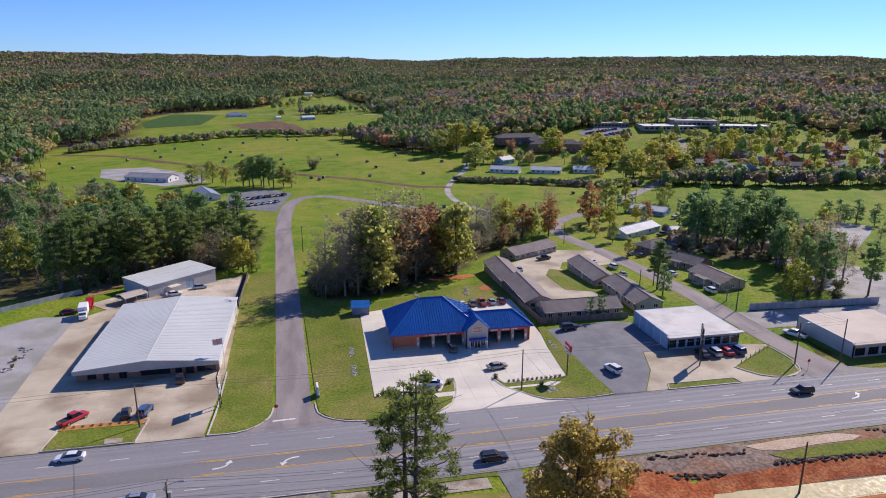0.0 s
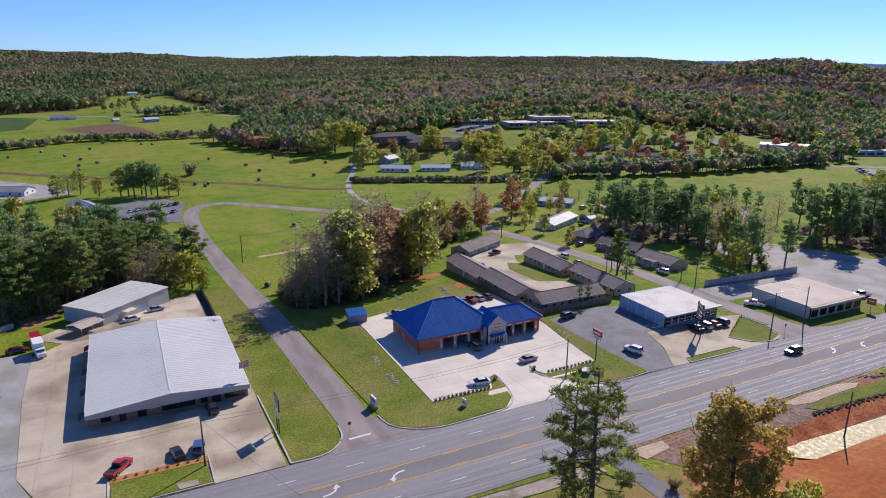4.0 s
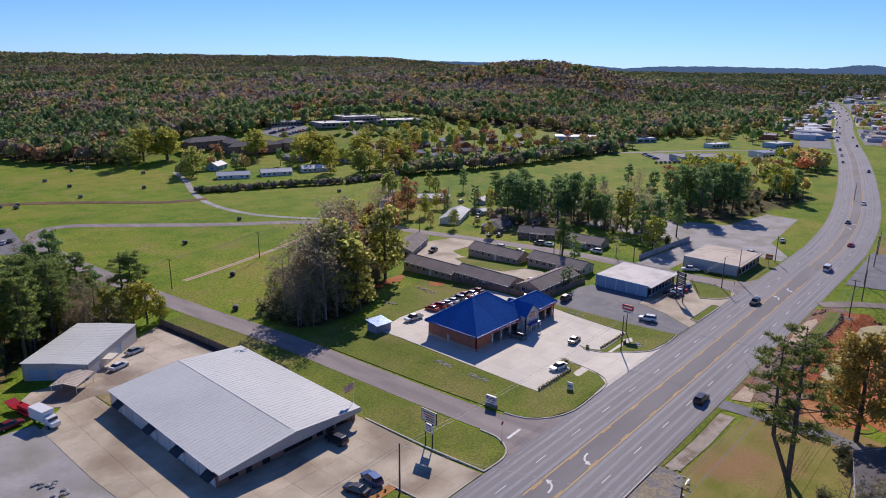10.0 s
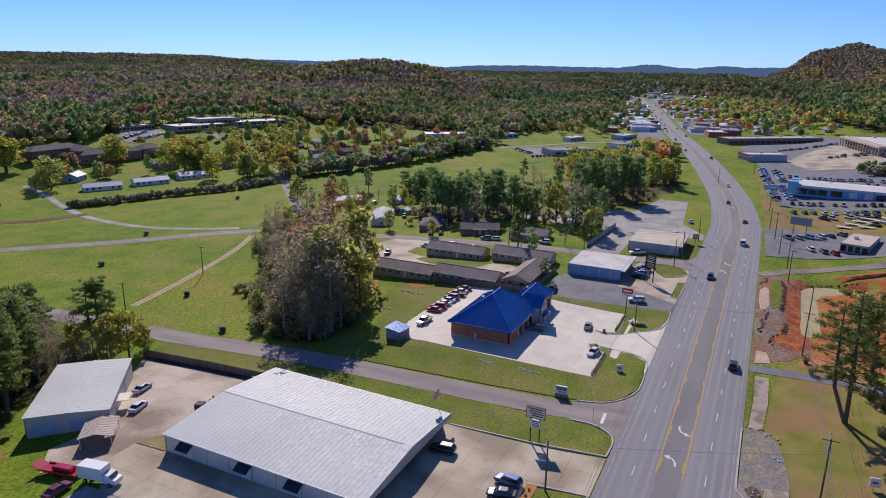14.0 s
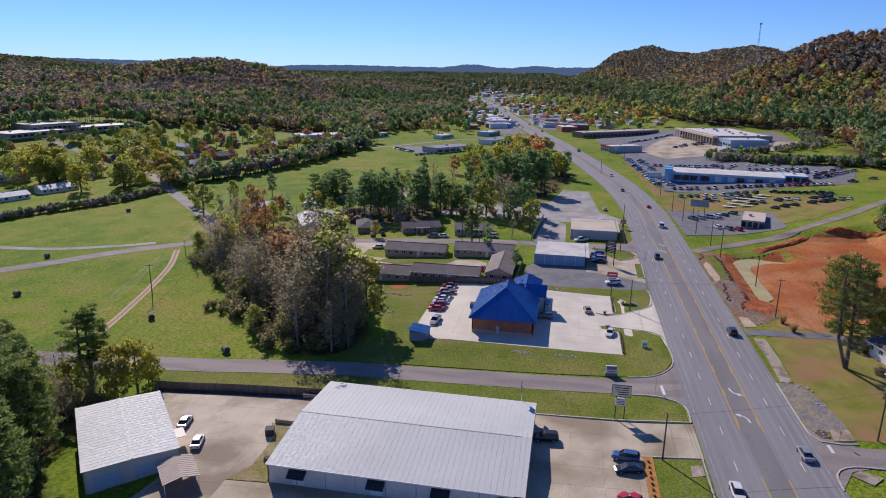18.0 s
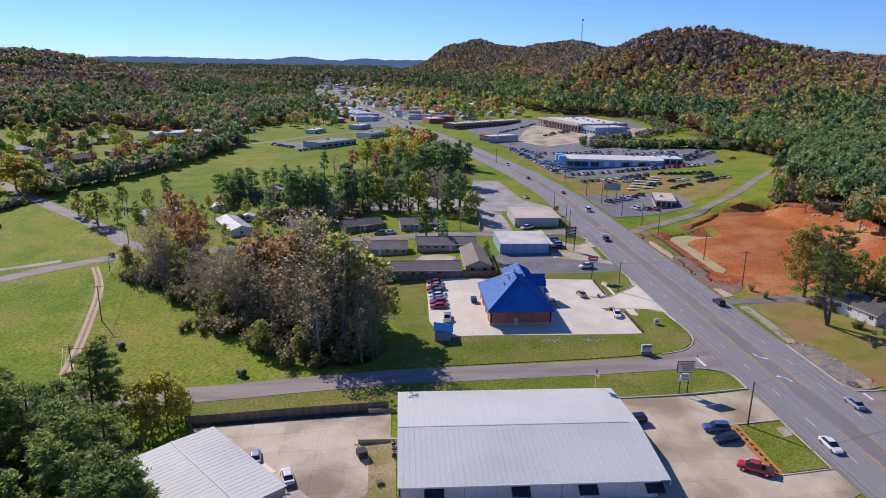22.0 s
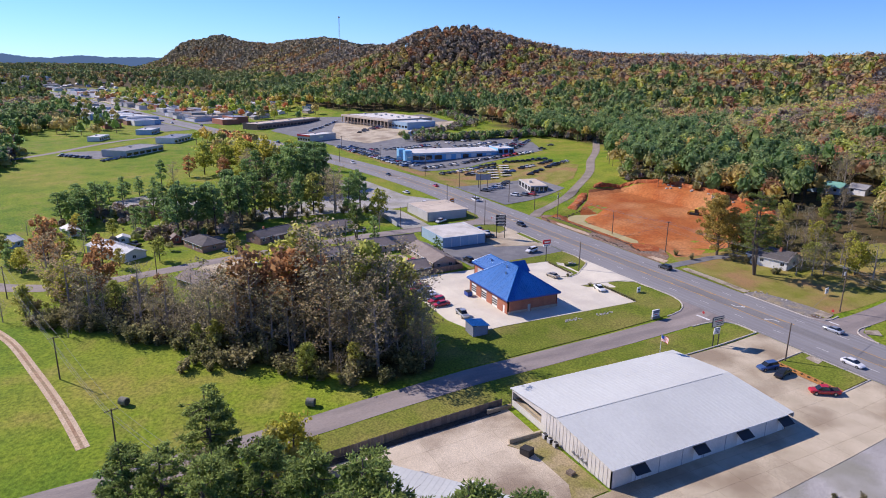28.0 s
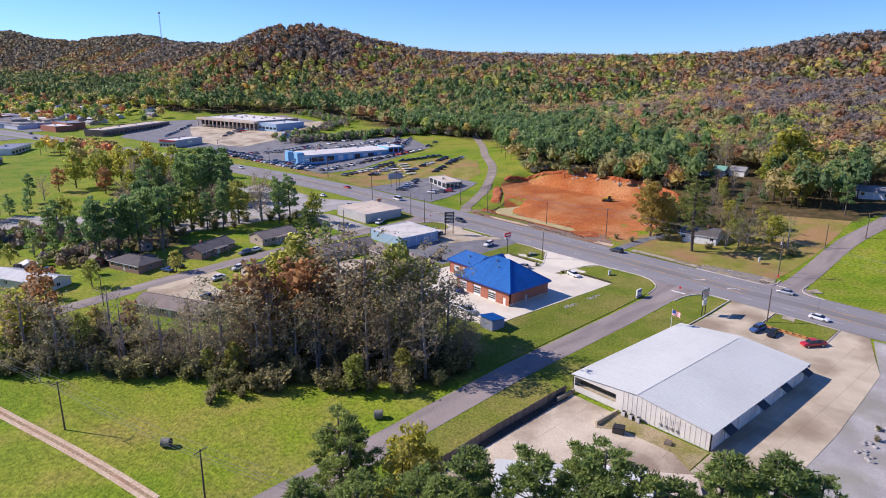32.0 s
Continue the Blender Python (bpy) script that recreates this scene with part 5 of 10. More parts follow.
def metal_barn(x0, x1, y0, y1, zg, eave, ridge, wall_mat, roof_mat, label, name="metal_building", ridge_along="y", panel=0.95, holes=(), over=0.25, turn=0.0, at=(0, 0)):
    """A metal building with a low gable roof in ribbed panels. Its front is at y0."""
    H = thing(name, label, "building", at[0], at[1], 0, turn)
    S = [((x0, y0), (x1, y0)), ((x1, y0), (x1, y1)), ((x1, y1), (x0, y1)), ((x0, y1), (x0, y0))]
    hs = dict(holes)
    for k, (p0, p1) in enumerate(S):
        wall(H, p0, p1, zg - .6, eave - .06, wall_mat, hs.get(k, ()), .2, top=(ridge - eave) * .96 if (k in (0, 2)) == (ridge_along == "y") else None)
    xm, ym_ = (x0 + x1) / 2, (y0 + y1) / 2
    o = over
    if ridge_along == "y":
        d = (ridge - eave) * o / (xm - x0)
        roof_face(H, [(x0 - o, y1 + o, eave - d), (x0 - o, y0 - o, eave - d), (xm, y0 - o, ridge), (xm, y1 + o, ridge)], panel, roof_mat)
        roof_face(H, [(x1 + o, y0 - o, eave - d), (x1 + o, y1 + o, eave - d), (xm, y1 + o, ridge), (xm, y0 - o, ridge)], panel, roof_mat)
        part("ridge_cap", ([(xm - .18, y0 - o, ridge + .03), (xm, y0 - o, ridge + .07), (xm + .18, y0 - o, ridge + .03), (xm - .18, y1 + o, ridge + .03), (xm, y1 + o, ridge + .07), (xm + .18, y1 + o, ridge + .03)], [(0, 1, 4, 3), (1, 2, 5, 4), (0, 2, 1), (3, 4, 5)]), roof_mat, H)
        for s in (x0 - o - .08, x1 + o - .04):
            part("gutter", bx(s, s + .14, y0 - o, y1 + o, eave - d - .16, eave - d), M_WHITE, H)
    else:
        d = (ridge - eave) * o / (ym_ - y0)
        roof_face(H, [(x0 - o, y0 - o, eave - d), (x1 + o, y0 - o, eave - d), (x1 + o, ym_, ridge), (x0 - o, ym_, ridge)], panel, roof_mat)
        roof_face(H, [(x1 + o, y1 + o, eave - d), (x0 - o, y1 + o, eave - d), (x0 - o, ym_, ridge), (x1 + o, ym_, ridge)], panel, roof_mat)
        part("ridge_cap", bx(x0 - o, x1 + o, ym_ - .2, ym_ + .2, ridge - .02, ridge + .08), roof_mat, H)
    return H


# the long metal building beside the lane
WG, WE, WR = -2.05, 1.6, 2.95
front_holes = [(2.2, 4.0, WG + .9, WG + 2.2), (5.4, 6.6, WG + .05, WG + 2.2), (8.6, 10.2, WG + .6, WG + 2.2), (13.0, 19.2, WG + .8, WG + 2.5), (20.2, 21.6, WG + .8, WG + 2.4), (22.4, 24.2, WG + .05, WG + 2.4), (24.8, 28.8, WG + .8, WG + 2.4)]
west_holes = [(4.3, 6.3, WG + .1, WG + 2.4), (17.6, 19.5, WG + .1, WG + 2.4), (28.0, 30.0, WG + .1, WG + 2.4), (38.5, 40.4, WG + .1, WG + 2.4)]
dock_holes = [(.4, 10.2, WG + 1.3, WE - .5)]
barn = metal_barn(-50.1, -20.6, 142.4, 182.5, WG, WE, WR, M_METALWALL, M_SILVER, "long cream metal building with a pale ribbed roof", holes={0: [], 1: [], 2: dock_holes, 3: west_holes}.items(), over=.25)
# front lean: the roof runs on over a shaded porch with a brick front under it
roof_face(barn, [(-50.35, 142.15, WE), (-50.35, 140.4, WE), (-35.35, 140.4, WR), (-35.35, 142.15, WR)], .95, M_SILVER)
roof_face(barn, [(-20.35, 140.4, WE), (-20.35, 142.15, WE), (-35.35, 142.15, WR), (-35.35, 140.4, WR)], .95, M_SILVER)
part("gable_fascia", ([(-50.35, 140.38, WE - .9), (-20.35, 140.38, WE - .9), (-20.35, 140.38, WE), (-35.35, 140.38, WR), (-50.35, 140.38, WE), (-50.35, 140.6, WE - .9), (-20.35, 140.6, WE - .9), (-20.35, 140.6, WE), (-35.35, 140.6, WR), (-50.35, 140.6, WE)],
     [(0, 1, 2, 3, 4), (9, 8, 7, 6, 5), (0, 5, 6, 1), (1, 6, 7, 2), (4, 9, 5, 0)]), M_GREYWALL, barn, "grey metal gable fascia")
wall(barn, (-50.1, 141.9), (-20.6, 141.9), WG - .5, WE - .75, M_BRICK_BR, front_holes, .25, "front_wall")
for h in front_holes:
    (window if h[2] > WG + .3 else door)(barn, (-50.1, 141.9), (-20.6, 141.9), *h, M_BLACKMETAL)
part("sign_panel", oblong((-50.1, 141.9), (-20.6, 141.9), 10.6, 12.7, -.06, -.01, WG + 1.9, WG + 2.6), M_WHITE, barn, "blank white sign panel")
for k, h in enumerate(west_holes):
    p0, p1 = (-50.1, 182.5), (-50.1, 142.4)
    door(barn, p0, p1, *h, M_WHITE)
    # a dark tilted awning over each side door
    a, b = along(p0, p1, h[0] - .5, -.02), along(p0, p1, h[1] + .5, -.02)
    V = [(a.x, a.y, WG + 3.1), (b.x, b.y, WG + 3.1), (b.x - 1.5, b.y, WG + 2.3), (a.x - 1.5, a.y, WG + 2.3)]
    part("awning", (V + [(v[0], v[1], v[2] - .06) for v in V], [(0, 1, 2, 3), (7, 6, 5, 4), (0, 4, 5, 1), (1, 5, 6, 2), (2, 6, 7, 3), (3, 7, 4, 0)]), M_BLACKMETAL, barn, "black canvas awning")
for k in range(1, 8):
    part("wall_seam", bx(-50.16, -50.1, 142.4 + 5.02 * k - .05, 142.4 + 5.02 * k + .05, WG, WE - .1), M_SEAMGREY, barn)
for k in range(1, 30):
    part("wall_rib", bx(-50.1 + k * .98 - .03, -50.1 + k * .98 + .03, 182.5, 182.55, WG + .2, WE + (14.75 - abs(k * .98 - 14.75)) * .085), M_METALWALL, barn) if k < 19 else None
part("loading_floor", bx(-30.9, -20.8, 176, 182.3, WG - .3, WG + 1.2), M_CONC_OLD, barn, "raised concrete loading dock")
part("dock_rail", join_data([rod((-30.6, 182.4, WG + 2.0), (-21, 182.4, WG + 2.0), .035)] + [rod((-30.6 + i * 1.6, 182.4, WG + 1.2), (-30.6 + i * 1.6, 182.4, WG + 2.0), .03) for i in range(7)]), M_STEEL, barn)
for cx, cy in ((-33.4, 183.4), (-35.0, 183.4), (-36.5, 183.3)):
    ac = thing("air_conditioner", "grey outdoor air conditioner on the ground by the metal wall", "air conditioner", cx, cy, land(cx, cy) + .08, 0, "outdoor air conditioners")
    part("casing", bx(-.45, .45, -.4, .4, 0, .95, bevel=.06), M_GREYWALL, ac)
    part("fan_grille", join_data([rod((0, 0, .95), (0, 0, 1.0), .36, 12)]), M_BLACKMETAL, ac)
    for s in (-.46, .44):
        part("louvre", bx(s, s + .02, -.34, .34, .15, .85), M_BLACKMETAL, ac)
for k in range(4):
    bx_ = -40.5 - k * 1.1
    mt = thing("electric_meter", "grey electric meter box with a conduit on the wall", "meter", bx_, 182.6, WG + .9, 0, "electric meters")
    part("box", bx(-.22, .22, 0, .18, 0, .6, bevel=.03), M_GREYWALL, mt)
    part("dial", rod((0, .18, .4), (0, .26, .4), .12, 10), M_STEEL, mt)
    part("conduit", rod((0, .08, .6), (0, .08, 2.2), .04), M_STEEL, mt)

# the smaller metal shed behind it (skewed to the lane)
sa = math.degrees(math.atan2(215.3 - 199.9, -30.6 + 48.0))
sl = math.hypot(17.4, 15.4)
shed2 = metal_barn(0, sl, 0, 14.6, -3.5, .85, 1.02, M_GREYWALL, M_SILVER, "smaller grey metal shed with a pale low-pitched roof", ridge_along="x", panel=.95, at=(-48.0, 199.9), turn=sa,
                   holes={0: [(12.5, 15.2, -3.4, -.7), (4.0, 5.0, -3.4, -1.3)], 1: [], 2: [], 3: [(1.2, 5.6, -3.4, -.5), (7.6, 12.4, -3.4, -.5)]}.items())
for s0, s1 in ((1.2, 5.6), (7.6, 12.4)):
    door(shed2, (0, 14.6), (0, 0), s0, s1, -3.4, -.5, M_BLUEWALL, name="roller_door", lines=4)
door(shed2, (0, 0), (sl, 0), 12.5, 15.2, -3.4, -.7, M_BLUEWALL, name="roller_door", lines=4)
door(shed2, (0, 0), (sl, 0), 4.0, 5.0, -3.4, -1.3, M_WHITE)
part("door_awning", bx(6.2, 9.6, -2.2, 0, -.9, -.8), M_CREAM, shed2, "tan awning over a side door")

# carport
cp = thing("carport", "open carport with a tan gabled metal roof", "carport", -52.0, 197.6, land(-52, 197.6), sa)
for px in (-3.3, 0, 3.3):
    for py in (-2.6, 2.6):
        part("post", rod((px, py, -.2), (px, py, 2.4), .06), M_WHITE, cp)
roof_face(cp, [(-3.6, -2.9, 2.35), (3.6, -2.9, 2.35), (3.6, 0, 3.0), (-3.6, 0, 3.0)], .6, M_TANROOF, rib=.04)
roof_face(cp, [(3.6, 2.9, 2.35), (-3.6, 2.9, 2.35), (-3.6, 0, 3.0), (3.6, 0, 3.0)], .6, M_TANROOF, rib=.04)

# the blue-roofed workshop
SG, SE = -1.12, 3.2
shop = thing("workshop", "red brick auto workshop with a steep bright blue metal roof", "workshop")
FH = [(a - 18.9, b - 18.9, SG + .05, SG + 3.1) for a, b in ((25.2, 28.2), (29.0, 32.0), (32.7, 35.7), (41.9, 44.5), (45.4, 48.0), (48.9, 51.5))]
wall(shop, (18.9, 143.6), (52.9, 143.6), SG - .5, SE, M_BRICK, FH, .3)
wall(shop, (52.9, 143.6), (52.9, 150.6), SG - .5, SE, M_BRICK, [], .3)
wall(shop, (52.9, 150.6), (40.0, 150.6), SG - .5, SE, M_BRICK, [(2, 4.6, SG + .05, SG + 3.1), (6, 8.6, SG + .05, SG + 3.1)], .3)
NH = [(40.0 - b, 40.0 - a, SG + .05, SG + 3.1) for a, b in ((24.3, 27.3), (30.2, 33.2), (36, 39))]
wall(shop, (40.0, 150.6), (40.0, 159.2), SG - .5, SE, M_BRICK, [], .3)
wall(shop, (40.0, 159.2), (18.9, 159.2), SG - .5, SE, M_BRICK, NH + [(18.5, 19.5, SG + .05, SG + 2.2)], .3)
wall(shop, (18.9, 159.2), (18.9, 143.6), SG - .5, SE, M_BRICK, [(6.2, 7.1, SG + .05, SG + 2.15)], .3)
door(shop, (18.9, 159.2), (18.9, 143.6), 6.2, 7.1, SG + .05, SG + 2.15, M_GREYWALL)
door(shop, (40.0, 159.2), (18.9, 159.2), 18.5, 19.5, SG + .05, SG + 2.2, M_WHITE)
for h in NH:
    d = door(shop, (40.0, 159.2), (18.9, 159.2), h[0], h[1], h[2], h[3], M_WHITE, .1, "sectional_door", 4)
    for r in range(1, 4):
        part("door_window", oblong((40.0, 159.2), (18.9, 159.2), h[0] + .15, h[1] - .15, .06, .1, SG + .15 + r * .62, SG + .5 + r * .62), M_GLASS, d)
for p0, p1, a, b in (((52.9, 150.6), (40.0, 150.6), 2, 4.6), ((52.9, 150.6), (40.0, 150.6), 6, 8.6)):
    door(shop, p0, p1, a, b, SG + .05, SG + 3.1, M_WHITE, .1, "sectional_door", 4)
part("workshop_floor", bx(19.3, 52.5, 144.0, 150.2, SG - .2, SG + .04), M_CONC_OLD, shop)
part("workshop_floor", bx(19.3, 39.6, 150.2, 158.8, SG - .2, SG + .04), M_CONC_OLD, shop)
part("inner_wall", bx(19.3, 52.5, 150.3, 150.55, SG, SE), M_GREYWALL, shop)
for px in (24.9, 28.6, 32.35, 36.0, 45.0, 48.45, 51.8):
    part("pier", bx(px - .35, px + .35, 143.35, 143.6, SG - .3, SE - .5), M_TANBRICK, shop, "tan brick pier")
    part("pier_sign", bx(px - .22, px + .22, 143.3, 143.34, SG + 1.2, SG + 2.0), M_WHITE, shop)
part("lower_course", oblong((18.9, 143.6), (25.0, 143.6), 0, 5.6, -.06, -.005, SG - .3, SG + .9), M_TANBRICK, shop, "tan brick base course")
part("lower_course", oblong((18.9, 159.2), (18.9, 143.6), 0, 6.0, -.06, -.005, SG - .3, SG + .9), M_TANBRICK, shop)
part("lower_course", oblong((18.9, 159.2), (18.9, 143.6), 7.3, 15.6, -.06, -.005, SG - .3, SG + .9), M_TANBRICK, shop)
part("red_band", oblong((18.9, 143.0), (36.3, 143.0), 5.4, 17.2, -.06, .02, SE - .86, SE - .36), M_RED, shop, "red sign band")
part("red_band", oblong((41.9, 143.0), (52.9, 143.0), 0.3, 10.8, -.06, .02, SE - .86, SE - .36), M_RED, shop, "red sign band")
for x_ in [26.6 + i * .42 for i in range(18)]:
    if int(x_ * 10) % 5:
        part("sign_letter", bx(x_, x_ + .26, 142.89, 142.94, SE - .78, SE - .46), M_WHITE, shop)
for x_ in [42.9 + i * .42 for i in range(16)]:
    if int(x_ * 10) % 5:
        part("sign_letter", bx(x_, x_ + .26, 142.89, 142.94, SE - .78, SE - .46), M_WHITE, shop)
for x_ in (19.0, 52.8):
    part("downspout", rod((x_, 143.5, SG - .1), (x_, 143.5, SE - .3), .07, 6), M_RED, shop, "red downspout")
# roof planes: main hip and the lower wing
x0, x1, y0, y1, ez, rz_ = 18.2, 40.6, 142.9, 159.9, SE, 9.1
ym0 = (y0 + y1) / 2
rx0, rx1 = x0 + 8.4, x1 - 8.2
roof_face(shop, [(x0, y0, ez), (x1, y0, ez), (rx1, ym0, rz_), (rx0, ym0, rz_)], .6, M_BLUEROOF, rib=.06)
roof_face(shop, [(x1, y1, ez), (x0, y1, ez), (rx0, ym0, rz_), (rx1, ym0, rz_)], .6, M_BLUEROOF, rib=.06)
roof_face(shop, [(x0, y1, ez), (x0, y0, ez), (rx0, ym0, rz_)], .6, M_BLUEROOF, rib=.06)
roof_face(shop, [(x1, y0, ez), (x1, y1, ez), (rx1, ym0, rz_)], .6, M_BLUEROOF, rib=.06)
wx1, wy0, wy1, wz = 53.5, 142.95, 151.2, 6.2
wym = (wy0 + wy1) / 2
roof_face(shop, [(x1 - .3, wy0, ez), (wx1, wy0, ez), (wx1 - 4.2, wym, wz), (x1 - 4.2, wym, wz)], .6, M_BLUEROOF, rib=.06)
roof_face(shop, [(wx1, wy1, ez), (x1 - .3, wy1, ez), (x1 - 4.2, wym, wz), (wx1 - 4.2, wym, wz)], .6, M_BLUEROOF, rib=.06)
roof_face(shop, [(wx1, wy0, ez), (wx1, wy1, ez), (wx1 - 4.2, wym, wz)], .6, M_BLUEROOF, rib=.06)
for a, b in (((x0, y0, ez), (rx0, ym0, rz_)), ((x0, y1, ez), (rx0, ym0, rz_)), ((x1, y0, ez), (rx1, ym0, rz_)), ((x1, y1, ez), (rx1, ym0, rz_)), ((rx0, ym0, rz_), (rx1, ym0, rz_)), ((x1 - 4.2, wym, wz), (wx1 - 4.2, wym, wz)), ((wx1, wy0, ez), (wx1 - 4.2, wym, wz)), ((wx1, wy1, ez), (wx1 - 4.2, wym, wz))):
    part("hip_cap", rod((a[0], a[1], a[2] + .05), (b[0], b[1], b[2] + .05), .12, 5), M_BLUEROOF, shop)
for (a, b) in (((x0, y0), (36.0, y0)), ((x0, y1), (x0, y0)), ((x1, y1), (x0, y1)), ((42.2, wy0), (wx1, wy0)), ((wx1, wy0), (wx1, wy1)), ((wx1, wy1), (x1, wy1)), ((x1, wy1), (x1, y1))):
    l = math.hypot(b[0] - a[0], b[1] - a[1])
    part("fascia", oblong(a, b, 0, l, -.08, .04, ez - .34, ez), M_BLUETRIM, shop, "blue metal fascia")
part("soffit", bx(x0 + .1, x1, y0 + .1, y0 + .75, ez - .36, ez - .3), M_GREYWALL, shop)
for vx, vy, vz in ((28, 154.5, 7.0), (30, 153, 8.2), (46, 148.6, 5.1)):
    part("roof_vent", join_data([rod((vx, vy, vz - .3), (vx, vy, vz + .5), .16, 8), rod((vx, vy, vz + .5), (vx, vy, vz + .62), .3, 8)]), M_STEEL, shop, "metal roof vent")
# entrance gable
gx0, gx1, gy, gz = 36.3, 41.9, 141.4, 4.0
wall(shop, (gx0, gy), (gx1, gy), SG - .3, gz, M_GREYWALL, [(.9, 4.7, SG + .05, SG + 2.4)], .25, "gable_wall", top=2.3)
wall(shop, (gx1, gy), (gx1, 143.6), SG - .3, gz, M_GREYWALL, [], .25, "gable_wall")
wall(shop, (gx0, 143.6), (gx0, gy), SG - .3, gz, M_GREYWALL, [], .25, "gable_wall")
gm = (gx0 + gx1) / 2
roof_face(shop, [(gx0 - .35, 149.0, gz - .25), (gx0 - .35, gy - .3, gz - .25), (gm, gy - .3, gz + 2.4), (gm, 149.0, gz + 2.4)], .6, M_BLUEROOF, rib=.05)
roof_face(shop, [(gx1 + .35, gy - .3, gz - .25), (gx1 + .35, 149.0, gz - .25), (gm, 149.0, gz + 2.4), (gm, gy - .3, gz + 2.4)], .6, M_BLUEROOF, rib=.05)
part("sign_board", bx(gm - 1.35, gm + 1.35, gy - .1, gy - .01, gz - .1, gz + .5), M_CREAM, shop, "cream sign with red lettering bars")
part("sign_board", bx(gm - 1.35, gm + 1.35, gy - .1, gy - .01, gz - .9, gz - .35), M_CREAM, shop)
for k in range(5):
    part("sign_letter", bx(gm - 1.1 + k * .46, gm - .8 + k * .46, gy - .14, gy - .1, gz + .02, gz + .38), M_RED, shop)
    part("sign_letter", bx(gm - 1.1 + k * .46, gm - .8 + k * .46, gy - .14, gy - .1, gz - .8, gz - .46), M_RED, shop)
window(shop, (gx0, gy), (gx1, gy), .9, 2.0, SG + .5, SG + 2.4, M_WHITE, 1)
window(shop, (gx0, gy), (gx1, gy), 3.6, 4.7, SG + .5, SG + 2.4, M_WHITE, 1)
window(shop, (gx0, gy), (gx1, gy), 2.05, 3.55, SG + .05, SG + 2.4, M_WHITE, 1, name="entrance_door")
part("canopy", bx(gx0 + .6, gx1 - .6, gy - 1.3, gy, SG + 2.5, SG + 2.75), M_BLUETRIM, shop, "blue entrance canopy")
for px in (gx0 + .7, gx1 - .7):
    part("canopy_post", rod((px, gy - 1.2, SG), (px, gy - 1.2, SG + 2.5), .08), M_WHITE, shop)

# bin store at the corner of the apron
bs = thing("bin_store", "small grey-blue bin shed with a blue metal roof", "shed", 13.3, 171.6, land(13.3, 171.6), -4)
wall(bs, (-2.3, -2.0), (2.3, -2.0), -.5, 2.5, M_SLATEBLUE, [], .15)
wall(bs, (2.3, -2.0), (2.3, 2.0), -.5, 2.5, M_BRICK_BR, [(.6, 3.4, 0, 2.2)], .15)
wall(bs, (2.3, 2.0), (-2.3, 2.0), -.5, 2.5, M_SLATEBLUE, [], .15)
wall(bs, (-2.3, 2.0), (-2.3, -2.0), -.5, 2.5, M_SLATEBLUE, [], .15)
roof_face(bs, [(-2.6, -2.4, 2.5), (2.6, -2.4, 2.5), (2.6, 2.4, 3.0), (-2.6, 2.4, 3.0)], .45, M_BLUEROOF, rib=.05)
part("gate", bx(2.32, 2.4, -1.3, 1.3, .1, 2.1), M_FENCE, bs)

# the white-roofed shop next door
nb = flat_block(91.8, 138.4, 0, 18.6, 17.4, 3.7, M_BLUEWALL, M_NBROOF, "low shop with white flat roof and pale blue block walls", parapet=.02, windows=8, sides=(0,), near=True, z=-.4, name="shop_building")
part("eave_board", bx(-9.9, 9.9, -9.9, -8.6, 3.45, 3.72), M_NBROOF, nb)
part("front_sign", bx(2.0, 7.5, -8.98, -8.75, 2.85, 3.4), M_CREAM, nb, "cream shop sign over the windows")
for k in range(1, 5):
    part("pilaster", bx(-9.36, -9.3, -8.7 + k * 3.48 - .1, -8.7 + k * 3.48 + .1, -.4, 3.6), M_WHITEWALL, nb)
rb = flat_block(132.2, 126, 0, 21.6, 18.2, 3.8, M_GREYWALL, M_TANROOF, "low grey building with a tan gravel roof and dark glass front", parapet=.02, windows=6, sides=(0, 1), near=True, z=-.2, name="shop_building")
part("eave_board", bx(-11.2, 11.2, -9.9, -8.9, 3.4, 3.82), M_TANROOF, rb)

# apartments round the court
APT = "long low tan apartment block with a brown shingle roof"
for ax, ay, tn, ln, wd in ((62.3, 196.5, 90, 22, 8.2), (62.6, 174.0, 90, 21.5, 8.2), (71.3, 157.2, 0, 21.5, 8), (90.0, 190.5, 90, 22, 8.0), (91.2, 165.5, 90, 21, 8.0), (80.5, 226.5, 27, 22, 8)):
    house(ax, ay, tn, ln, wd, 2.7, 1.7, M_TANBRICK, M_SHINGLE, APT, "apartment block", nwin=8, group="apartments round the court", name="apartment_block")

# houses up the street
house(136.5, 251.5, 28, 24, 9, 2.8, 1.5, M_WHITEWALL, M_SILVER2, "white cottage with a pale metal roof", nwin=5, name="cottage", ribs=1.2)
house(166, 293, -48, 18, 9, 2.8, 1.5, M_BLUEWALL, M_SILVER2, "pale blue cottage with a white metal roof", nwin=5, name="cottage", ribs=1.2)
house(153.5, 249, 0, 4, 4.5, 2.3, .9, M_WHITEWALL, M_SILVER2, "small white garden shed", "shed", nwin=1, name="garden_shed")
house(130, 222, 20, 15, 9, 2.7, 1.6, M_BRICK_BR, M_SHINGLE_D, "brown brick house with a dark hipped roof", nwin=5, hip=True, porch=True)
house(127.5, 198, -66, 16, 9, 2.7, 1.6, M_BRICK_BR, M_SHINGLE_D, "brown brick bungalow with a dark shingle roof", nwin=5, porch=True, chimney=True)
house(124.5, 174.5, -84, 15, 9, 2.7, 1.6, M_TANBRICK, M_SHINGLE, "tan brick bungalow with a brown shingle roof", nwin=5, porch=True)
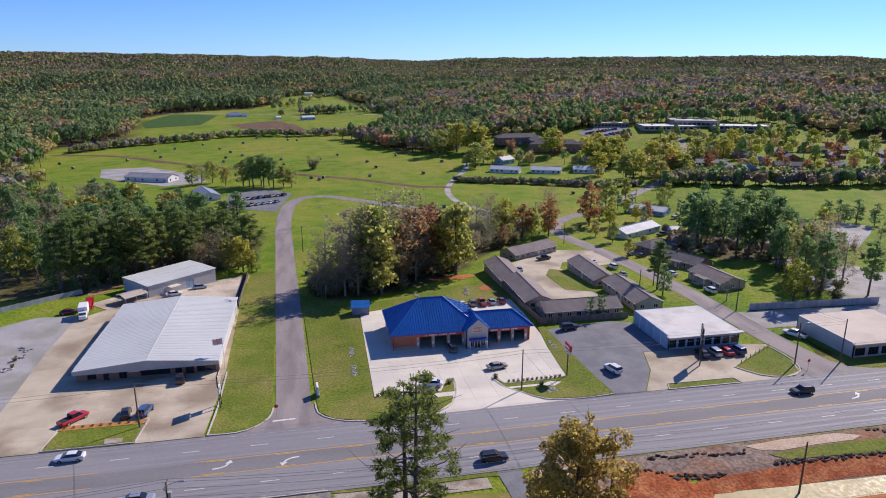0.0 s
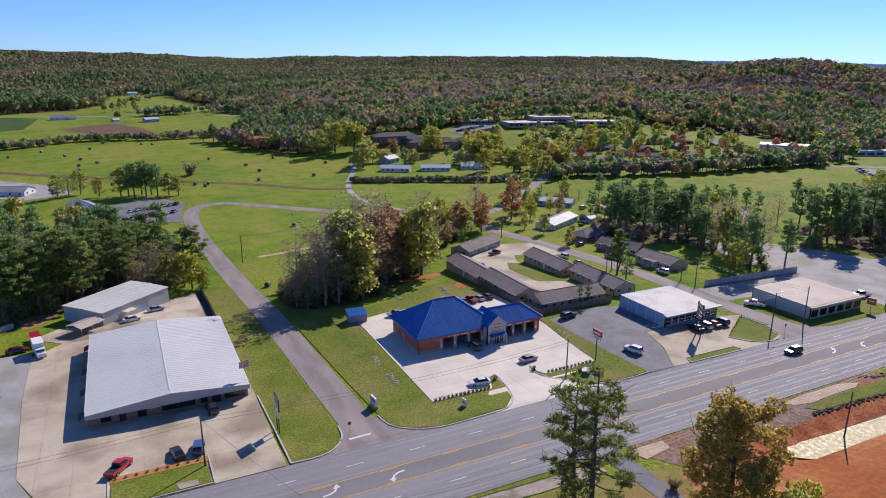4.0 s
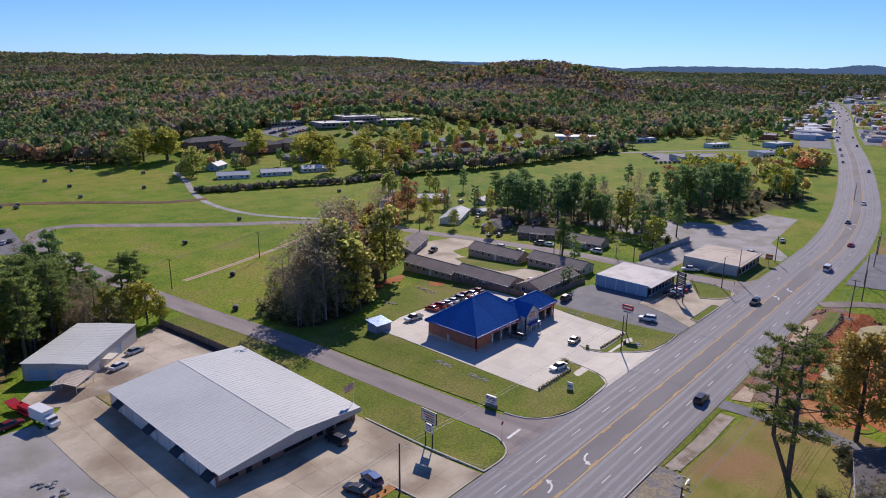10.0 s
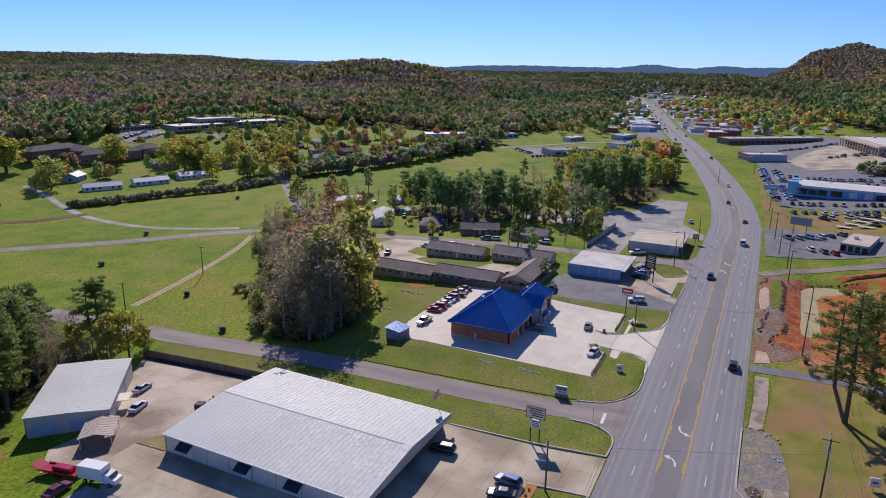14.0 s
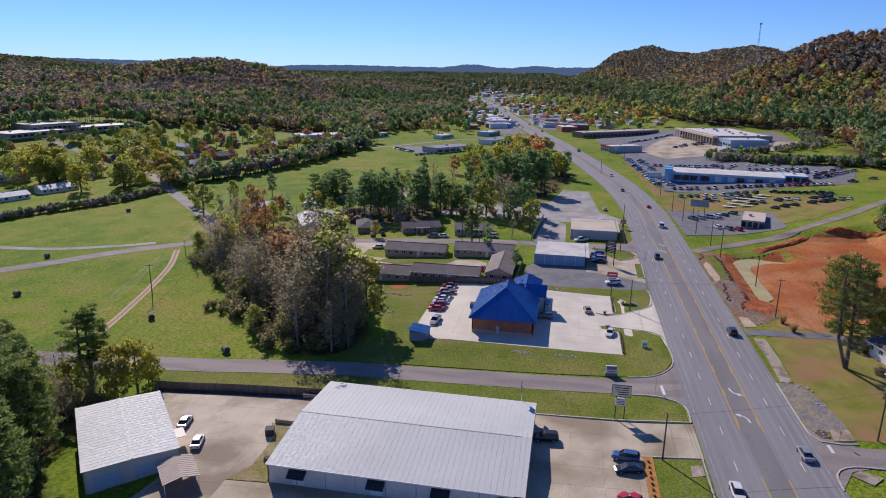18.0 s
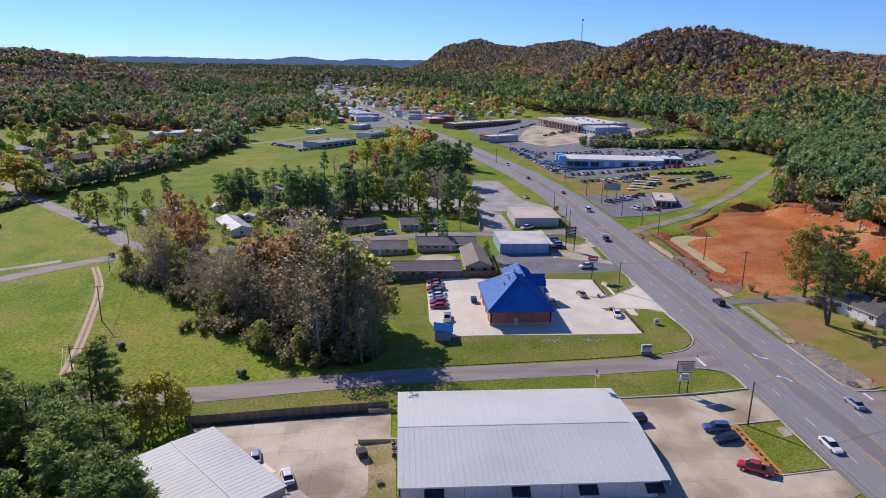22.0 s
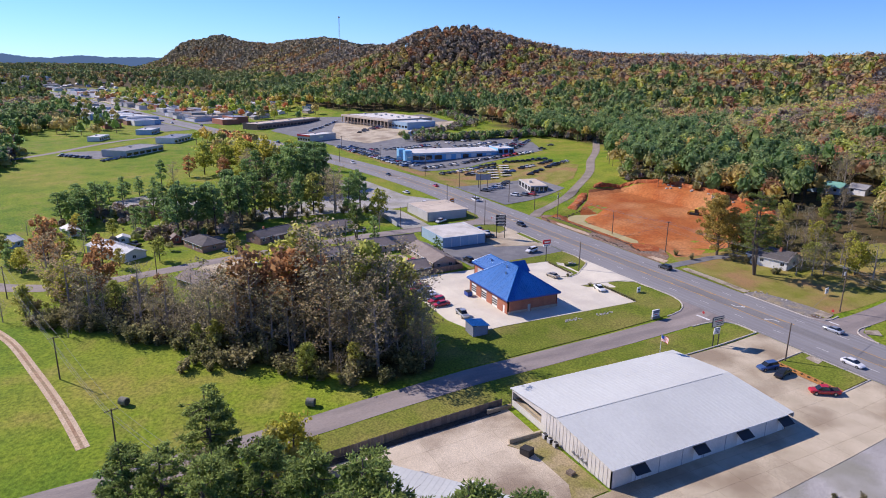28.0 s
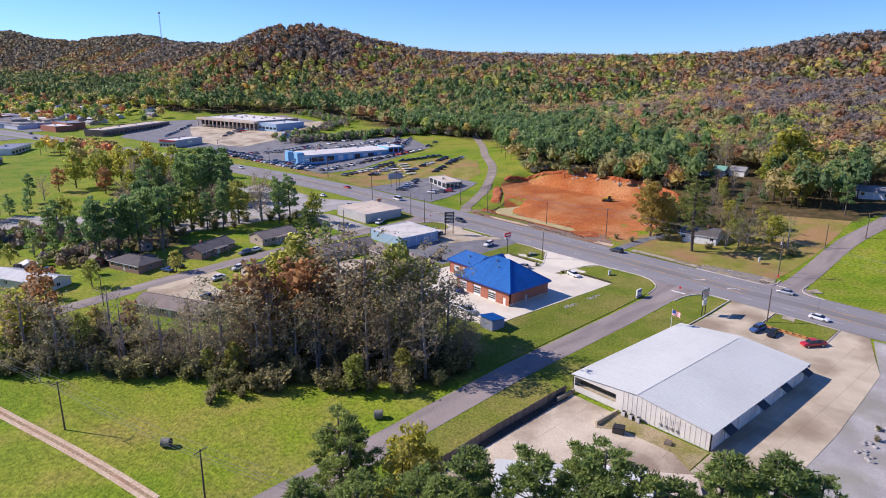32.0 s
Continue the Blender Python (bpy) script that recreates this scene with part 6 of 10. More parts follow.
house(143, 231, 10, 3.4, 3.4, 2.3, 1.2, M_BRICK, M_SHINGLE, "small red garden shed", "shed", nwin=1, name="garden_shed")
house(148, 213, 10, 3.4, 3.4, 2.3, 1.2, M_TANBRICK, M_SHINGLE, "small tan garden shed", "shed", nwin=1, name="garden_shed")
house(178, 268, 10, 9, 6, 2.4, 1.2, M_WHITEWALL, M_SILVER2, "small white outbuilding among trees", "shed", nwin=2, name="garden_shed")
house(17, 60, 12, 13, 9, 2.8, 2.2, M_WHITEWALL, M_SHINGLE_D, "small white house with a dark roof under trees", nwin=4, chimney=True, porch=True)
house(-14, -17, 20, 12, 8, 2.7, 1.7, M_WHITEWALL, M_SHINGLE_G, "white house with a grey roof among hillside trees", nwin=3, near=False)
house(55, -20, 10, 13, 8, 2.7, 1.6, M_BLUEWALL, M_GREENROOF, "pale house with a green metal roof on the wooded slope", nwin=3, near=False)
house(72, -16, -14, 10, 7, 2.7, 1.6, M_WHITEWALL, M_SHINGLE_G, "white house among hillside trees", nwin=3, near=False)
house(44, -24, 5, 7, 6, 2.5, 1.5, M_WHITEWALL, M_SHINGLE_G, "small white outbuilding on the wooded slope", nwin=2, near=False)
house(96, -76, 5, 12, 8, 2.7, 1.6, M_WHITEWALL, M_SHINGLE_G, "white house high on the wooded slope", nwin=3, near=False)

# meadow side: row of white sheds, barns
house(236.5, 454, 104, 18, 8, 2.8, 1.3, M_WHITEWALL, M_TANROOF, "white building with a pale tan roof behind the sheds", "shed", nwin=5, near=False, group="buildings behind the white sheds", name="long_shed")
house(216.5, 488, 104, 22, 9, 2.8, 1.6, M_TANBRICK, M_SHINGLE_G, "long low building with a grey roof behind the sheds", "house", nwin=6, near=False, group="buildings behind the white sheds")
for hx, hy, tn in ((138.5, 450.5, -29), (166, 441.5, -24), (195, 434.3, -24)):
    house(hx, hy, tn, 21, 9, 2.7, 1.9, M_WHITEWALL, M_SILVER2, "long white shed with a pale metal roof", "shed", nwin=6, near=False, group="row of long white sheds", name="long_shed", ribs=2.4)
house(0, 902, 20, 17, 9, 3.4, 2.0, M_BLUEWALL, M_SILVER2, "white barn in a far pasture", "barn", nwin=3, near=False, name="barn")
house(4, 1745, 5, 22, 11, 4.5, 2.5, M_WHITEWALL, M_SILVER2, "white barn on the rise of a far pasture", "barn", nwin=3, near=False, name="barn")
house(54, 1670, 12, 26, 12, 4, 3.5, M_BRICK_BR, M_SHINGLE_D, "large dark-roofed farmhouse on a far rise", nwin=4, near=False, hip=True)
house(-102, 984, 4, 22, 11, 3.2, 3.0, M_WHITEWALL, M_SLATEBLUE, "farmhouse with a slate-blue roof among far pastures", nwin=4, near=False, hip=True)
house(-88, 980, 4, 9, 7, 2.8, 1.8, M_WHITEWALL, M_SLATEBLUE, "small garage beside the far farmhouse", "garage", nwin=1, near=False, name="garage")
house(-39, 924, 30, 8, 5, 2.6, 1.2, M_WHITEWALL, M_SILVER2, "small white outbuilding in a far pasture", "shed", nwin=1, near=False, name="garden_shed")
house(-103, 463, -23, 32, 12, 3, 2.0, M_WHITEWALL, M_SHINGLE_G, "long low building with a grey roof at the field edge", "building", nwin=6, near=False, name="hall")
house(-58, 388, -70, 22, 11, 3, 2.0, M_WHITEWALL, M_SLATEBLUE, "white building with a slate-blue roof by the lot", "building", nwin=5, near=False, name="hall")
house(150, 492, 30, 13, 9, 3.6, 2.2, M_BLUEWALL, M_SILVER2, "pale blue two-storey house by the sheds", nwin=4, near=False)

# the large brown apartment house and the school
for ax, ay, tn, ln in ((182, 560, 0, 40), (207, 533, -10, 44), (240, 530, 0, 20), (196, 548, 80, 26)):
    house(ax, ay, tn, ln, 14, 6.0, 3.0, M_BRICK_BR, M_SHINGLE_D, "large two-storey brown brick apartment house", "apartment block", hip=True, nwin=9, near=False, group="brown apartment houses", name="apartment_house")
for sx, sy, tn, ln, wd, hh in ((338, 582, -12, 52, 30, 3.4), (372, 594, -16, 44, 30, 4.6), (404, 566, -22, 52, 26, 3.4), (292, 610, -8, 34, 14, 3.6)):
    flat_block(sx, sy, tn, ln, wd, hh, M_TANBRICK, M_WHITEROOF, "low spread-out school block with a pale flat roof", "school", windows=10, name="school_block", group="school blocks")
rnd = random.Random(5)
for k in range(15):
    hx, hy = 292 + (k % 5) * 34 + rnd.uniform(-6, 6), 398 + (k // 5) * 36 + rnd.uniform(-6, 6) - (k % 5) * 3
    house(hx, hy, rnd.choice((-24, 66)), rnd.uniform(15, 22), 10, 2.8, 2.2, rnd.choice((M_BRICK_BR, M_BRICK, M_TANBRICK)), (M_SLATEBLUE, M_SHINGLE_D, M_SHINGLE_G)[k % 3], "brick house with a dark grey-blue roof in a leafy close", nwin=4, near=False, hip=k % 2 == 0, group="houses of the leafy close")
metal_barn(-21, 21, -9, 9, 0, 5, 6.2, M_BLUEWALL, M_SILVER2, "long pale blue metal hall with a cream roof", name="metal_hall", ridge_along="x", panel=2.8, at=(470, 383), turn=-55).matrix_basis = pose(460, 377, land(460, 377), 0, 0, -55)
metal_barn(-15, 15, -8, 8, 0, 4.5, 5.5, M_GREYWALL, M_TANROOF, "grey metal hall with a tan roof", name="metal_hall", ridge_along="x", panel=2.8).matrix_basis = pose(443, 338, land(443, 338), 0, 0, -28)

# dealership, mall and strip along the highway
deal = flat_block(282.5, 45, -97, 62, 23, 4.5, M_BLUEDEAL, M_WHITEROOF, "long pale blue dealership hall with a white roof", windows=5, sides=(), parapet=.12, name="dealership")
part("roof_ridge", ([(-31.2, -11.8, 4.55), (31.2, -11.8, 4.55), (31.2, 0, 5.35), (-31.2, 0, 5.35), (31.2, 11.8, 4.55), (-31.2, 11.8, 4.55)], [(0, 1, 2, 3), (3, 2, 4, 5), (0, 3, 5), (1, 4, 2)]), M_WHITEROOF, deal, "low white metal gable roof")
part("entrance_portal", bx(-34.5, -30, -12.6, -7, -1, 6.4), M_BLUEDEAL, deal, "tall blue entrance portal")
part("entrance_portal", bx(-34.5, -30, 3, 8.6, -1, 5.6), M_BLUEDEAL, deal)
for a, b in ((-29, -25), (-24.5, -20.5), (-20, -16), (-14, -9), (6, 10), (16, 20)):
    part("glazing", bx(a, b, -11.62, -11.5, .1, 3.0), M_GLASS, deal)
for a in (-6, 1, 12, 23):
    part("roller_door", bx(a, a + 3.6, -11.6, -11.5, 0, 3.2), M_WHITE, deal)
part("white_band", bx(-30, 31, -11.7, -11.52, 3.5, 4.3), M_WHITEWALL, deal, "white fascia band")
flat_block(274, 8.5, -97, 12, 16, 3.7, M_BLUEDEAL, M_WHITEROOF, "lower blue dealership service wing", windows=3, sides=(0,), parapet=.15, name="dealership_wing", glass_h=(.3, 3.0))
mall = flat_block(510.5, .5, 193, 84, 48, 6.5, M_TANBRICK, M_WHITEROOF, "large shopping centre with a white roof and arcade", windows=14, sides=(0,), parapet=.5, name="shopping_centre", glass_h=(.3, 4.0))
for k in range(15):
    part("arcade_pier", bx(-42 + k * 6 - .5, -42 + k * 6 + .5, -28.5, -27.6, -1, 5), M_TANBRICK, mall)
part("arcade_roof", bx(-43, 43, -28.8, -24.2, 5, 6.6), M_TANROOF, mall, "tan arcade canopy")
for k in range(9):
    part("roof_unit", bx(-36 + k * 9, -33.6 + k * 9, -6 + (k * 7) % 19, -3.8 + (k * 7) % 19, 6.5, 7.7, bevel=.08), M_GREYWALL, mall)
flat_block(455.5, -4, 193, 25, 32, 5.6, M_BLUEWALL, M_SILVER2, "pale blue wing of the shopping centre", windows=5, parapet=.3, name="shop_building")
flat_block(405, 18, 150, 16, 7, 3.4, M_BLUEWALL, M_SILVER2, "small pale blue shed beside the shopping centre lot", windows=2, parapet=.1, name="shop_building")
flat_block(572, 92, -52, 100, 18, 5, M_BRICK_BR, M_TANROOF, "long dark brick strip of shops with a tan roof", windows=18, sides=(0, 2), parapet=.3, name="shop_row", fascia=M_TANROOF)
red = flat_block(430, 96, -62, 30, 15, 5, M_GREYWALL, M_WHITEROOF, "grey parts shop with a red fascia", windows=5, sides=(2, 3), parapet=.4, name="shop_building", fascia=M_RED)
hut = flat_block(160.5, 57.5, -16, 21, 9, 3.0, M_GREYWALL, M_TANROOF, "weathered low repair hut with a rusty flat roof", windows=4, sides=(2, 3), parapet=.05, name="repair_hut", glass_h=(.1, 2.4))
flat_block(405, 238, -40, 40, 20, 4.2, M_GREYWALL, M_SHINGLE_G, "low grey building beside the green field", windows=6, parapet=.2, name="shop_building")
flat_block(470, 205, -30, 34, 16, 4.2, M_WHITEWALL, M_SLATEBLUE, "low white building with a blue-grey roof", windows=6, parapet=.2, name="shop_building")
flat_block(545, 222, -20, 24, 14, 4.2, M_BLUEWALL, M_SILVER2, "low pale blue building beside the highway", windows=6, parapet=.2, name="shop_building")
flat_block(506, 262, -20, 22, 10, 3.6, M_WHITEWALL, M_SILVER2, "long white mobile building on the grass", windows=5, parapet=.1, name="shop_building")
flat_block(712, 240, 13, 56, 22, 6, M_BLUEWALL, M_SILVER2, "pale blue hall beside the highway", windows=8, parapet=.3, name="shop_building")
flat_block(650, 226, 14, 40, 20, 5, M_WHITEWALL, M_SLATEBLUE, "shop with a dark blue-grey roof by the highway", windows=6, parapet=.3, name="shop_building")
for k in range(62):
    s = 610 + k * 14.5
    side = 1 if k % 2 else -1
    hx, hy = s + rnd.uniform(-8, 8), ym(s) + side * rnd.uniform(26, 70)
    if inside([(600, 60), (760, 75), (1520, 260), (1520, 480), (760, 320), (600, 300)], hx, hy):
        flat_block(hx, hy, rnd.uniform(5, 25), rnd.uniform(18, 36), rnd.uniform(12, 20), rnd.uniform(4, 7), rnd.choice((M_WHITEWALL, M_TANBRICK, M_BRICK, M_GREYWALL, M_BLUEWALL)), rnd.choice((M_WHITEROOF, M_SILVER2, M_TANROOF, M_SLATEBLUE, M_SHINGLE_G)),
                   "small shop building along the far highway", windows=4, parapet=.3, name="shop_building", group="shops along the far highway")
for k in range(24):
    hx = rnd.uniform(640, 1250)
    hy = ym(hx) - rnd.uniform(80, 190)
    house(hx, hy, rnd.uniform(0, 90), rnd.uniform(11, 16), 8, 2.7, 1.8, rnd.choice((M_WHITEWALL, M_TANBRICK, M_BRICK)), rnd.choice((M_SHINGLE_G, M_SHINGLE_D, M_SLATEBLUE, M_SILVER2)), "small house in the far part of town", nwin=3, near=False, group="houses of the far town")

flat_block(496, 330, -26, 30, 10, 4.0, M_BLUEWALL, M_WHITEROOF, "low pale hall beside the back road", windows=4, parapet=.2, name="shop_building")
flat_block(824, 300, 14, 46, 14, 4.0, M_WHITEWALL, M_WHITEROOF, "long white building behind the far shops", windows=6, parapet=.2, name="shop_building")

# ---- vehicles ----
def loft(stations, ring):
    """Verts and faces through rings of points."""
    V, Fc = [], []
    n = len(ring(stations[0]))
    for s in stations:
        V += ring(s)
    for i in range(len(stations) - 1):
        for k in range(n):
            Fc.append((i * n + k, i * n + (k + 1) % n, (i + 1) * n + (k + 1) % n, (i + 1) * n + k))
    Fc += [tuple(range(n - 1, -1, -1)), tuple((len(stations) - 1) * n + k for k in range(n))]
    return V, Fc


def body_ring(s):
    x, w, a, b = s
    h = b - a
    return [(x, -w * .9, a), (x, w * .9, a), (x, w, a + h * .3), (x, w, a + h * .72), (x, w * .9, b), (x, -w * .9, b), (x, -w, a + h * .72), (x, -w, a + h * .3)]


def cab_ring(s):
    x, w, a, b, wt = s
    return [(x, -w, a), (x, w, a), (x, wt, b), (x, -wt, b)]


KINDS = {
    "sedan": dict(body=[(-2.4, .72, .45, .82), (-2.28, .86, .3, .97), (-1.5, .91, .24, 1.0), (0, .92, .24, .97), (1.2, .9, .24, .93), (2.1, .85, .27, .8), (2.42, .7, .42, .66)],
                  cab=[(-1.85, .78, .95, 1.0, .72), (-1.1, .82, .95, 1.4, .62), (.3, .82, .95, 1.43, .62), (1.25, .78, .92, .96, .72)], roof=(-1.15, .38, .6, 1.4), wheels=(-1.45, 1.45, .33)),
    "suv": dict(body=[(-2.35, .8, .5, 1.1), (-2.25, .92, .35, 1.15), (-1.2, .95, .3, 1.14), (0, .95, .3, 1.12), (1.2, .94, .3, 1.08), (2.1, .9, .32, 1.0), (2.4, .76, .45, .85)],
                cab=[(-2.2, .84, 1.08, 1.4, .78), (-1.9, .86, 1.08, 1.68, .7), (.3, .86, 1.08, 1.72, .7), (1.15, .82, 1.05, 1.12, .76)], roof=(-1.95, .38, .68, 1.69), wheels=(-1.42, 1.45, .38)),
    "pickup": dict(body=[(-2.9, .88, .5, 1.08), (-2.8, .95, .4, 1.1), (-1.5, .98, .36, 1.1), (0, .98, .36, 1.1), (1.4, .97, .36, 1.1), (2.5, .94, .38, 1.04), (2.85, .8, .5, .9)],
                   cab=[(-.75, .84, 1.08, 1.5, .76), (-.6, .88, 1.08, 1.76, .72), (.75, .88, 1.08, 1.8, .72), (1.6, .84, 1.08, 1.14, .78)], roof=(-.65, .85, .7, 1.77), wheels=(-1.75, 1.8, .4), bed=(-2.72, -.85)),
    "van": dict(body=[(-2.6, .9, .4, 1.2), (-2.5, .98, .3, 1.25), (0, 1.0, .3, 1.25), (1.7, .98, .3, 1.2), (2.4, .92, .34, 1.0), (2.6, .8, .45, .9)],
                cab=[(-2.5, .96, 1.2, 2.1, .84), (-2.3, .97, 1.2, 2.2, .82), (1.1, .96, 1.2, 2.2, .82), (1.95, .88, 1.12, 1.2, .8)], roof=(-2.4, 1.12, .84, 2.17), wheels=(-1.6, 1.6, .36)),
}
PAINTS = {n: plain(n + "_car_paint", c, .28, m, .5, .6) for n, c, m in (("white", (.78, .78, .77), 0), ("silver", (.48, .5, .52), .5), ("black", (.02, .02, .023), 0), ("red", (.50, .02, .025), 0), ("blue", (.06, .12, .28), .2), ("grey", (.16, .17, .18), .3), ("tan", (.42, .37, .29), .3), ("maroon", (.2, .02, .03), .1))}
M_LAMP = plain("headlamp_glass", (.8, .8, .8), .1)
M_TAIL = plain("tail_lamp_red", (.4, .01, .01), .2)
CAR_MESH = {}


def wheel_mesh(r):
    return join_data([rod((0, -.12, 0), (0, .12, 0), r, 14)])


for kd, K in KINDS.items():
    m = {}
    m["body"] = mesh_of("body", *loft(K["body"], body_ring))
    m["cabin_glass"] = mesh_of("cabin_glass", *loft(K["cab"], cab_ring))
    a, b, w, z = K["roof"]
    m["roof"] = mesh_of("roof", *loft([(a, w * .9, z - .02, z + .04), (a + .15, w, z, z + .08), (b - .15, w, z, z + .08), (b, w * .9, z - .02, z + .05)], body_ring))
    m["far_body"] = mesh_of("body", *join_data([loft(K["body"], body_ring), loft([(a, w * .9, z - .02, z + .04), (a + .15, w, z, z + .08), (b - .15, w, z, z + .08), (b, w * .9, z - .02, z + .05)], body_ring)]))
    m["tyre"] = mesh_of("wheel", *wheel_mesh(K["wheels"][2]))
    m["rim"] = mesh_of("rim", *rod((0, -.135, 0), (0, .135, 0), K["wheels"][2] * .6, 10))
    m["wheels"] = mesh_of("wheels", *join_data([rod((wx, yy - .12, K["wheels"][2]), (wx, yy + .12, K["wheels"][2]), K["wheels"][2], 10) for wx in K["wheels"][:2] for yy in (.08 - K["body"][2][1], K["body"][2][1] - .08)]))
    f, r = K["body"][-1], K["body"][0]
    m["lamp"] = mesh_of("headlight", *join_data([oblong((0, 0), (1, 0), f[0] - .16, f[0] - .02, -.16, .16, f[3] - .2, f[3] - .04)]))
    m["tail"] = mesh_of("tail_light", *join_data([oblong((0, 0), (1, 0), r[0] - .01, r[0] + .12, -.14, .14, r[3] - .25, r[3] - .04)]))
    if "bed" in K:
        m["bed"] = mesh_of("load_bed", *oblong((0, 0), (1, 0), K["bed"][0], K["bed"][1], -.8, .8, 1.06, 1.115))
    for n, mt in (("cabin_glass", M_GLASS), ("tyre", M_BLACK), ("wheels", M_BLACK), ("rim", M_STEEL), ("lamp", M_LAMP), ("tail", M_TAIL), ("bed", M_BLACK)):
        if n in m:
            m[n].materials.append(mt)
    for n in ("body", "roof", "far_body"):
        m[n].materials.append(PAINTS["white"])
    CAR_MESH[kd] = m


def car(kd, paint, x, y, turn, near=True, label="", group="", z=None):
    """A parked vehicle: body, windows, roof, wheels with rims, lamps."""
    K, m = KINDS[kd], CAR_MESH[kd]
    zz = land(x, y) + .1 if z is None else z
    words = {"sedan": "saloon car", "suv": "sport utility car", "pickup": "pickup truck", "van": "panel van"}[kd]
    C = thing("pickup_truck" if kd == "pickup" else "van" if kd == "van" else "car", label or paint + " " + words + " standing on the paving", "truck" if kd == "pickup" else "van" if kd == "van" else "car", x, y, zz, turn, group)
    c, s = math.cos(radians(turn)) * 1.4, math.sin(radians(turn)) * 1.4
    tilt = math.atan2(land(x + c, y + s) - land(x - c, y - s), 2.8)
    if z is None:
        C.matrix_basis = pose(x, y, zz, 0, 0, turn) @ pose(0, 0, 0, 0, -math.degrees(tilt), 0)
    for n in ("body", "roof") if near else ("far_body",):
        o = part(n.replace("far_", ""), m[n], None, C)
        o.material_slots[0].link = "OBJECT"
        o.material_slots[0].material = PAINTS[paint]
    part("cabin_glass", m["cabin_glass"], None, C)
    if "bed" in m:
        part("load_bed", m["bed"], None, C)
    if not near:
        part("wheel_set", m["wheels"], None, C)["kind"] = "stuff"
    if near:
        for wx in K["wheels"][:2]:
            for s in (-1, 1):
                w = part("wheel", m["tyre"], None, C)
                w.location = (wx, s * (K["body"][2][1] - .08), K["wheels"][2])
                part("rim", m["rim"], None, w)
        for s in (-1, 1):
            part("headlight", m["lamp"], None, C).location = (0, s * .55, 0)
            part("tail_light", m["tail"], None, C).location = (0, s * .6, 0)
    return C


# big lot
car("pickup", "red", -45.0, 123.6, 55, label="bright red pickup parked by the mulch bed")
car("sedan", "black", -35.8, 124.0, 100)
car("suv", "blue", -32.3, 124.2, 80, label="blue and white car parked by the mulch bed")
car("suv", "black", -28.2, 138.2, 95, label="black four-wheel-drive car parked at the porch")
car("sedan", "silver", -34.6, 207.3, 12)
car("sedan", "white", -41.0, 200.8, 18)
car("sedan", "maroon", -66.4, 188.6, 8)
# workshop
car("pickup", "silver", 24.3, 169.8, 175, label="silver pickup parked behind the workshop")
car("sedan", "tan", 40.6, 129.6, 8)
car("sedan", "white", 24.6, 124.2, 168, label="white saloon parked by the shrub row")
car("suv", "grey", 32.7, 141.2, 95, label="dark car standing before a workshop bay")
for k, (kd, pt) in enumerate((("sedan", "red"), ("suv", "red"), ("sedan", "silver"), ("sedan", "white"), ("suv", "grey"), ("pickup", "red"), ("sedan", "silver"), ("sedan", "maroon"))):
    car(kd, pt, 33.5 + k * 2.9, 171.5, 86 + (k * 7) % 9, group="cars in the row behind the workshop")
# neighbours
car("suv", "white", 64.6, 121.5, 105, label="white sport utility car on the asphalt lot")
car("suv", "black", 64.5, 146.6, 5)
for k, (kd, pt) in enumerate((("sedan", "black"), ("suv", "silver"), ("sedan", "red"), ("suv", "blue"))):
    car(kd, pt, 88.6 + k * 3.0, 125.2, 86 + k * 3, group="cars before the white-roofed shop")
car("pickup", "white", 117.6, 131.0, 120)
car("pickup", "white", 152.5, 122.5, 165)
car("sedan", "white", 181, 119.5, 10)
car("pickup", "black", 83, 216.5, 20)
car("sedan", "red", 71.5, 163.6, 0)
for cx, cy, tn, kd, pt in ((97.5, 207.5, 100, "sedan", "white"), (101.5, 199, 95, "suv", "white"), (100.3, 189, 80, "sedan", "silver"), (117.5, 216, 20, "sedan", "blue"), (119, 212, 20, "sedan", "black"), (115.5, 190, 100, "suv", "grey"), (116, 186, 95, "sedan", "white"), (145.8, 245, 30, "pickup", "black"), (117, 166, 90, "suv", "white"), (171, 277, 10, "suv", "silver"), (69.5, 203, 80, "sedan", "silver")):
    car(kd, pt, cx, cy, tn)
# on the highway
car("sedan", "white", -40.5, 107.9, 180, z=.08, label="white saloon driving on the highway")
car("sedan", "silver", -26.5, 93.8, 0, z=.08, label="silver saloon driving on the highway")
car("suv", "black", 29.8, 93.8, 0, z=.08, label="black sport utility car driving on the highway")
car("suv", "black", 98, 104.4, 180, z=.08, label="black sport utility car driving on the highway")
car("van", "white", 150, 97, 0, z=.08, label="white van driving on the highway")
car("sedan", "red", 192, 98, 0, z=.1, label="red saloon driving on the highway")
car("sedan", "black", 236, 107.5, 182, z=.1, label="black saloon driving on the highway")
car("suv", "white", 290, 111, 184, z=.1, label="white car driving on the highway")
rnd = random.Random(11)
CK = lambda: (rnd.choice(("sedan", "sedan", "suv", "suv", "pickup")), rnd.choice(("white", "silver", "black", "grey", "red", "blue", "white", "tan", "black", "white", "grey")))
for k in range(16):
    car(*CK(), -40 + (k % 8) * 3.2 + (k // 8) * 3, 352 + (k // 8) * 22 + (k % 8) * 1.6, 60 + rnd.uniform(-6, 6), False, group="cars on the field-side lot")


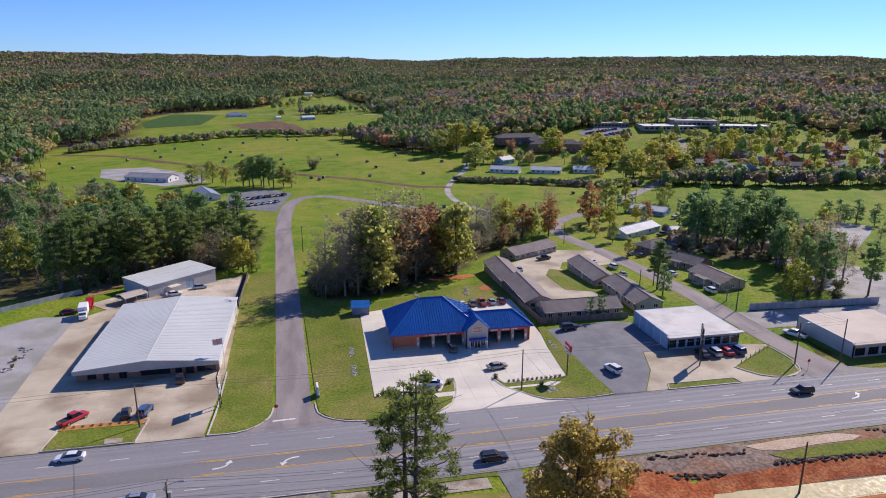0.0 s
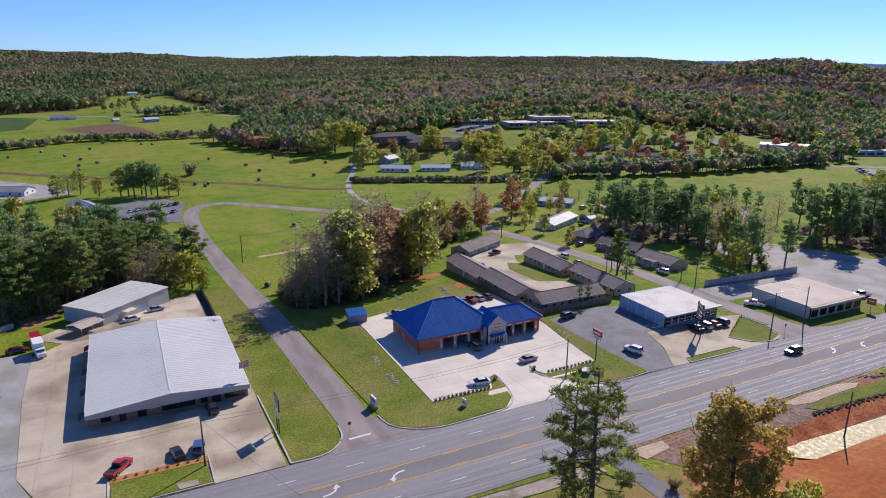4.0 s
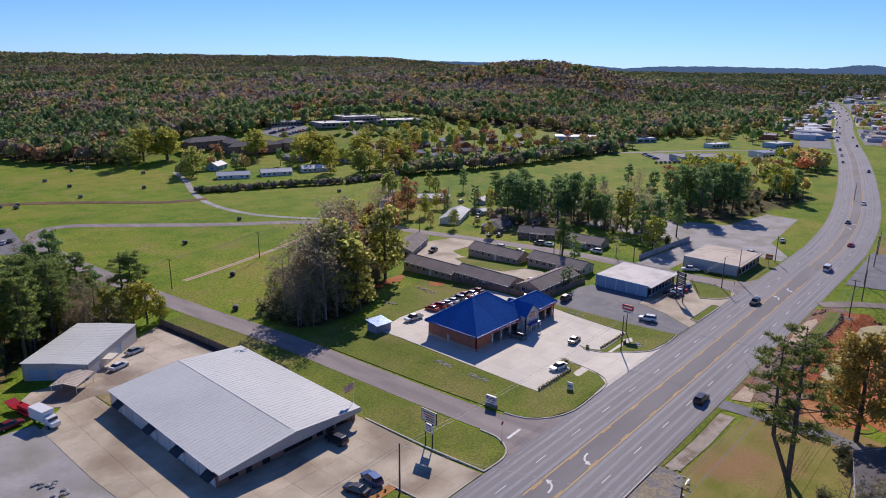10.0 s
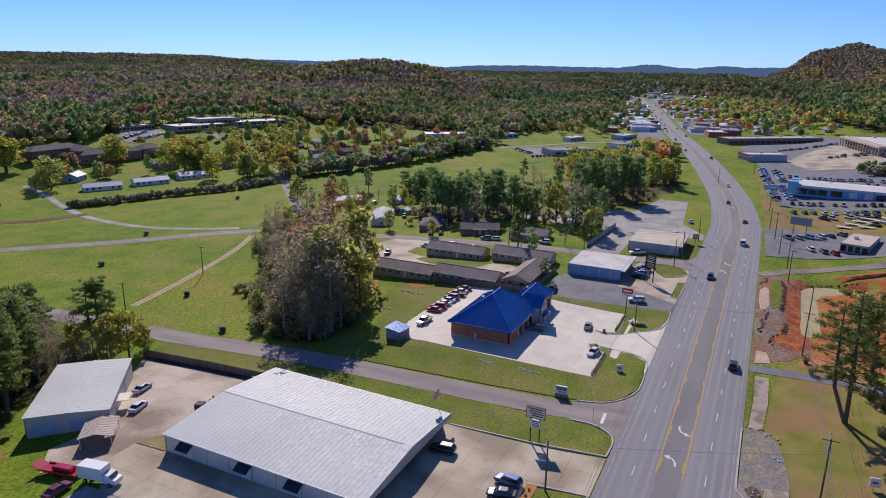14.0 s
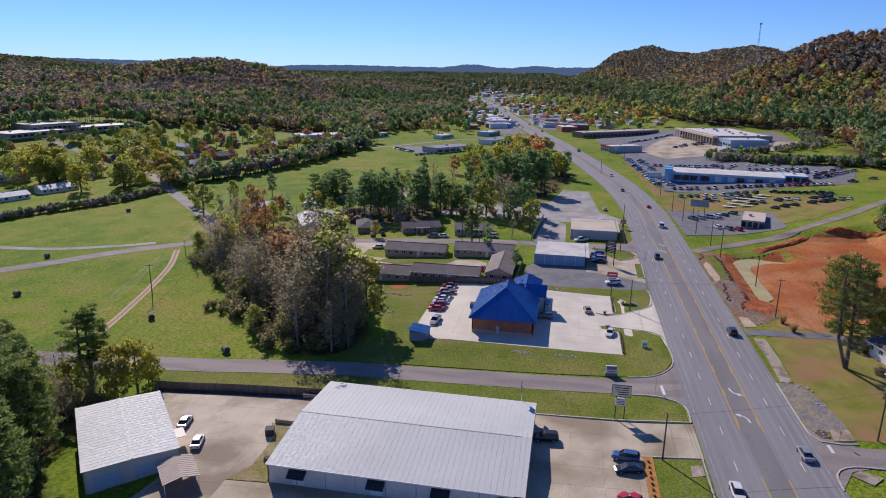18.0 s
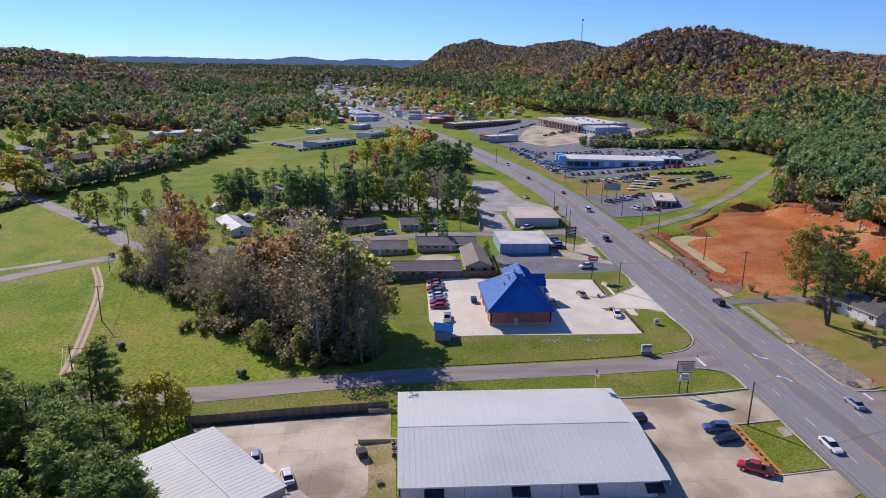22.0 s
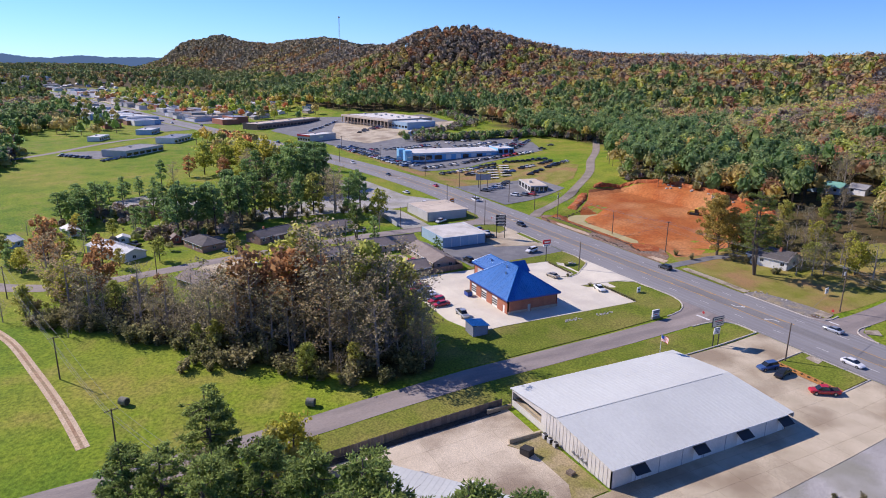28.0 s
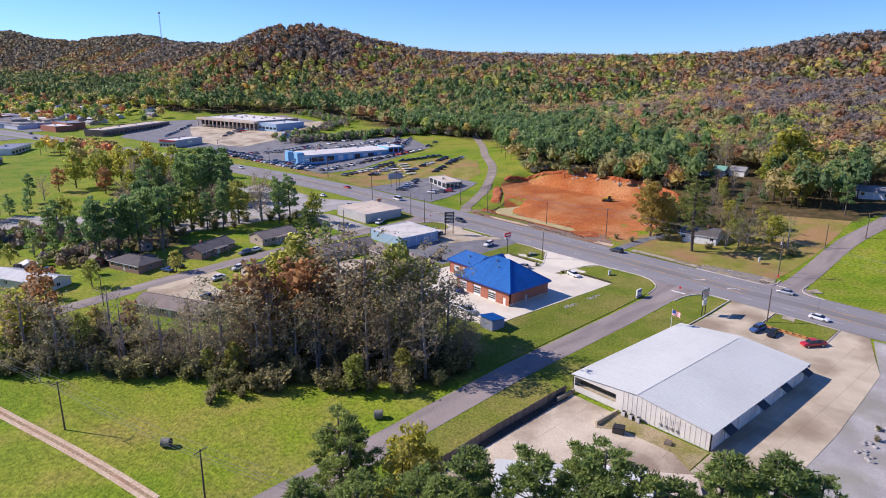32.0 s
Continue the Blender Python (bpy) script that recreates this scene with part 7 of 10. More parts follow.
def car_row(x0, y0, x1, y1, n, turn, group, near=False, paints=None):
    for k in range(n):
        if rnd.random() < .9:
            f = k / max(1, n - 1)
            kd, pt = CK()
            car(kd, rnd.choice(paints) if paints else pt, x0 + (x1 - x0) * f + rnd.uniform(-.4, .4), y0 + (y1 - y0) * f + rnd.uniform(-.4, .4), turn + rnd.uniform(-5, 5), near, group=group)


car_row(262, 86, 372, 95, 30, 98, "dealership cars facing the highway")
car_row(262, 79, 300, 83, 10, 98, "dealership cars in the second row")
car_row(320, 82, 368, 86, 13, 98, "dealership cars in the second row")
car_row(249, 78, 255, 22, 19, 2, "trade-in cars beside the dealership", paints=("white", "black", "white", "black", "grey", "silver"))
car_row(256, 20, 259, -6, 9, 2, "trade-in cars beside the dealership", paints=("white", "red", "black", "silver"))
car_row(288, -8, 322, -34, 12, 60, "cars on the far side of the dealership")
car_row(280, -6, 306, -34, 11, 60, "cars on the far side of the dealership")
car_row(266, -20, 276, -34, 4, 60, "cars on the far side of the dealership")
car_row(345, 78, 332, 30, 16, 190, "vans and cars behind the dealership")
car_row(306, 62, 300, -18, 22, 10, "cars behind the dealership")
car_row(318, 60, 316, -10, 18, 10, "cars behind the dealership")
car_row(336, 60, 338, 0, 14, 190, "cars behind the dealership")
car_row(225, 78, 232, 40, 10, 15, "wrecks on the grass lot", paints=("black", "grey", "black", "blue", "white", "tan"))
car_row(200, 52, 214, 10, 11, 25, "wrecks on the grass lot", paints=("black", "grey", "black", "blue", "white", "tan"))
car_row(186, 42, 206, 4, 9, 30, "wrecks on the grass lot", paints=("black", "grey", "black", "blue", "white", "tan"))
car_row(232, 30, 226, 6, 8, 60, "wrecks on the grass lot", paints=("black", "black", "grey"))
car_row(214, 66, 222, 46, 7, 40, "wrecks on the grass lot", paints=("black", "grey", "white"))
car_row(196, 20, 206, 12, 4, 80, "wrecks on the grass lot", paints=("black", "grey"))
car_row(388, 264, 408, 284, 7, 130, "cars beside the low grey building")
car_row(258, 566, 296, 578, 12, 100, "cars at the school")
car_row(256, 580, 290, 592, 10, 100, "cars at the school")
car_row(168, 81, 180, 62, 6, 30, "cars at the repair hut")
car_row(148, 66, 152, 74, 3, 20, "cars at the repair hut", True)
car_row(470, 40, 500, -6, 12, 35, "cars before the shopping centre")
car_row(455, 50, 480, 12, 9, 35, "cars before the shopping centre")
car_row(500, 84, 560, 40, 12, 120, "cars before the shop row")
car_row(372, 258, 388, 240, 8, 30, "cars beside the green field")
for k in range(24):
    s = 420 + k * 44
    car(*CK(), s, ym(s) + rnd.choice((-7.4, -3.8, 3.8, 7.4)), 12 if k % 2 else 192, False, group="far cars on the highway", z=land(s, ym(s)) + .12)
for k in range(10):
    bxr, byr = 196 + (k % 5) * 6.5, 60 - (k % 5) * 3.5 - (k // 5) * 8
    fl = thing("flatbed_trailer", "pale empty flatbed trailer on patchy grass", "trailer", bxr, byr, land(bxr, byr) + .1, 70, "trailers on the grass lot")
    part("deck", bx(-3, 3, -1.1, 1.1, .55, .75, bevel=.03), M_WHITEROOF, fl)
    for wx in (-.8, .3):
        for s in (-1, 1):
            part("wheel", CAR_MESH["sedan"]["tyre"], None, fl).location = (wx, s * 1.15, .33)
    part("drawbar", rod((3, 0, .6), (4.4, 0, .5), .06), M_BLACKMETAL, fl)

# box truck with a red equipment trailer
bt = thing("box_truck", "white box truck parked on the yard", "truck", -61.4, 184.6, land(-61.4, 184.6) + .1, -78)
part("cargo_box", bx(-3.6, 1.1, -1.15, 1.15, .95, 3.2, bevel=.05), M_WHITE, bt)
part("cab", loft([(1.2, 1.0, .6, 2.1), (1.4, 1.05, .5, 2.2), (2.3, 1.03, .5, 2.1), (2.7, 1.0, .5, 1.5), (3.4, .9, .5, 1.35)], body_ring), PAINTS["white"], bt)
part("windscreen", oblong((2.3, -.85), (2.3, .85), 0, 1.7, -.34, -.04, 1.5, 2.0), M_GLASS, bt)
part("chassis", bx(-3.6, 3.0, -.5, .5, .5, .9), M_BLACKMETAL, bt)
for wx in (-2.4, 2.3):
    for s in (-1, 1):
        w = part("wheel", CAR_MESH["pickup"]["tyre"], None, bt)
        w.location = (wx, s * .95, .42)
        part("rim", CAR_MESH["pickup"]["rim"], None, w)
tr = thing("equipment_trailer", "red flat equipment trailer behind the box truck", "trailer", -62.6, 193.0, land(-62.6, 193) + .1, 102)
part("deck", bx(-3.6, 3.6, -1.2, 1.2, .7, .9, bevel=.03), PAINTS["red"], tr)
for s in (-1.2, 1.1):
    part("side_rail", bx(-3.6, 3.6, s, s + .1, .9, 1.15), PAINTS["red"], tr)
part("ramp", ([(3.6, -1.1, .85), (3.6, 1.1, .85), (5.2, 1.1, 1.6), (5.2, -1.1, 1.6), (3.6, -1.1, .75), (3.6, 1.1, .75), (5.2, 1.1, 1.5), (5.2, -1.1, 1.5)], [(0, 1, 2, 3), (7, 6, 5, 4), (0, 4, 5, 1), (1, 5, 6, 2), (2, 6, 7, 3), (3, 7, 4, 0)]), PAINTS["red"], tr)
for wx in (-.6, .5):
    for s in (-1, 1):
        part("wheel", CAR_MESH["sedan"]["tyre"], None, tr).location = (wx, s * 1.0, .34)
part("load", bx(-2.4, 1.4, -.8, .8, .9, 1.7, bevel=.2), PAINTS["red"], tr)

# bulldozer in the pit
dz = thing("bulldozer", "yellow tracked bulldozer standing on red clay", "bulldozer", 77.6, 31, land(77.6, 31) + .1, 25)
M_CAT = plain("machine_yellow", (.62, .38, .05), .5)
for s in (-1, 1):
    part("track", loft([(-2.0, .25, .3, .7), (-1.7, .28, .05, .95), (1.7, .28, .05, .95), (2.0, .25, .3, .7)], lambda q, s=s: [(x, yy + s * 1.05, zz) for x, yy, zz in body_ring(q)]), M_BLACK, dz)
part("engine", bx(.0, 2.0, -.6, .6, .7, 1.7, bevel=.08), M_CAT, dz)
part("cabin", bx(-1.3, 0, -.75, .75, .8, 2.5, bevel=.06), M_GLASS, dz)
part("cabin_roof", bx(-1.45, .1, -.85, .85, 2.5, 2.65, bevel=.03), M_CAT, dz)
part("blade", loft([(2.5, 1.7, .05, 1.1), (2.65, 1.75, .05, 1.15)], body_ring), M_CAT, dz)
for s in (-1.2, 1.2):
    part("push_arm", rod((0, s, .5), (2.5, s, .5), .12), M_CAT, dz)
part("ripper", bx(-2.6, -1.9, -.6, .6, .3, 1.0, bevel=.05), M_CAT, dz)


# ---- poles, wires, signs ----
def pole(x, y, h, arms=1, turn=0, lamp=False, drum=False, label="weathered wooden utility pole beside the road"):
    T = thing("utility_pole", label, "utility pole", x, y, land(x, y), turn, "utility poles")
    part("shaft", tube_data([(0, 0, -.5), (0, 0, h * .5), (0, 0, h)], [.17, .14, .11], 8), M_WOOD, T)
    for k in range(arms):
        z = h - .35 - k * .9
        part("crossarm", bx(-.06, .06, -1.15, 1.15, z - .06, z + .06), M_WOOD, T)
        for yy in (-1.05, -.4, .4, 1.05):
            part("insulator", rod((0, yy, z + .06), (0, yy, z + .24), .05, 6), M_KERB, T)
    if drum:
        part("transformer", join_data([rod((.35, 0, h - 2.4), (.35, 0, h - 1.5), .24, 10), rod((.35, 0, h - 1.5), (.35, 0, h - 1.42), .27, 10)]), M_GREYWALL, T)
    if lamp:
        part("lamp_arm", tube_data([(0, 0, h - .6), (.9, 0, h - .2), (1.8, 0, h - .1)], [.05, .04, .04], 6), M_STEEL, T)
        part("lamp_head", bx(1.6, 2.3, -.14, .14, h - .18, h - .04, bevel=.03), M_STEEL, T)
    return T


def wire(a, b, sag, r=.024):
    """A cable hung between two places."""
    P = [Vector(a).lerp(Vector(b), k / 12) - Vector((0, 0, sag * 4 * (k / 12) * (1 - k / 12))) for k in range(13)]
    ob = part("cable", tube_data(P, [r] * 13, 4), M_WIRE)
    return tagged(ob, "thin dark overhead cable between poles", "cable", "overhead cables")


def line(places, offs, dz=0.1, sag=1.0):
    for (x0, y0, h0), (x1, y1, h1) in zip(places, places[1:]):
        d = Vector((x1 - x0, y1 - y0)).normalized()
        for o, drop in offs:
            wire((x0 - d.y * o, y0 + d.x * o, land(x0, y0) + h0 - drop), (x1 - d.y * o, y1 + d.x * o, land(x1, y1) + h1 - drop), sag * math.hypot(x1 - x0, y1 - y0) / 70)


NORTH = [(-110, 118, 9.5), (-31.9, 118.1, 9.2), (42.6, 118.0, 9.3), (106.2, 116.7, 10)]
SOUTH = [(-95, 79.5, 12), (-18.5, 79.2, 12.4), (44.3, 79.6, 11), (104.8, 81.9, 11), (165, 86, 11), (226, 88.5, 11), (290, 92, 11), (352, 99, 11)]
FIELD = [(-40, 236, 10.5), (-3.0, 252.3, 10.2), (37.0, 263.6, 10.2), (102, 281, 10.2), (165, 306, 10)]
for px, py, h in NORTH:
    pole(px, py, h, 0, lamp=px > 100)
for k, (px, py, h) in enumerate(SOUTH):
    pole(px, py, h, 1, drum=k % 2 == 1, lamp=k % 3 == 1)
for px, py, h in FIELD:
    pole(px, py, h, 1, 18, label="wooden power pole in the meadow")
for px, py, h in ((116.8, 115.4, 10.5), (114.6, 150, 9), (100, 240, 9), (104, 176, 9), (75.3, 77, 9.5), (122.2, 82, 9.5), (148, 113, 9.5), (140, 84.5, 10), (184, 88, 9), (-20.2, 48, 9), (-27.4, 33, 9), (300, 117, 9.5), (95, 168, 8)):
    pole(px, py, h, 0)
line(NORTH, [(0, .2), (0, .9)], sag=1.1)
line(SOUTH, [(-1.05, .2), (.4, .2), (1.05, .2), (0, 2.2), (0, 2.8)], sag=1.4)
line(FIELD, [(-1.05, .2), (.4, .2), (1.05, .2), (0, 1.8)], sag=1.2)
line([(106.2, 116.7, 10), (116.8, 115.4, 10.2), (114.6, 150, 8.8), (104, 176, 8.8), (100, 240, 8.8)], [(0, .2), (0, .8)])
line([(-31.9, 118.1, 9), (-18.5, 79.2, 10)], [(0, .2)])
line([(42.6, 118, 9), (44.3, 79.6, 10)], [(0, .2)])

# roadside signs
sg = thing("roadside_sign", "tall two-post sign with cream and white panels", "sign", -18.2, 124.5, land(-18.2, 124.5))
for s in (-.85, .85):
    part("post", bx(-.09, .09, s - .09, s + .09, -.3, 7.2), M_BLACKMETAL, sg)
part("upper_panel", bx(-.16, .16, -1.7, 1.7, 5.0, 7.2, bevel=.03), M_CREAM, sg)
part("panel_frame", bx(-.12, .12, -1.8, 1.8, 4.9, 7.3), M_BLACKMETAL, sg)
part("lower_panel", bx(-.14, .14, -.95, .95, 3.0, 4.6, bevel=.03), M_WHITE, sg)
for r in range(4):
    for s in (-.17, .165):
        part("text_bar", bx(s, s + .012, -1.45 + .1 * (r % 2), 1.4 - .25 * r, 6.7 - r * .45, 6.9 - r * .45), (M_BLACKMETAL, M_RED, M_BLACKMETAL, M_BLACKMETAL)[r], sg)
        part("text_bar", bx(s * .9, s * .9 + .012, -.75, .7 - .2 * (r % 2), 4.25 - r * .33, 4.38 - r * .33), M_BLACKMETAL, sg)
ms = thing("monument_sign", "low white sign box on a stone base by the lane", "sign", .9, 125.1, land(.9, 125.1), 4)
part("base", bx(-.35, .35, -1.35, 1.35, -.3, .75, bevel=.04), M_ROCK, ms)
part("sign_box", bx(-.22, .22, -1.2, 1.2, .75, 2.5, bevel=.04), M_WHITE, ms)
for s in (-.235, .225):
    part("face_panel", bx(s, s + .01, -1.1, 1.1, 1.6, 2.4), M_SLATEBLUE, ms)
    part("text_bar", bx(s * 1.04, s * 1.04 + .01, -.8, .8, 1.15, 1.35), M_RED, ms)
rs = thing("pole_sign", "red and white sign box on a single steel pole", "sign", 54.4, 122.6, land(54.4, 122.6))
part("post", rod((0, 0, -.3), (0, 0, 5.6), .13, 8), M_BLACKMETAL, rs)
part("sign_box", bx(-.25, .25, -1.5, 1.5, 6.2, 7.6, bevel=.1), M_RED, rs)
part("lower_box", bx(-.22, .22, -1.3, 1.3, 5.4, 6.15, bevel=.04), M_WHITE, rs)
for s in (-.265, .252):
    part("text_bar", bx(s, s + .012, -1.1, 1.1, 6.7, 7.1), M_WHITE, rs)
for s in (-.232, .222):
    part("text_bar", bx(s, s + .01, -1.0, 1.0, 5.65, 5.85), M_BLACKMETAL, rs)
bb = thing("billboard", "black slatted letter board on two posts", "sign", 85.6, 121.6, land(85.6, 121.6), -28)
for s in (-1.5, 1.5):
    part("post", bx(-.12, .12, s - .12, s + .12, -.3, 9.0), M_BLACKMETAL, bb)
for k in range(4):
    part("board", bx(-.18, .18, -1.9, 1.9, 4.6 + k * 1.1, 5.45 + k * 1.1, bevel=.03), M_BLACKMETAL, bb)
    part("text_bar", bx(-.2, -.19, -1.5, 1.2 - .3 * (k % 2), 4.9 + k * 1.1, 5.15 + k * 1.1), M_CREAM, bb)
b2 = thing("billboard", "dark billboard on posts beside the repair hut", "sign", 178, 77, land(178, 77), 75)
for s in (-2.4, 2.4):
    part("post", rod((s, 0, -.3), (s, 0, 7), .14, 8), M_BLACKMETAL, b2)
part("board", bx(-4, 4, -.2, .2, 4.2, 7.4, bevel=.04), M_SEAMGREY, b2)
part("text_bar", bx(-3, 3, -.23, -.2, 5.4, 6.2), M_BLACKMETAL, b2)
for bxs, bys, hs, mt, lb in ((250, 88, 9, M_BLUEDEAL, "blue dealership sign on a tall post"), (262, 90, 7, M_BLUEDEAL, "blue dealership sign on a post"), (142, 113.5, 4, plain("orange_sign", (.7, .22, .03), .5), "orange roadside sign on a post"), (392, 103, 8, M_GREYWALL, "grey shop sign on a tall post"), (-9, 71, 2.2, M_WHITE, "small white notice board on the lawn"), (16.8, 116.5, 1.8, M_WHITE, "small white notice on the verge")):
    q = thing("pole_sign", lb, "sign", bxs, bys, land(bxs, bys), 8)
    part("post", rod((0, 0, -.3), (0, 0, hs), .1 if hs > 3 else .05, 8), M_STEEL, q)
    k = hs / 9
    part("sign_box", bx(-.15, .15, -1.9 * k - .3, 1.9 * k + .3, hs - 1.2 - 1.6 * k, hs, bevel=.04), mt, q)
    part("text_bar", bx(-.165, -.15, -1.4 * k - .1, 1.4 * k + .1, hs - .9 * k - .7, hs - .5 * k - .5), M_WHITE if mt != M_WHITE else M_BLACKMETAL, q)
for px, py in ((-6.9, 116.6), (106.6, 113.2), (-21.2, 86.6)):
    q = thing("stop_sign", "red octagonal stop sign on a thin steel post", "sign", px, py, land(px, py), 90)
    part("post", rod((0, 0, -.2), (0, 0, 2.6), .035), M_STEEL, q)
    part("plate", rod((-.03, 0, 2.4), (.0, 0, 2.4), .38, 8), M_RED, q)

# flag
fg = thing("flagpole", "white flagpole with a striped national flag", "flagpole", -19.6, 143.4, land(-19.6, 143.4))
part("mast", tube_data([(0, 0, -.2), (0, 0, 7.4)], [.07, .04], 8), M_WHITE, fg)
part("ball", rod((0, 0, 7.4), (0, 0, 7.52), .09, 8), M_STEEL, fg)
fb = part("flag", bx(-.02, .02, -.02, .02, 5.9, 7.3), M_WHITE, fg)
for k in range(13):
    z = 7.3 - k * .108
    V = []
    for i in range(9):
        xx, yy = -i * .27, .14 * math.sin(i * .9)
        V += [(xx, yy, z - i * .02), (xx, yy, z - .108 - i * .02)]
    part("stripe", (V, [(2 * i, 2 * i + 1, 2 * i + 3, 2 * i + 2) for i in range(8)]), M_RED if k % 2 == 0 else M_WHITE, fb)
V = []
for i in range(5):
    V += [(-i * .22, .14 * math.sin(i * .74) + .02, 7.3 - i * .016), (-i * .22, .14 * math.sin(i * .74) + .02, 6.55 - i * .016)]
part("canton", (V, [(2 * i, 2 * i + 1, 2 * i + 3, 2 * i + 2) for i in range(4)]), M_BLUETRIM, fb)

# radio mast on the hill
mx_, my_ = 1438, -243
mz = land(mx_, my_)
rm = thing("radio_mast", "slender lattice radio mast on the wooded hill", "mast", mx_, my_, mz)
hm = 170 - mz
legs = [Vector((math.cos(a), math.sin(a), 0)) for a in (0, 2.094, 4.189)]
for l in legs:
    part("leg", tube_data([tuple(l * 1.6), tuple(l * .9 + Vector((0, 0, hm)))], [.28, .2], 5), M_STEEL, rm)
for k in range(12):
    z0, z1 = hm * k / 12, hm * (k + 1) / 12
    part("lattice", join_data([rod(tuple(legs[i] * 1.4 + Vector((0, 0, z0))), tuple(legs[(i + 1) % 3] * 1.3 + Vector((0, 0, z1))), .12, 4) for i in range(3)]), M_STEEL, rm)
part("antenna_head", bx(-2.2, 2.2, -2.2, 2.2, hm - 3, hm, bevel=.3), M_GREYWALL, rm)


# ---- fences ----
def board_fence(name, label, path, h, material, board=.6, rail=True):
    x0, y0 = path[0]
    Fn = thing(name, label, "fence", 0, 0, 0)
    for (ax, ay), (bx0, by0) in zip(path, path[1:]):
        l = math.hypot(bx0 - ax, by0 - ay)
        n = max(1, int(l / board))
        tn = math.degrees(math.atan2(by0 - ay, bx0 - ax))
        me = mesh_of("board", *join_data([([(-board * .493, -.015, 0), (board * .493, -.015, 0), (board * .493, -.015, h), (-board * .493, -.015, h), (-board * .493, .015, 0), (board * .493, .015, 0), (board * .493, .015, h), (-board * .493, .015, h)], [(0, 1, 2, 3), (7, 6, 5, 4), (3, 2, 6, 7), (0, 4, 5, 1), (1, 5, 6, 2), (0, 3, 7, 4)])]))
        me.materials.append(material)
        for i in range(n):
            f = (i + .5) / n
            px, py = ax + (bx0 - ax) * f, ay + (by0 - ay) * f
            part("board", me, None, Fn).matrix_basis = pose(px, py, land(px, py) - .05 + .03 * math.sin(i * 2.1), 0, 0, tn)
            if i % 6 == 0:
                u = (math.sin(radians(tn)) * -.09, math.cos(radians(tn)) * .09)
                part("post", rod((px + u[0], py + u[1], land(px, py) - .3), (px + u[0], py + u[1], land(px, py) + h + .05), .06, 5), material, Fn)
    return Fn


board_fence("board_fence", "tall weathered brown board fence along the lane", [(-20.9, 223.5), (-20.6, 205), (-20.4, 184.5)], 1.9, M_FENCE)
board_fence("board_fence", "grey board fence beside the gravel yard", [(118.5, 149.9), (158, 147.4)], 2.0, M_GREYFENCE, .6)
board_fence("board_fence", "weathered board fence behind the apartments", [(58.6, 206), (57.9, 166), (59, 151.6), (83, 151.0)], 1.8, M_FENCE, .6)
board_fence("board_fence", "pale board fence at the wood's edge", [(-100, 180), (-86.2, 194), (-69.5, 210)], 1.6, M_GREYFENCE, .7)
pf = thing("post_row", "row of short dark posts along the grass corner", "fence")
for k in range(7):
    q = (94.5 + k * 2.0, 119.2 + k * 1.15)
    part("post", rod((q[0], q[1], land(*q) - .2), (q[0], q[1], land(*q) + 1.1), .08), M_WOOD, pf)

# ---- yard things ----
dp = thing("dumpster", "black steel waste skip on worn grass", "dumpster", -36.0, 188.9, land(-36, 188.9) + .1, 20)
part("bin", loft([(-1.0, .75, .1, 1.2), (-.95, .8, .05, 1.35), (.95, .8, .05, 1.15), (1.0, .75, .1, 1.0)], body_ring), M_BLACKMETAL, dp)
part("lid", ([(-1.02, -.82, 1.37), (1.02, -.82, 1.17), (1.02, .82, 1.17), (-1.02, .82, 1.37), (-1.02, -.82, 1.42), (1.02, -.82, 1.22), (1.02, .82, 1.22), (-1.02, .82, 1.42)], [(3, 2, 1, 0), (4, 5, 6, 7), (0, 1, 5, 4), (1, 2, 6, 5), (2, 3, 7, 6), (3, 0, 4, 7)]), M_BLACK, dp)
db = thing("dumpster", "blue steel waste skip behind the workshop", "dumpster", 36.5, 161.5, land(36.5, 161.5) + .1, 0)
part("bin", loft([(-1.1, .75, .1, 1.2), (-1.05, .8, .05, 1.3), (1.05, .8, .05, 1.2), (1.1, .75, .1, 1.1)], body_ring), M_BLUETRIM, db)
part("lid", bx(-1.1, 1.1, -.8, .8, 1.28, 1.34), M_BLACK, db)
pl = thing("pallet_stack", "stack of wooden pallets behind the metal building", "pallets", -44, 185.6, land(-44, 185.6) + .08, 15)
for k in range(4):
    part("pallet", join_data([oblong((-.6, -.5), (.6, -.5), 0, 1.2, .12 * j * 2, .12 * j * 2 + .1, k * .16, k * .16 + .12) for j in range(5)]), M_FENCE, pl)
dw = thing("dock_wall", "low concrete wall beside the sunken loading bay", "wall", -26, 186, land(-26, 186), 0)
part("wing_wall", bx(-5.9, -5.5, -3.0, 3.8, -.3, .7), M_CONC_OLD, dw)
part("wing_wall", bx(4.4, 4.8, -3.0, 2.4, -.3, .9), M_CONC_OLD, dw)


def rock_mesh(seed, r):
    bm = bmesh.new()
    bmesh.ops.create_icosphere(bm, subdivisions=1, radius=r)
    q = random.Random(seed)
    for v in bm.verts:
        v.co *= q.uniform(.7, 1.2)
        v.co.z *= .6
    me = bpy.data.meshes.new("rock")
    bm.to_mesh(me)
    bm.free()
    me.materials.append(M_ROCK)
    return me


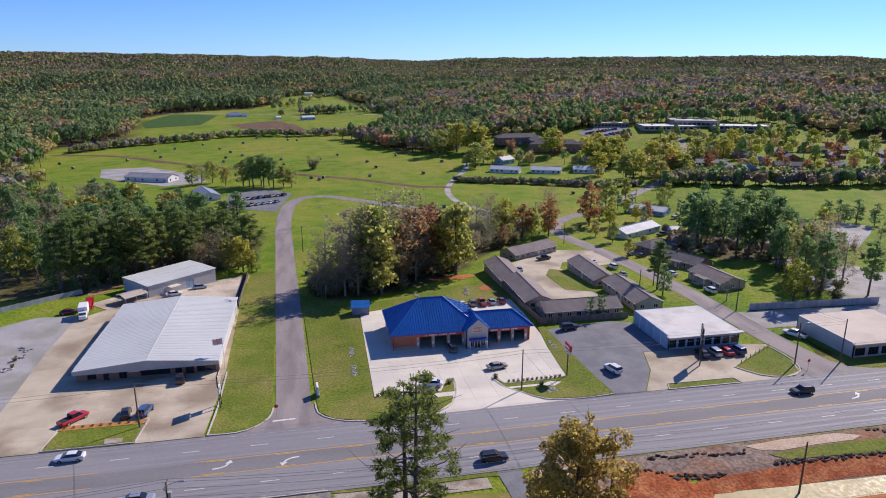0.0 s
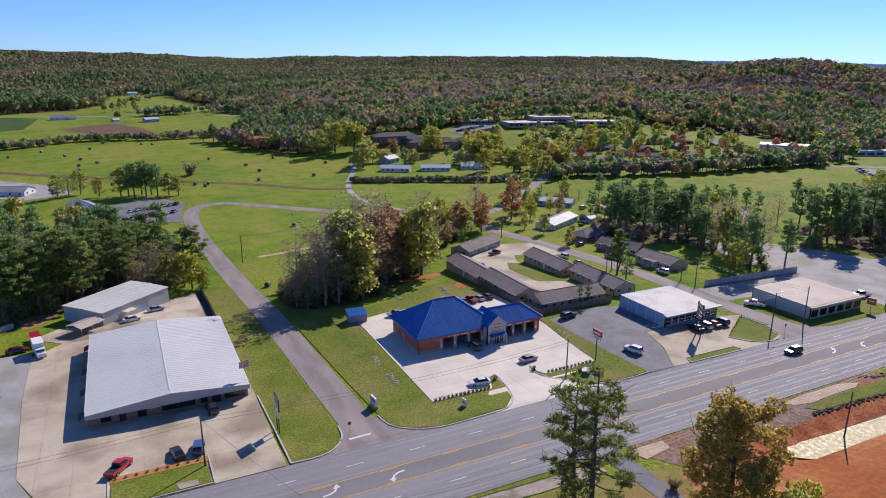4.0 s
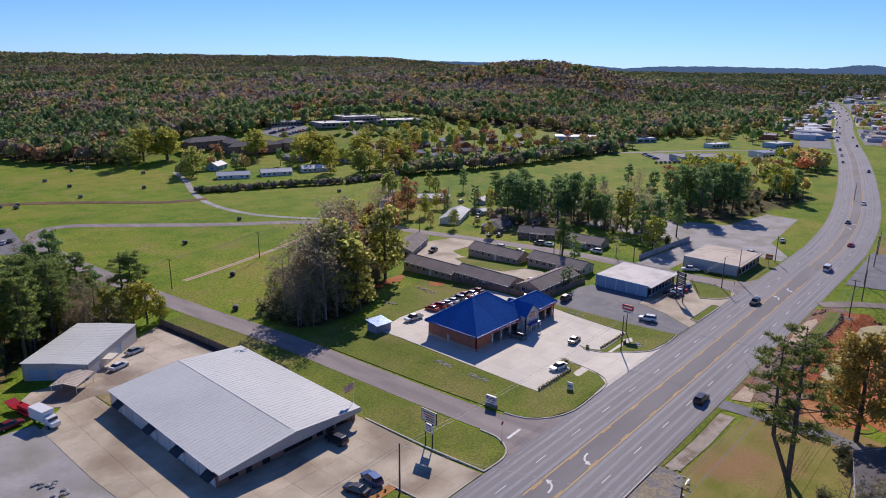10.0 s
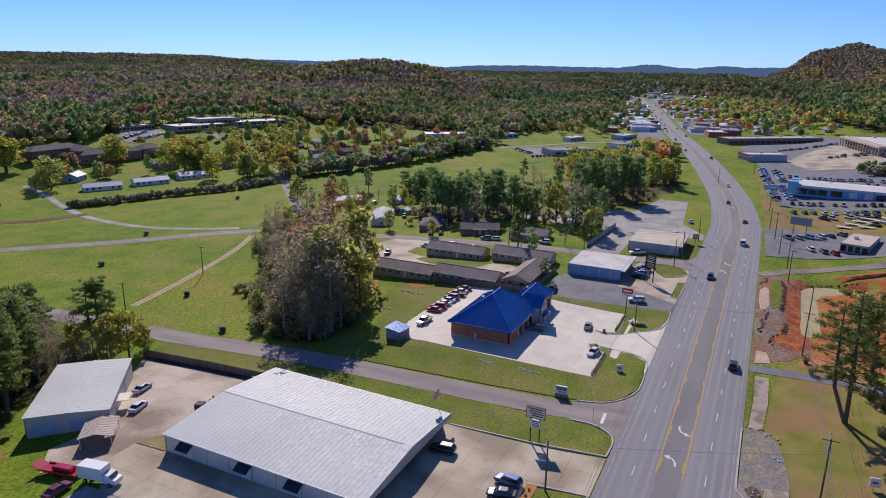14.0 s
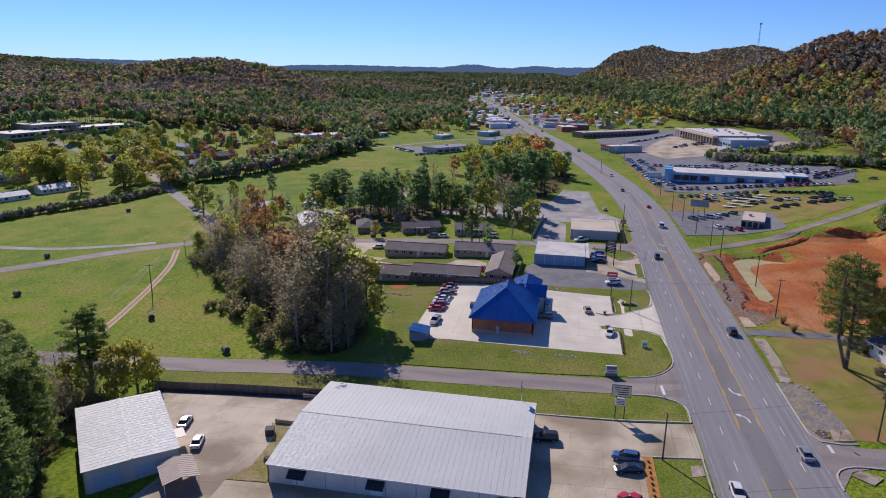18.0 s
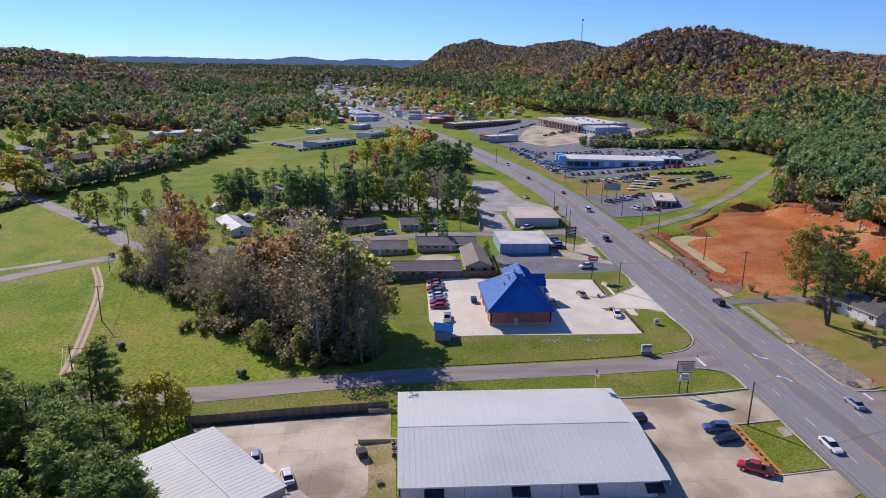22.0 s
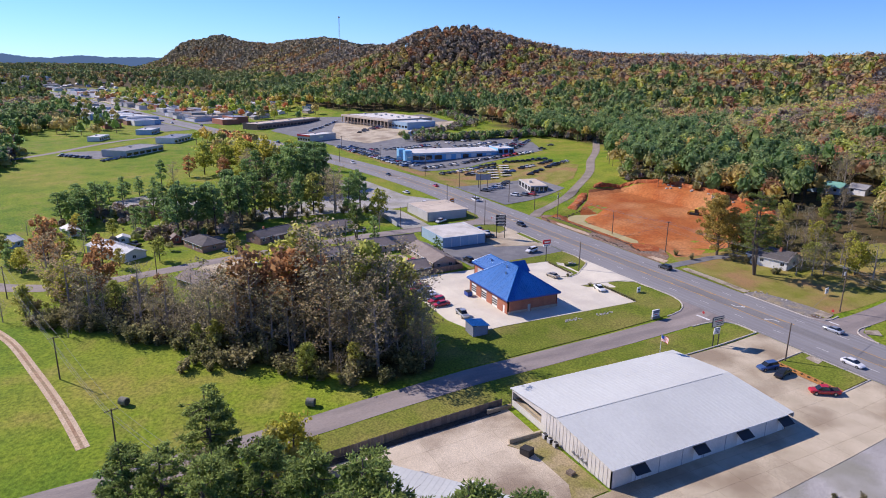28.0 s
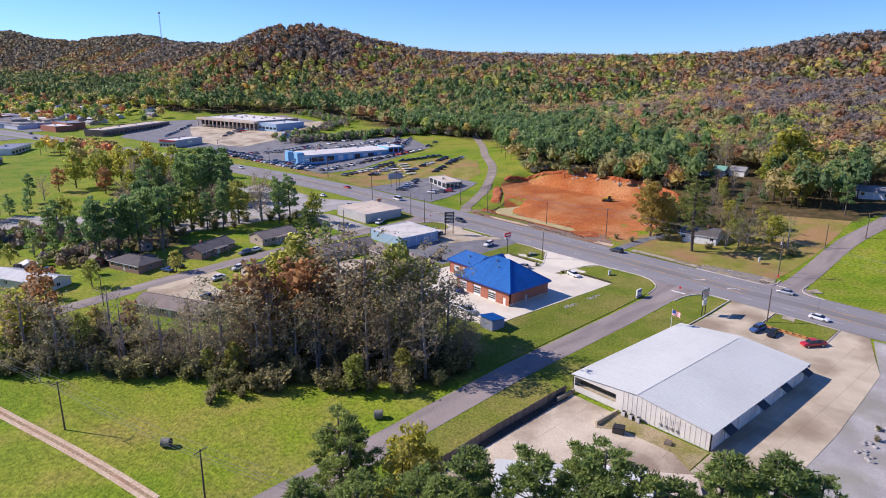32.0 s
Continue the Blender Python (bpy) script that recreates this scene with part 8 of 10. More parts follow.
ROCKS = [rock_mesh(i, .38) for i in range(4)]
for cx, cy, n in ((9.2, 145.3, 28), (9.1, 135.0, 28), (57.2, 138.6, 20), (-31, 187, 5), (47.2, 188, 18), (46.2, 183.5, 16), (31.2, 186, 18)):
    rp = thing("rock_bed", "bed of pale loose drainage stones in the grass", "rocks", cx, cy, land(cx, cy))
    for k in range(n):
        o = part("rock", ROCKS[k % 4], None, rp)
        dx_, dy_ = rnd.uniform(-.6, .6), rnd.uniform(-2.6, 2.6)
        o.location, o.scale = (dx_, dy_, .12 + land(cx + dx_, cy + dy_) - land(cx, cy)), (.75, .75, .7)
        o.rotation_euler = (0, 0, rnd.uniform(0, 6))
for gx_, gy_, s in ((-68.3, 163.6, 1.6), (-67.6, 159.5, 1.0), (-68, 152, 1.2), (48.5, 116.3, .8)):
    hp = thing("rubble_heap", "small heap of pale rubble on the yard", "rubble", gx_, gy_, land(gx_, gy_))
    for k in range(10):
        o = part("rock", ROCKS[k % 4], None, hp)
        o.location, o.scale = (rnd.uniform(-s, s), rnd.uniform(-s, s), .15), (1.3, 1.3, 1.2)
for k in range(16):
    gx_, gy_ = 96 + rnd.uniform(-26, 22), 15 + rnd.uniform(-2, 3)
    hp = thing("clay_boulder", "rough tan boulder on the pit's upper edge", "rock", gx_, gy_, land(gx_, gy_) + .2, 0, "boulders above the pit")
    hp_o = part("boulder", ROCKS[k % 4], None, hp)
    hp_o.scale = (2.2, 1.8, 1.8)

# broken dark turf and clay clods along the undercut above the pond, rubble at the corner
CLODS = [rock_mesh(30 + i, .42) for i in range(4)]
for m_ in CLODS:
    m_.materials[0] = M_SILT_SHADE
for x0_, y0_, x1_, y1_, n_, words in ((57, 83.3, 66.5, 83.0, 26, "ragged dark turf clods along the clay undercut"), (76, 83.8, 97, 82.7, 46, "ragged dark turf clods along the clay undercut"), (48, 86.5, 57, 85.2, 12, "dark clods of broken soil beside the highway"), (97, 82.7, 106, 83.5, 16, "ragged dark turf clods along the clay undercut"), (56, 89, 74, 87.6, 22, "dark clods of broken soil beside the highway"), (100, 89, 107, 88, 10, "dark clods of broken soil beside the highway"), (108, 76, 112, 62, 20, "ragged dark turf clods along the clay undercut")):
    cl = thing("soil_clods", words, "soil", (x0_ + x1_) / 2, (y0_ + y1_) / 2, land((x0_ + x1_) / 2, (y0_ + y1_) / 2), 0, "clods of the clay bank")
    for k in range(n_):
        f = (k + rnd.uniform(-.4, .4)) / n_
        qx, qy = x0_ + (x1_ - x0_) * f, y0_ + (y1_ - y0_) * f + rnd.uniform(-.55, .55)
        o = part("clod", CLODS[k % 4], None, cl)
        o.location = (qx - (x0_ + x1_) / 2, qy - (y0_ + y1_) / 2, land(qx, qy) + .12 - land((x0_ + x1_) / 2, (y0_ + y1_) / 2))
        o.scale, o.rotation_euler = (rnd.uniform(.7, 2.0), rnd.uniform(.5, 1.1), rnd.uniform(.5, 1.2)), (0, 0, rnd.uniform(-.5, .5))
for gx_, gy_, n_ in ((2.4, 86.6, 5), (-6.5, 84.8, 4), (.5, 85, 3), (-18.5, 88, 4)):
    hp = thing("concrete_rubble", "few pale lumps of broken concrete", "rubble", gx_, gy_, land(gx_, gy_), 0, "rubble at the side road's corner")
    for k in range(n_):
        o = part("rock", ROCKS[k % 4], None, hp)
        o.location, o.scale = (rnd.uniform(-1.1, 1.1), rnd.uniform(-.9, .9), .14), (.8, .7, .6)

# round hay bales
BALE = mesh_of("bale", *join_data([tube_data([(0, -.75, .75), (0, -.7, .75), (0, .7, .75), (0, .75, .75)], [.62, .75, .75, .62], 16)]))
BALE.materials.append(M_HAY)
BEND = mesh_of("bale_end", *join_data([rod((0, -.77, .75), (0, -.745, .75), .58, 14), rod((0, .745, .75), (0, .77, .75), .58, 14)]))
BEND.materials.append(M_HAYWRAP)


def bale(x, y, turn, s=1.0):
    B = thing("hay_bale", "weathered grey round hay bale lying in the meadow", "hay bale", x, y, land(x, y) - .03, turn, "hay bales in the meadow")
    part("roll", BALE, None, B).scale = (s, s, s)
    part("bale_end", BEND, None, B).scale = (s, s, s)


BALES = [(-1.0, 217.3), (18.2, 251), (29, 305.6), (69, 330), (151, 355), (101, 287), (-52, 704), (-62, 664), (-79, 625), (-98, 658), (-119, 633), (-133, 620), (-120, 577), (-142, 562), (-189, 553), (-171, 527), (-20, 682),
         (-11, 676), (24, 562), (45, 518), (49, 488), (41, 449), (72, 549), (84, 553), (103, 507), (79, 453), (-67, 563), (-66, 541), (-55, 575), (-67, 599), (-29, 530), (-22, 544), (-19, 514), (-21, 500), (1.5, 449), (9.4, 448), (6.7, 441)]
for bx_, by_ in BALES:
    bale(bx_, by_, (bx_ * 37) % 180, 1.15 if by_ < 400 else 1.35)

# ---- trees ----
def leaf_quads(centres, sizes, rng, out=None, wide=.55, spike=False):
    """Verts and faces of small pointed leaf clumps, each a bent rhomb of its own; out: the way each one roughly faces."""
    n = len(centres)
    d = rng.normal(size=(n, 3))
    if spike:
        d = out * .8 + d * .8 + np.array([0, 0, .25])
    elif out is not None:
        d = np.cross(out + rng.normal(0, .6, (n, 3)), d)
    d /= np.linalg.norm(d, axis=1)[:, None]
    e = rng.normal(size=(n, 3)) if out is None else out + rng.normal(0, .5, (n, 3))
    e = np.cross(d, e)
    e /= np.linalg.norm(e, axis=1)[:, None]
    s = np.asarray(sizes)[:, None]
    if out is None:
        d[:, 2] *= .7
    P = np.stack([centres - d * s, centres - e * s * wide, centres + d * s, centres + e * s * wide], 1)
    P[:, 1, 2] -= .2 * s[:, 0]
    P[:, 3, 2] -= .2 * s[:, 0]
    return P.reshape(-1, 3), np.arange(4 * n).reshape(-1, 4)


def ball(rng, n):
    """Places spread in a unit-sized cloud with a definite rim."""
    d = rng.normal(size=(n, 3))
    d /= np.linalg.norm(d, axis=1)[:, None] + 1e-6
    return d * (rng.uniform(0, 1, n) ** .45)[:, None] * 1.55


def puffs(K, R, per, rng, flat=.8):
    """Leaf places over the outer shells of leaf masses: K their middles, R their radii, per the leaves of a middling one."""
    m = np.maximum(4, per * (R / R.mean()) ** 2).astype(int)
    i = np.repeat(np.arange(len(K)), m)
    d = rng.normal(size=(len(i), 3))
    d /= np.linalg.norm(d, axis=1)[:, None]
    d[:, 2] = d[:, 2] * .85 + .22
    d /= np.linalg.norm(d, axis=1)[:, None]
    return K[i] + d * (R[i] * rng.uniform(.72, 1.08, len(i)))[:, None] * np.array([1, 1, flat]), d


def fulltree(seed, h, spread, masses, per, size, base=.15, bark=M_BARK, mat_leaf=M_LEAF_MIX, limbs=13, lump=.27, top=.55):
    """A full-crowned broadleaf tree: leaf masses of several sizes over an uneven round crown, with gaps between them."""
    rng = np.random.default_rng(seed)
    wood, ends = branch_set(rng, h * .88, h * .015 + .05, limbs, base, .92, spread * .8, .75, 1)
    d = rng.normal(size=(masses, 3))
    d /= np.linalg.norm(d, axis=1)[:, None]
    d[:, 2] = np.where(d[:, 2] < -.88, -d[:, 2], d[:, 2])
    half = h * (1 - base) * .5
    swell = 1 + .16 * np.sin(3 * np.arctan2(d[:, 1], d[:, 0]) + seed) + rng.normal(0, .07, masses)
    f = rng.uniform(.5, .92, masses) * swell
    K = d * f[:, None] * np.array([spread, spread, half])
    K[:, :2] *= (1 - (1 - top) * np.clip(K[:, 2:] / half, 0, 1) ** 1.5) * (1 - .2 * np.clip(-K[:, 2:] / half, 0, 1))
    K[:, 2] += h * base + half
    K = np.concatenate([K, np.array(ends)[rng.choice(len(ends), masses // 3)]])
    R = spread * lump * rng.uniform(.55, 1.3, len(K))
    C, out = puffs(K, R, per, rng)
    ok = (C[:, 2] > h * base * .4) & (C[:, 2] < h * 1.02)
    C, out = C[ok], out[ok]
    V, Q = leaf_quads(C, rng.uniform(.6, 1.3, len(C)) * size, rng, out, .7)
    return mesh_or(wood, bark), numpy_mesh("crown", V, Q, mat_leaf)


def fullpine(seed, h, spread, masses, per, size, base=.2, mat_leaf=M_LEAF_PINE, limbs=16, lump=.33, fork=False, spike=False):
    """A pine with flat needle masses on level limbs, wide in the middle and rounded at the top, the stem showing in gaps."""
    rng = np.random.default_rng(seed)
    wood, ends = branch_set(rng, h * .97, h * .012 + .07, limbs, base, .96, spread * .8, .22, 0)
    f = rng.beta(1.05, 1.15, masses)
    rim = spread * (.5 + .5 * np.sin(np.pi * np.clip(.18 + f * .8, 0, 1))) * (1 - .45 * f ** 2) * rng.uniform(.3, 1.0, masses) ** .6
    a = rng.uniform(0, 2 * math.pi, masses)
    K = np.stack([np.cos(a) * rim, np.sin(a) * rim, h * (base + (.96 - base) * f)], 1)
    K = np.concatenate([K, np.array(ends)[rng.choice(len(ends), masses // 3)]])
    if fork:
        # a second stem from low down, its crown beside the first
        w2, e2 = branch_set(rng, h * .9, h * .011 + .06, limbs - 6, base + .1, .96, spread * .7, .22, 1)
        lean = lambda p: (p[0] + min(1, max(0, p[2]) / (h * .3)) * spread * .42, p[1] + min(1, max(0, p[2]) / (h * .3)) * spread * .15, p[2])
        wood = join_data([wood, ([lean(v) for v in w2[0]], w2[1])])
        K = np.concatenate([K * np.array([.8, .8, 1]), np.array([lean(e) for e in e2])[::2]])
    R = spread * lump * rng.uniform(.6, 1.3, len(K))
    C, out = puffs(K, R, per, rng, .6)
    if spike:
        # long needle sprays through the depth of each mass
        C = C - out * (R.mean() * rng.uniform(0, .75, len(C)))[:, None]
    V, Q = leaf_quads(C, rng.uniform(.6, 1.3, len(C)) * size, rng, out, .34 if spike else .6, spike)
    return mesh_or(wood, M_BARK), numpy_mesh("crown", V, Q, mat_leaf)


def numpy_mesh(name, V, Q, material):
    me = bpy.data.meshes.new(name)
    me.vertices.add(len(V))
    me.vertices.foreach_set("co", np.asarray(V, np.float32).reshape(-1))
    k = Q.shape[1]
    me.loops.add(Q.size)
    me.loops.foreach_set("vertex_index", Q.reshape(-1).astype(np.int32))
    me.polygons.add(len(Q))
    me.polygons.foreach_set("loop_start", np.arange(0, Q.size, k, dtype=np.int32))
    me.update(calc_edges=True)
    me.materials.append(material)
    return me


def branch_set(rng, h, trunk_r, n, lo, hi, reach, rise, twigs=0, low=1.0):
    """Trunk with limbs; returns (verts, faces) and the limbs' ends."""
    lean = rng.normal(0, .02 * h, 2)
    top = np.array([lean[0], lean[1], h])
    T = [np.array([0, 0, -.4]), np.array([lean[0] * .2, lean[1] * .2, h * .3]), np.array([lean[0] * .6, lean[1] * .6, h * .65]), top]
    bits = [tube_data([tuple(t) for t in T], [trunk_r * 1.15, trunk_r, trunk_r * .6, trunk_r * .15], 7)]
    ends = []
    for k in range(n):
        f = lo + (hi - lo) * (k + rng.uniform(0, .8)) / n
        a = k * 2.4 + rng.uniform(-.5, .5)
        base = np.array([lean[0] * f, lean[1] * f, h * f])
        L = reach * (.62 + .5 * math.sin(math.pi * min(1, .22 * low + .74 * (f - lo) / max(.01, hi - lo)))) * rng.uniform(.7, 1.2)
        mid = base + np.array([math.cos(a) * L * .5, math.sin(a) * L * .5, rise * L * .35])
        end = base + np.array([math.cos(a + .2) * L, math.sin(a + .2) * L, rise * L])
        r = trunk_r * .42 * (1.1 - f * .7)
        bits.append(tube_data([tuple(base), tuple(mid), tuple(end)], [r, r * .65, r * .2], 4))
        ends += [mid, end, (mid + end) / 2]
        for j in range(twigs):
            s = mid + (end - mid) * rng.uniform(0, .9)
            e = s + rng.normal(0, 1, 3) * L * .22 + np.array([0, 0, L * .28])
            bits.append(tube_data([tuple(s), tuple(e)], [r * .35, r * .1], 3))
            ends.append(e)
    return join_data(bits), ends


def broadleaf(seed, h, spread, leaves, size, fill=.25, bark=M_BARK, mat_leaf=M_LEAF_MIX, twigs=5, base=.2, limbs=14, loose=.17, dome=False):
    """A tree of limbs and twigs with loose leaf tufts round their ends; dome: an even egg-shaped crown."""
    rng = np.random.default_rng(seed)
    wood, ends = branch_set(rng, h * .9, h * .015 + .05, limbs, base, .95, spread, .85, twigs)
    ends = np.array(ends)
    w = rng.uniform(.3, 1.7, len(ends))
    pick = rng.choice(len(ends), leaves, p=w / w.sum())
    r = spread * loose * rng.uniform(.6, 1.4, len(ends))[pick]
    C = ends[pick] + ball(rng, leaves) * r[:, None] * np.array([1, 1, .8])
    n = int(leaves * fill)
    d = rng.normal(size=(n, 3))
    d /= np.linalg.norm(d, axis=1)[:, None] + 1e-6
    lump = 1 + .22 * np.sin(d[:, :1] * 6 + seed) * np.cos(d[:, 1:2] * 5 + d[:, 2:] * 4)
    taper = 1 - .35 * np.clip(d[:, 2:], 0, 1) if dome else 1.0
    E = d * rng.uniform(.5, 1.0, n)[:, None] * lump * np.array([spread, spread, h * (1 - base) * .5]) * np.concatenate([np.ones((n, 2)) * taper, np.ones((n, 1))], 1) + np.array([0, 0, h * (base + (1 - base) * .5)])
    C = np.concatenate([C, E])
    C = C[(C[:, 2] > h * base * .5) & (C[:, 2] < h * 1.04)]
    V, Q = leaf_quads(C, rng.uniform(.6, 1.3, len(C)) * size, rng)
    return mesh_or(wood, bark), numpy_mesh("crown", V, Q, mat_leaf)


def mesh_or(wood, bark):
    me = mesh_of("trunk", *wood)
    me.materials.append(bark)
    return me


def pine(seed, h, spread, leaves, size, base=.45, mat_leaf=M_LEAF_PINE, limbs=18, fork=False, tuft=.17):
    """A pine: level tufts of needles on short limbs, rounded at the top; fork: two stems from low down."""
    rng = np.random.default_rng(seed)
    wood, ends = branch_set(rng, h, h * .012 + .07, limbs, base, .98, spread, .25, 2)
    if fork:
        w2, e2 = branch_set(rng, h * .93, h * .011 + .06, limbs - 4, base + .12, .98, spread * .85, .25, 2)
        sh = lambda p: np.array([p[0] + min(1, max(0, p[2]) / (h * .16)) * spread * .28, p[1] + min(1, max(0, p[2]) / (h * .16)) * spread * .12, p[2]])
        wood = join_data([wood, ([tuple(sh(v)) for v in w2[0]], w2[1])])
        ends = ends + [sh(e) for e in e2]
    ends = np.array(ends)
    w = rng.uniform(.3, 1.7, len(ends))
    pick = rng.choice(len(ends), leaves, p=w / w.sum())
    r = spread * tuft * rng.uniform(.6, 1.4, len(ends))[pick]
    C = ends[pick] + ball(rng, leaves) * r[:, None] * np.array([1, 1, .55])
    C = C[C[:, 2] < h * 1.04]
    V, Q = leaf_quads(C, rng.uniform(.6, 1.3, len(C)) * size, rng)
    return mesh_or(wood, M_BARK), numpy_mesh("crown", V, Q, mat_leaf)


def bush(seed, r, leaves, size, mat_leaf=M_LEAF_BUSH):
    """A many-stemmed bush: stems fan out from the foot, with leaf tufts along and round their upper halves."""
    rng = np.random.default_rng(seed)
    stems, C = [], []
    m = 13
    for k in range(m):
        a, out, top = k * 2.4 + rng.uniform(-.4, .4), r * rng.uniform(.15, .85), r * rng.uniform(.75, 1.55)
        e = np.array([math.cos(a) * out, math.sin(a) * out, top])
        mid = np.array([e[0] * .45, e[1] * .45, top * .6])
        stems.append(tube_data([(0, 0, -.2), tuple(mid), tuple(e)], [.06, .04, .015], 3))
        n = leaves // m
        f = rng.uniform(.15, 1.0, n)[:, None]
        C.append(e * f * np.array([1, 1, 1]) + ball(rng, n) * r * np.array([.2, .2, .17]))
    C = np.concatenate(C)
    C[:, 2] = np.abs(C[:, 2])
    V, Q = leaf_quads(C, rng.uniform(.6, 1.3, len(C)) * size, rng)
    return mesh_or(join_data(stems), M_BARK), numpy_mesh("crown", V, Q, mat_leaf)


SPECIES = {
    "oak": [fulltree(i, 20, 5.8, 44, 22, .58, .06) for i in range(5)],
    "rust": [fulltree(20 + i, 19, 5.2, 42, 20, .54, .08, mat_leaf=M_LEAF_ORANGE) for i in range(3)],
    "yellow": [fulltree(40 + i, 14, 4.7, 42, 22, .46, .05, mat_leaf=M_LEAF_YELLOW) for i in range(4)],
    "thin": [broadleaf(60 + i, 22, 5.4, 1250, .32, .25, M_BAREBARK, M_LEAF_BROWN, 4, .12) for i in range(4)],
    "bare": [broadleaf(80 + i, 15, 3.6, 240, .22, .1, M_BAREBARK, M_LEAF_BROWN, 5, .15) for i in range(3)],
    "pine": [fullpine(100 + i, 24, 4.3, 54, 26, .5, .24 + .06 * (i % 3), limbs=20, lump=.29) for i in range(5)],
    "nearpine": [fullpine(110 + i, 24, 4.6, 95, 84, .3, .3, M_LEAF_NEARPINE, 34, .21, False, True) for i in range(3)],
    "youngpine": [fullpine(120 + i, 14, 3.0, 34, 20, .42, .12) for i in range(3)],
    "bush": [bush(140 + i, 2.2, 560, .27) for i in range(4)],
    "forkpine": [fullpine(230, 19, 4.6, 76, 120, .25, .3, M_LEAF_NEARPINE, 26, .18, True, True)],
    "openpine": [fullpine(202, 24, 6.6, 88, 80, .24, .3, M_LEAF_OPEN, 34, .145, True, True)],
    "golden": [fulltree(210, 23, 6.9, 125, 84, .26, .07, M_BARK, M_LEAF_GOLD, 26, .18, .5)],
    "shrub": [bush(160 + i, .55, 160, .13) for i in range(2)],
    "cedar": [pine(180, 9, 1.5, 1600, .26, .03)],
}
TREE_WORDS = {"oak": ("tree", "broad-crowned tree with olive-green autumn leaves"), "rust": ("tree", "tree with rust-orange autumn leaves"), "yellow": ("tree", "rounded tree with yellow-green leaves"),
              "thin": ("tree", "tall half-bare tree with few brown leaves"), "bare": ("tree", "small bare grey-brown tree"), "pine": ("pine_tree", "tall pine with a dark green crown"), "youngpine": ("pine_tree", "young dark green pine"),
              "bush": ("bush", "dense scrubby green-brown bush"), "shrub": ("shrub", "small clipped round shrub"), "cedar": ("cedar_tree", "narrow dark green cedar"), "openpine": ("pine_tree", "tall open-crowned forked pine"), "nearpine": ("pine_tree", "tall pine with a rounded dark green crown"), "forkpine": ("pine_tree", "broad full pine with a layered dark green crown"), "golden": ("tree", "rounded golden-brown autumn tree")}
SIZE_OF = {"oak": 20, "rust": 19, "yellow": 14, "thin": 22, "bare": 15, "pine": 24, "youngpine": 14, "bush": 3.2, "shrub": 1, "cedar": 9, "openpine": 24, "golden": 23, "forkpine": 19, "nearpine": 24}


def tree(kind, x, y, h, group="", label="", wide=1.0):
    nm, words = TREE_WORDS[kind]
    v = SPECIES[kind]
    k = int(abs(x * 7.3 + y * 3.1)) % len(v)
    s = h / SIZE_OF[kind]
    T = thing(nm, label or words, "tree" if kind not in ("bush", "shrub") else "shrub", x, y, land(x, y), (x * 53 + y * 31) % 360, group)
    T.scale = (s * wide, s * wide, s)
    part("trunk", v[k][0], None, T)
    part("crown", v[k][1], None, T)
    return T


rt = random.Random(3)


def grove(poly, n, kinds, hs, group, gap=3.2, avoid=()):
    """Trees scattered in a polygon at least gap apart."""
    xs, ys = [p[0] for p in poly], [p[1] for p in poly]
    got, tries = [], 0
    while len(got) < n and tries < n * 60:
        tries += 1
        x, y = rt.uniform(min(xs), max(xs)), rt.uniform(min(ys), max(ys))
        if not inside(poly, x, y) or any(inside(a, x, y) for a in avoid) or any((x - a) ** 2 + (y - b) ** 2 < gap * gap for a, b in got):
            continue
        got.append((x, y))
        k = rt.choice(kinds)
        lo, hi = hs
        f = .16 if k == "bush" else .7 if k == "bare" else 1.0
        tree(k, x, y, rt.uniform(lo, hi) * f, group)


# the tall stand between workshop and meadow
STAND = [(82, 272), (57, 250), (46, 238), (30, 226), (22, 217), (10, 206), (2, 199), (1, 190), (10, 186), (22, 190), (36, 200), (47, 216), (56, 222), (66, 236), (84, 252)]
EAST_END = [(46, 190), (100, 190), (100, 290), (46, 290)]
WEST_END = [(-10, 180), (46, 180), (46, 290), (-10, 290)]
grove(STAND, 30, ["thin", "bare", "thin", "bare", "thin", "thin"], (14, 21), "tall stand behind the workshop", 3.9, [EAST_END])
grove(STAND, 15, ["bare", "bare", "bare", "thin", "bare"], (9, 15), "bare trees at the thin end of the stand", 3.6, [WEST_END])
grove([(86, 278), (57, 255), (46, 242), (26, 230), (20, 219), (7, 208), (-1, 200), (0, 188), (10, 183), (24, 188), (38, 198), (58, 220), (86, 250)], 76, ["bush"], (20, 36), "scrub under the tall stand", 2.3)
grove([(84, 276), (57, 253), (46, 240), (26, 228), (20, 219), (8, 207), (0, 199), (2, 188), (10, 183), (24, 188), (38, 198), (58, 220), (84, 250)], 30, ["bare", "bare", "bare", "bare", "thin"], (7, 12), "saplings at the edge of the tall stand", 3.4)
NORTH_EDGE = curve_path([(0, 196), (6, 207), (20, 220), (32, 231), (46, 242), (57, 254), (84, 277)], 5)
grove(ribbon(NORTH_EDGE, 7), 40, ["bush"], (17, 34), "scrub along the meadow side of the stand", 2.0)
grove(ribbon(NORTH_EDGE, 9), 22, ["bare", "thin", "bare", "oak"], (6, 10), "saplings along the meadow side of the stand", 2.6)
grove([(24, 236), (28, 240), (33, 235), (27, 228), (21, 230)], 7, ["bush"], (14, 22), "scrub in the meadow", 2.0)
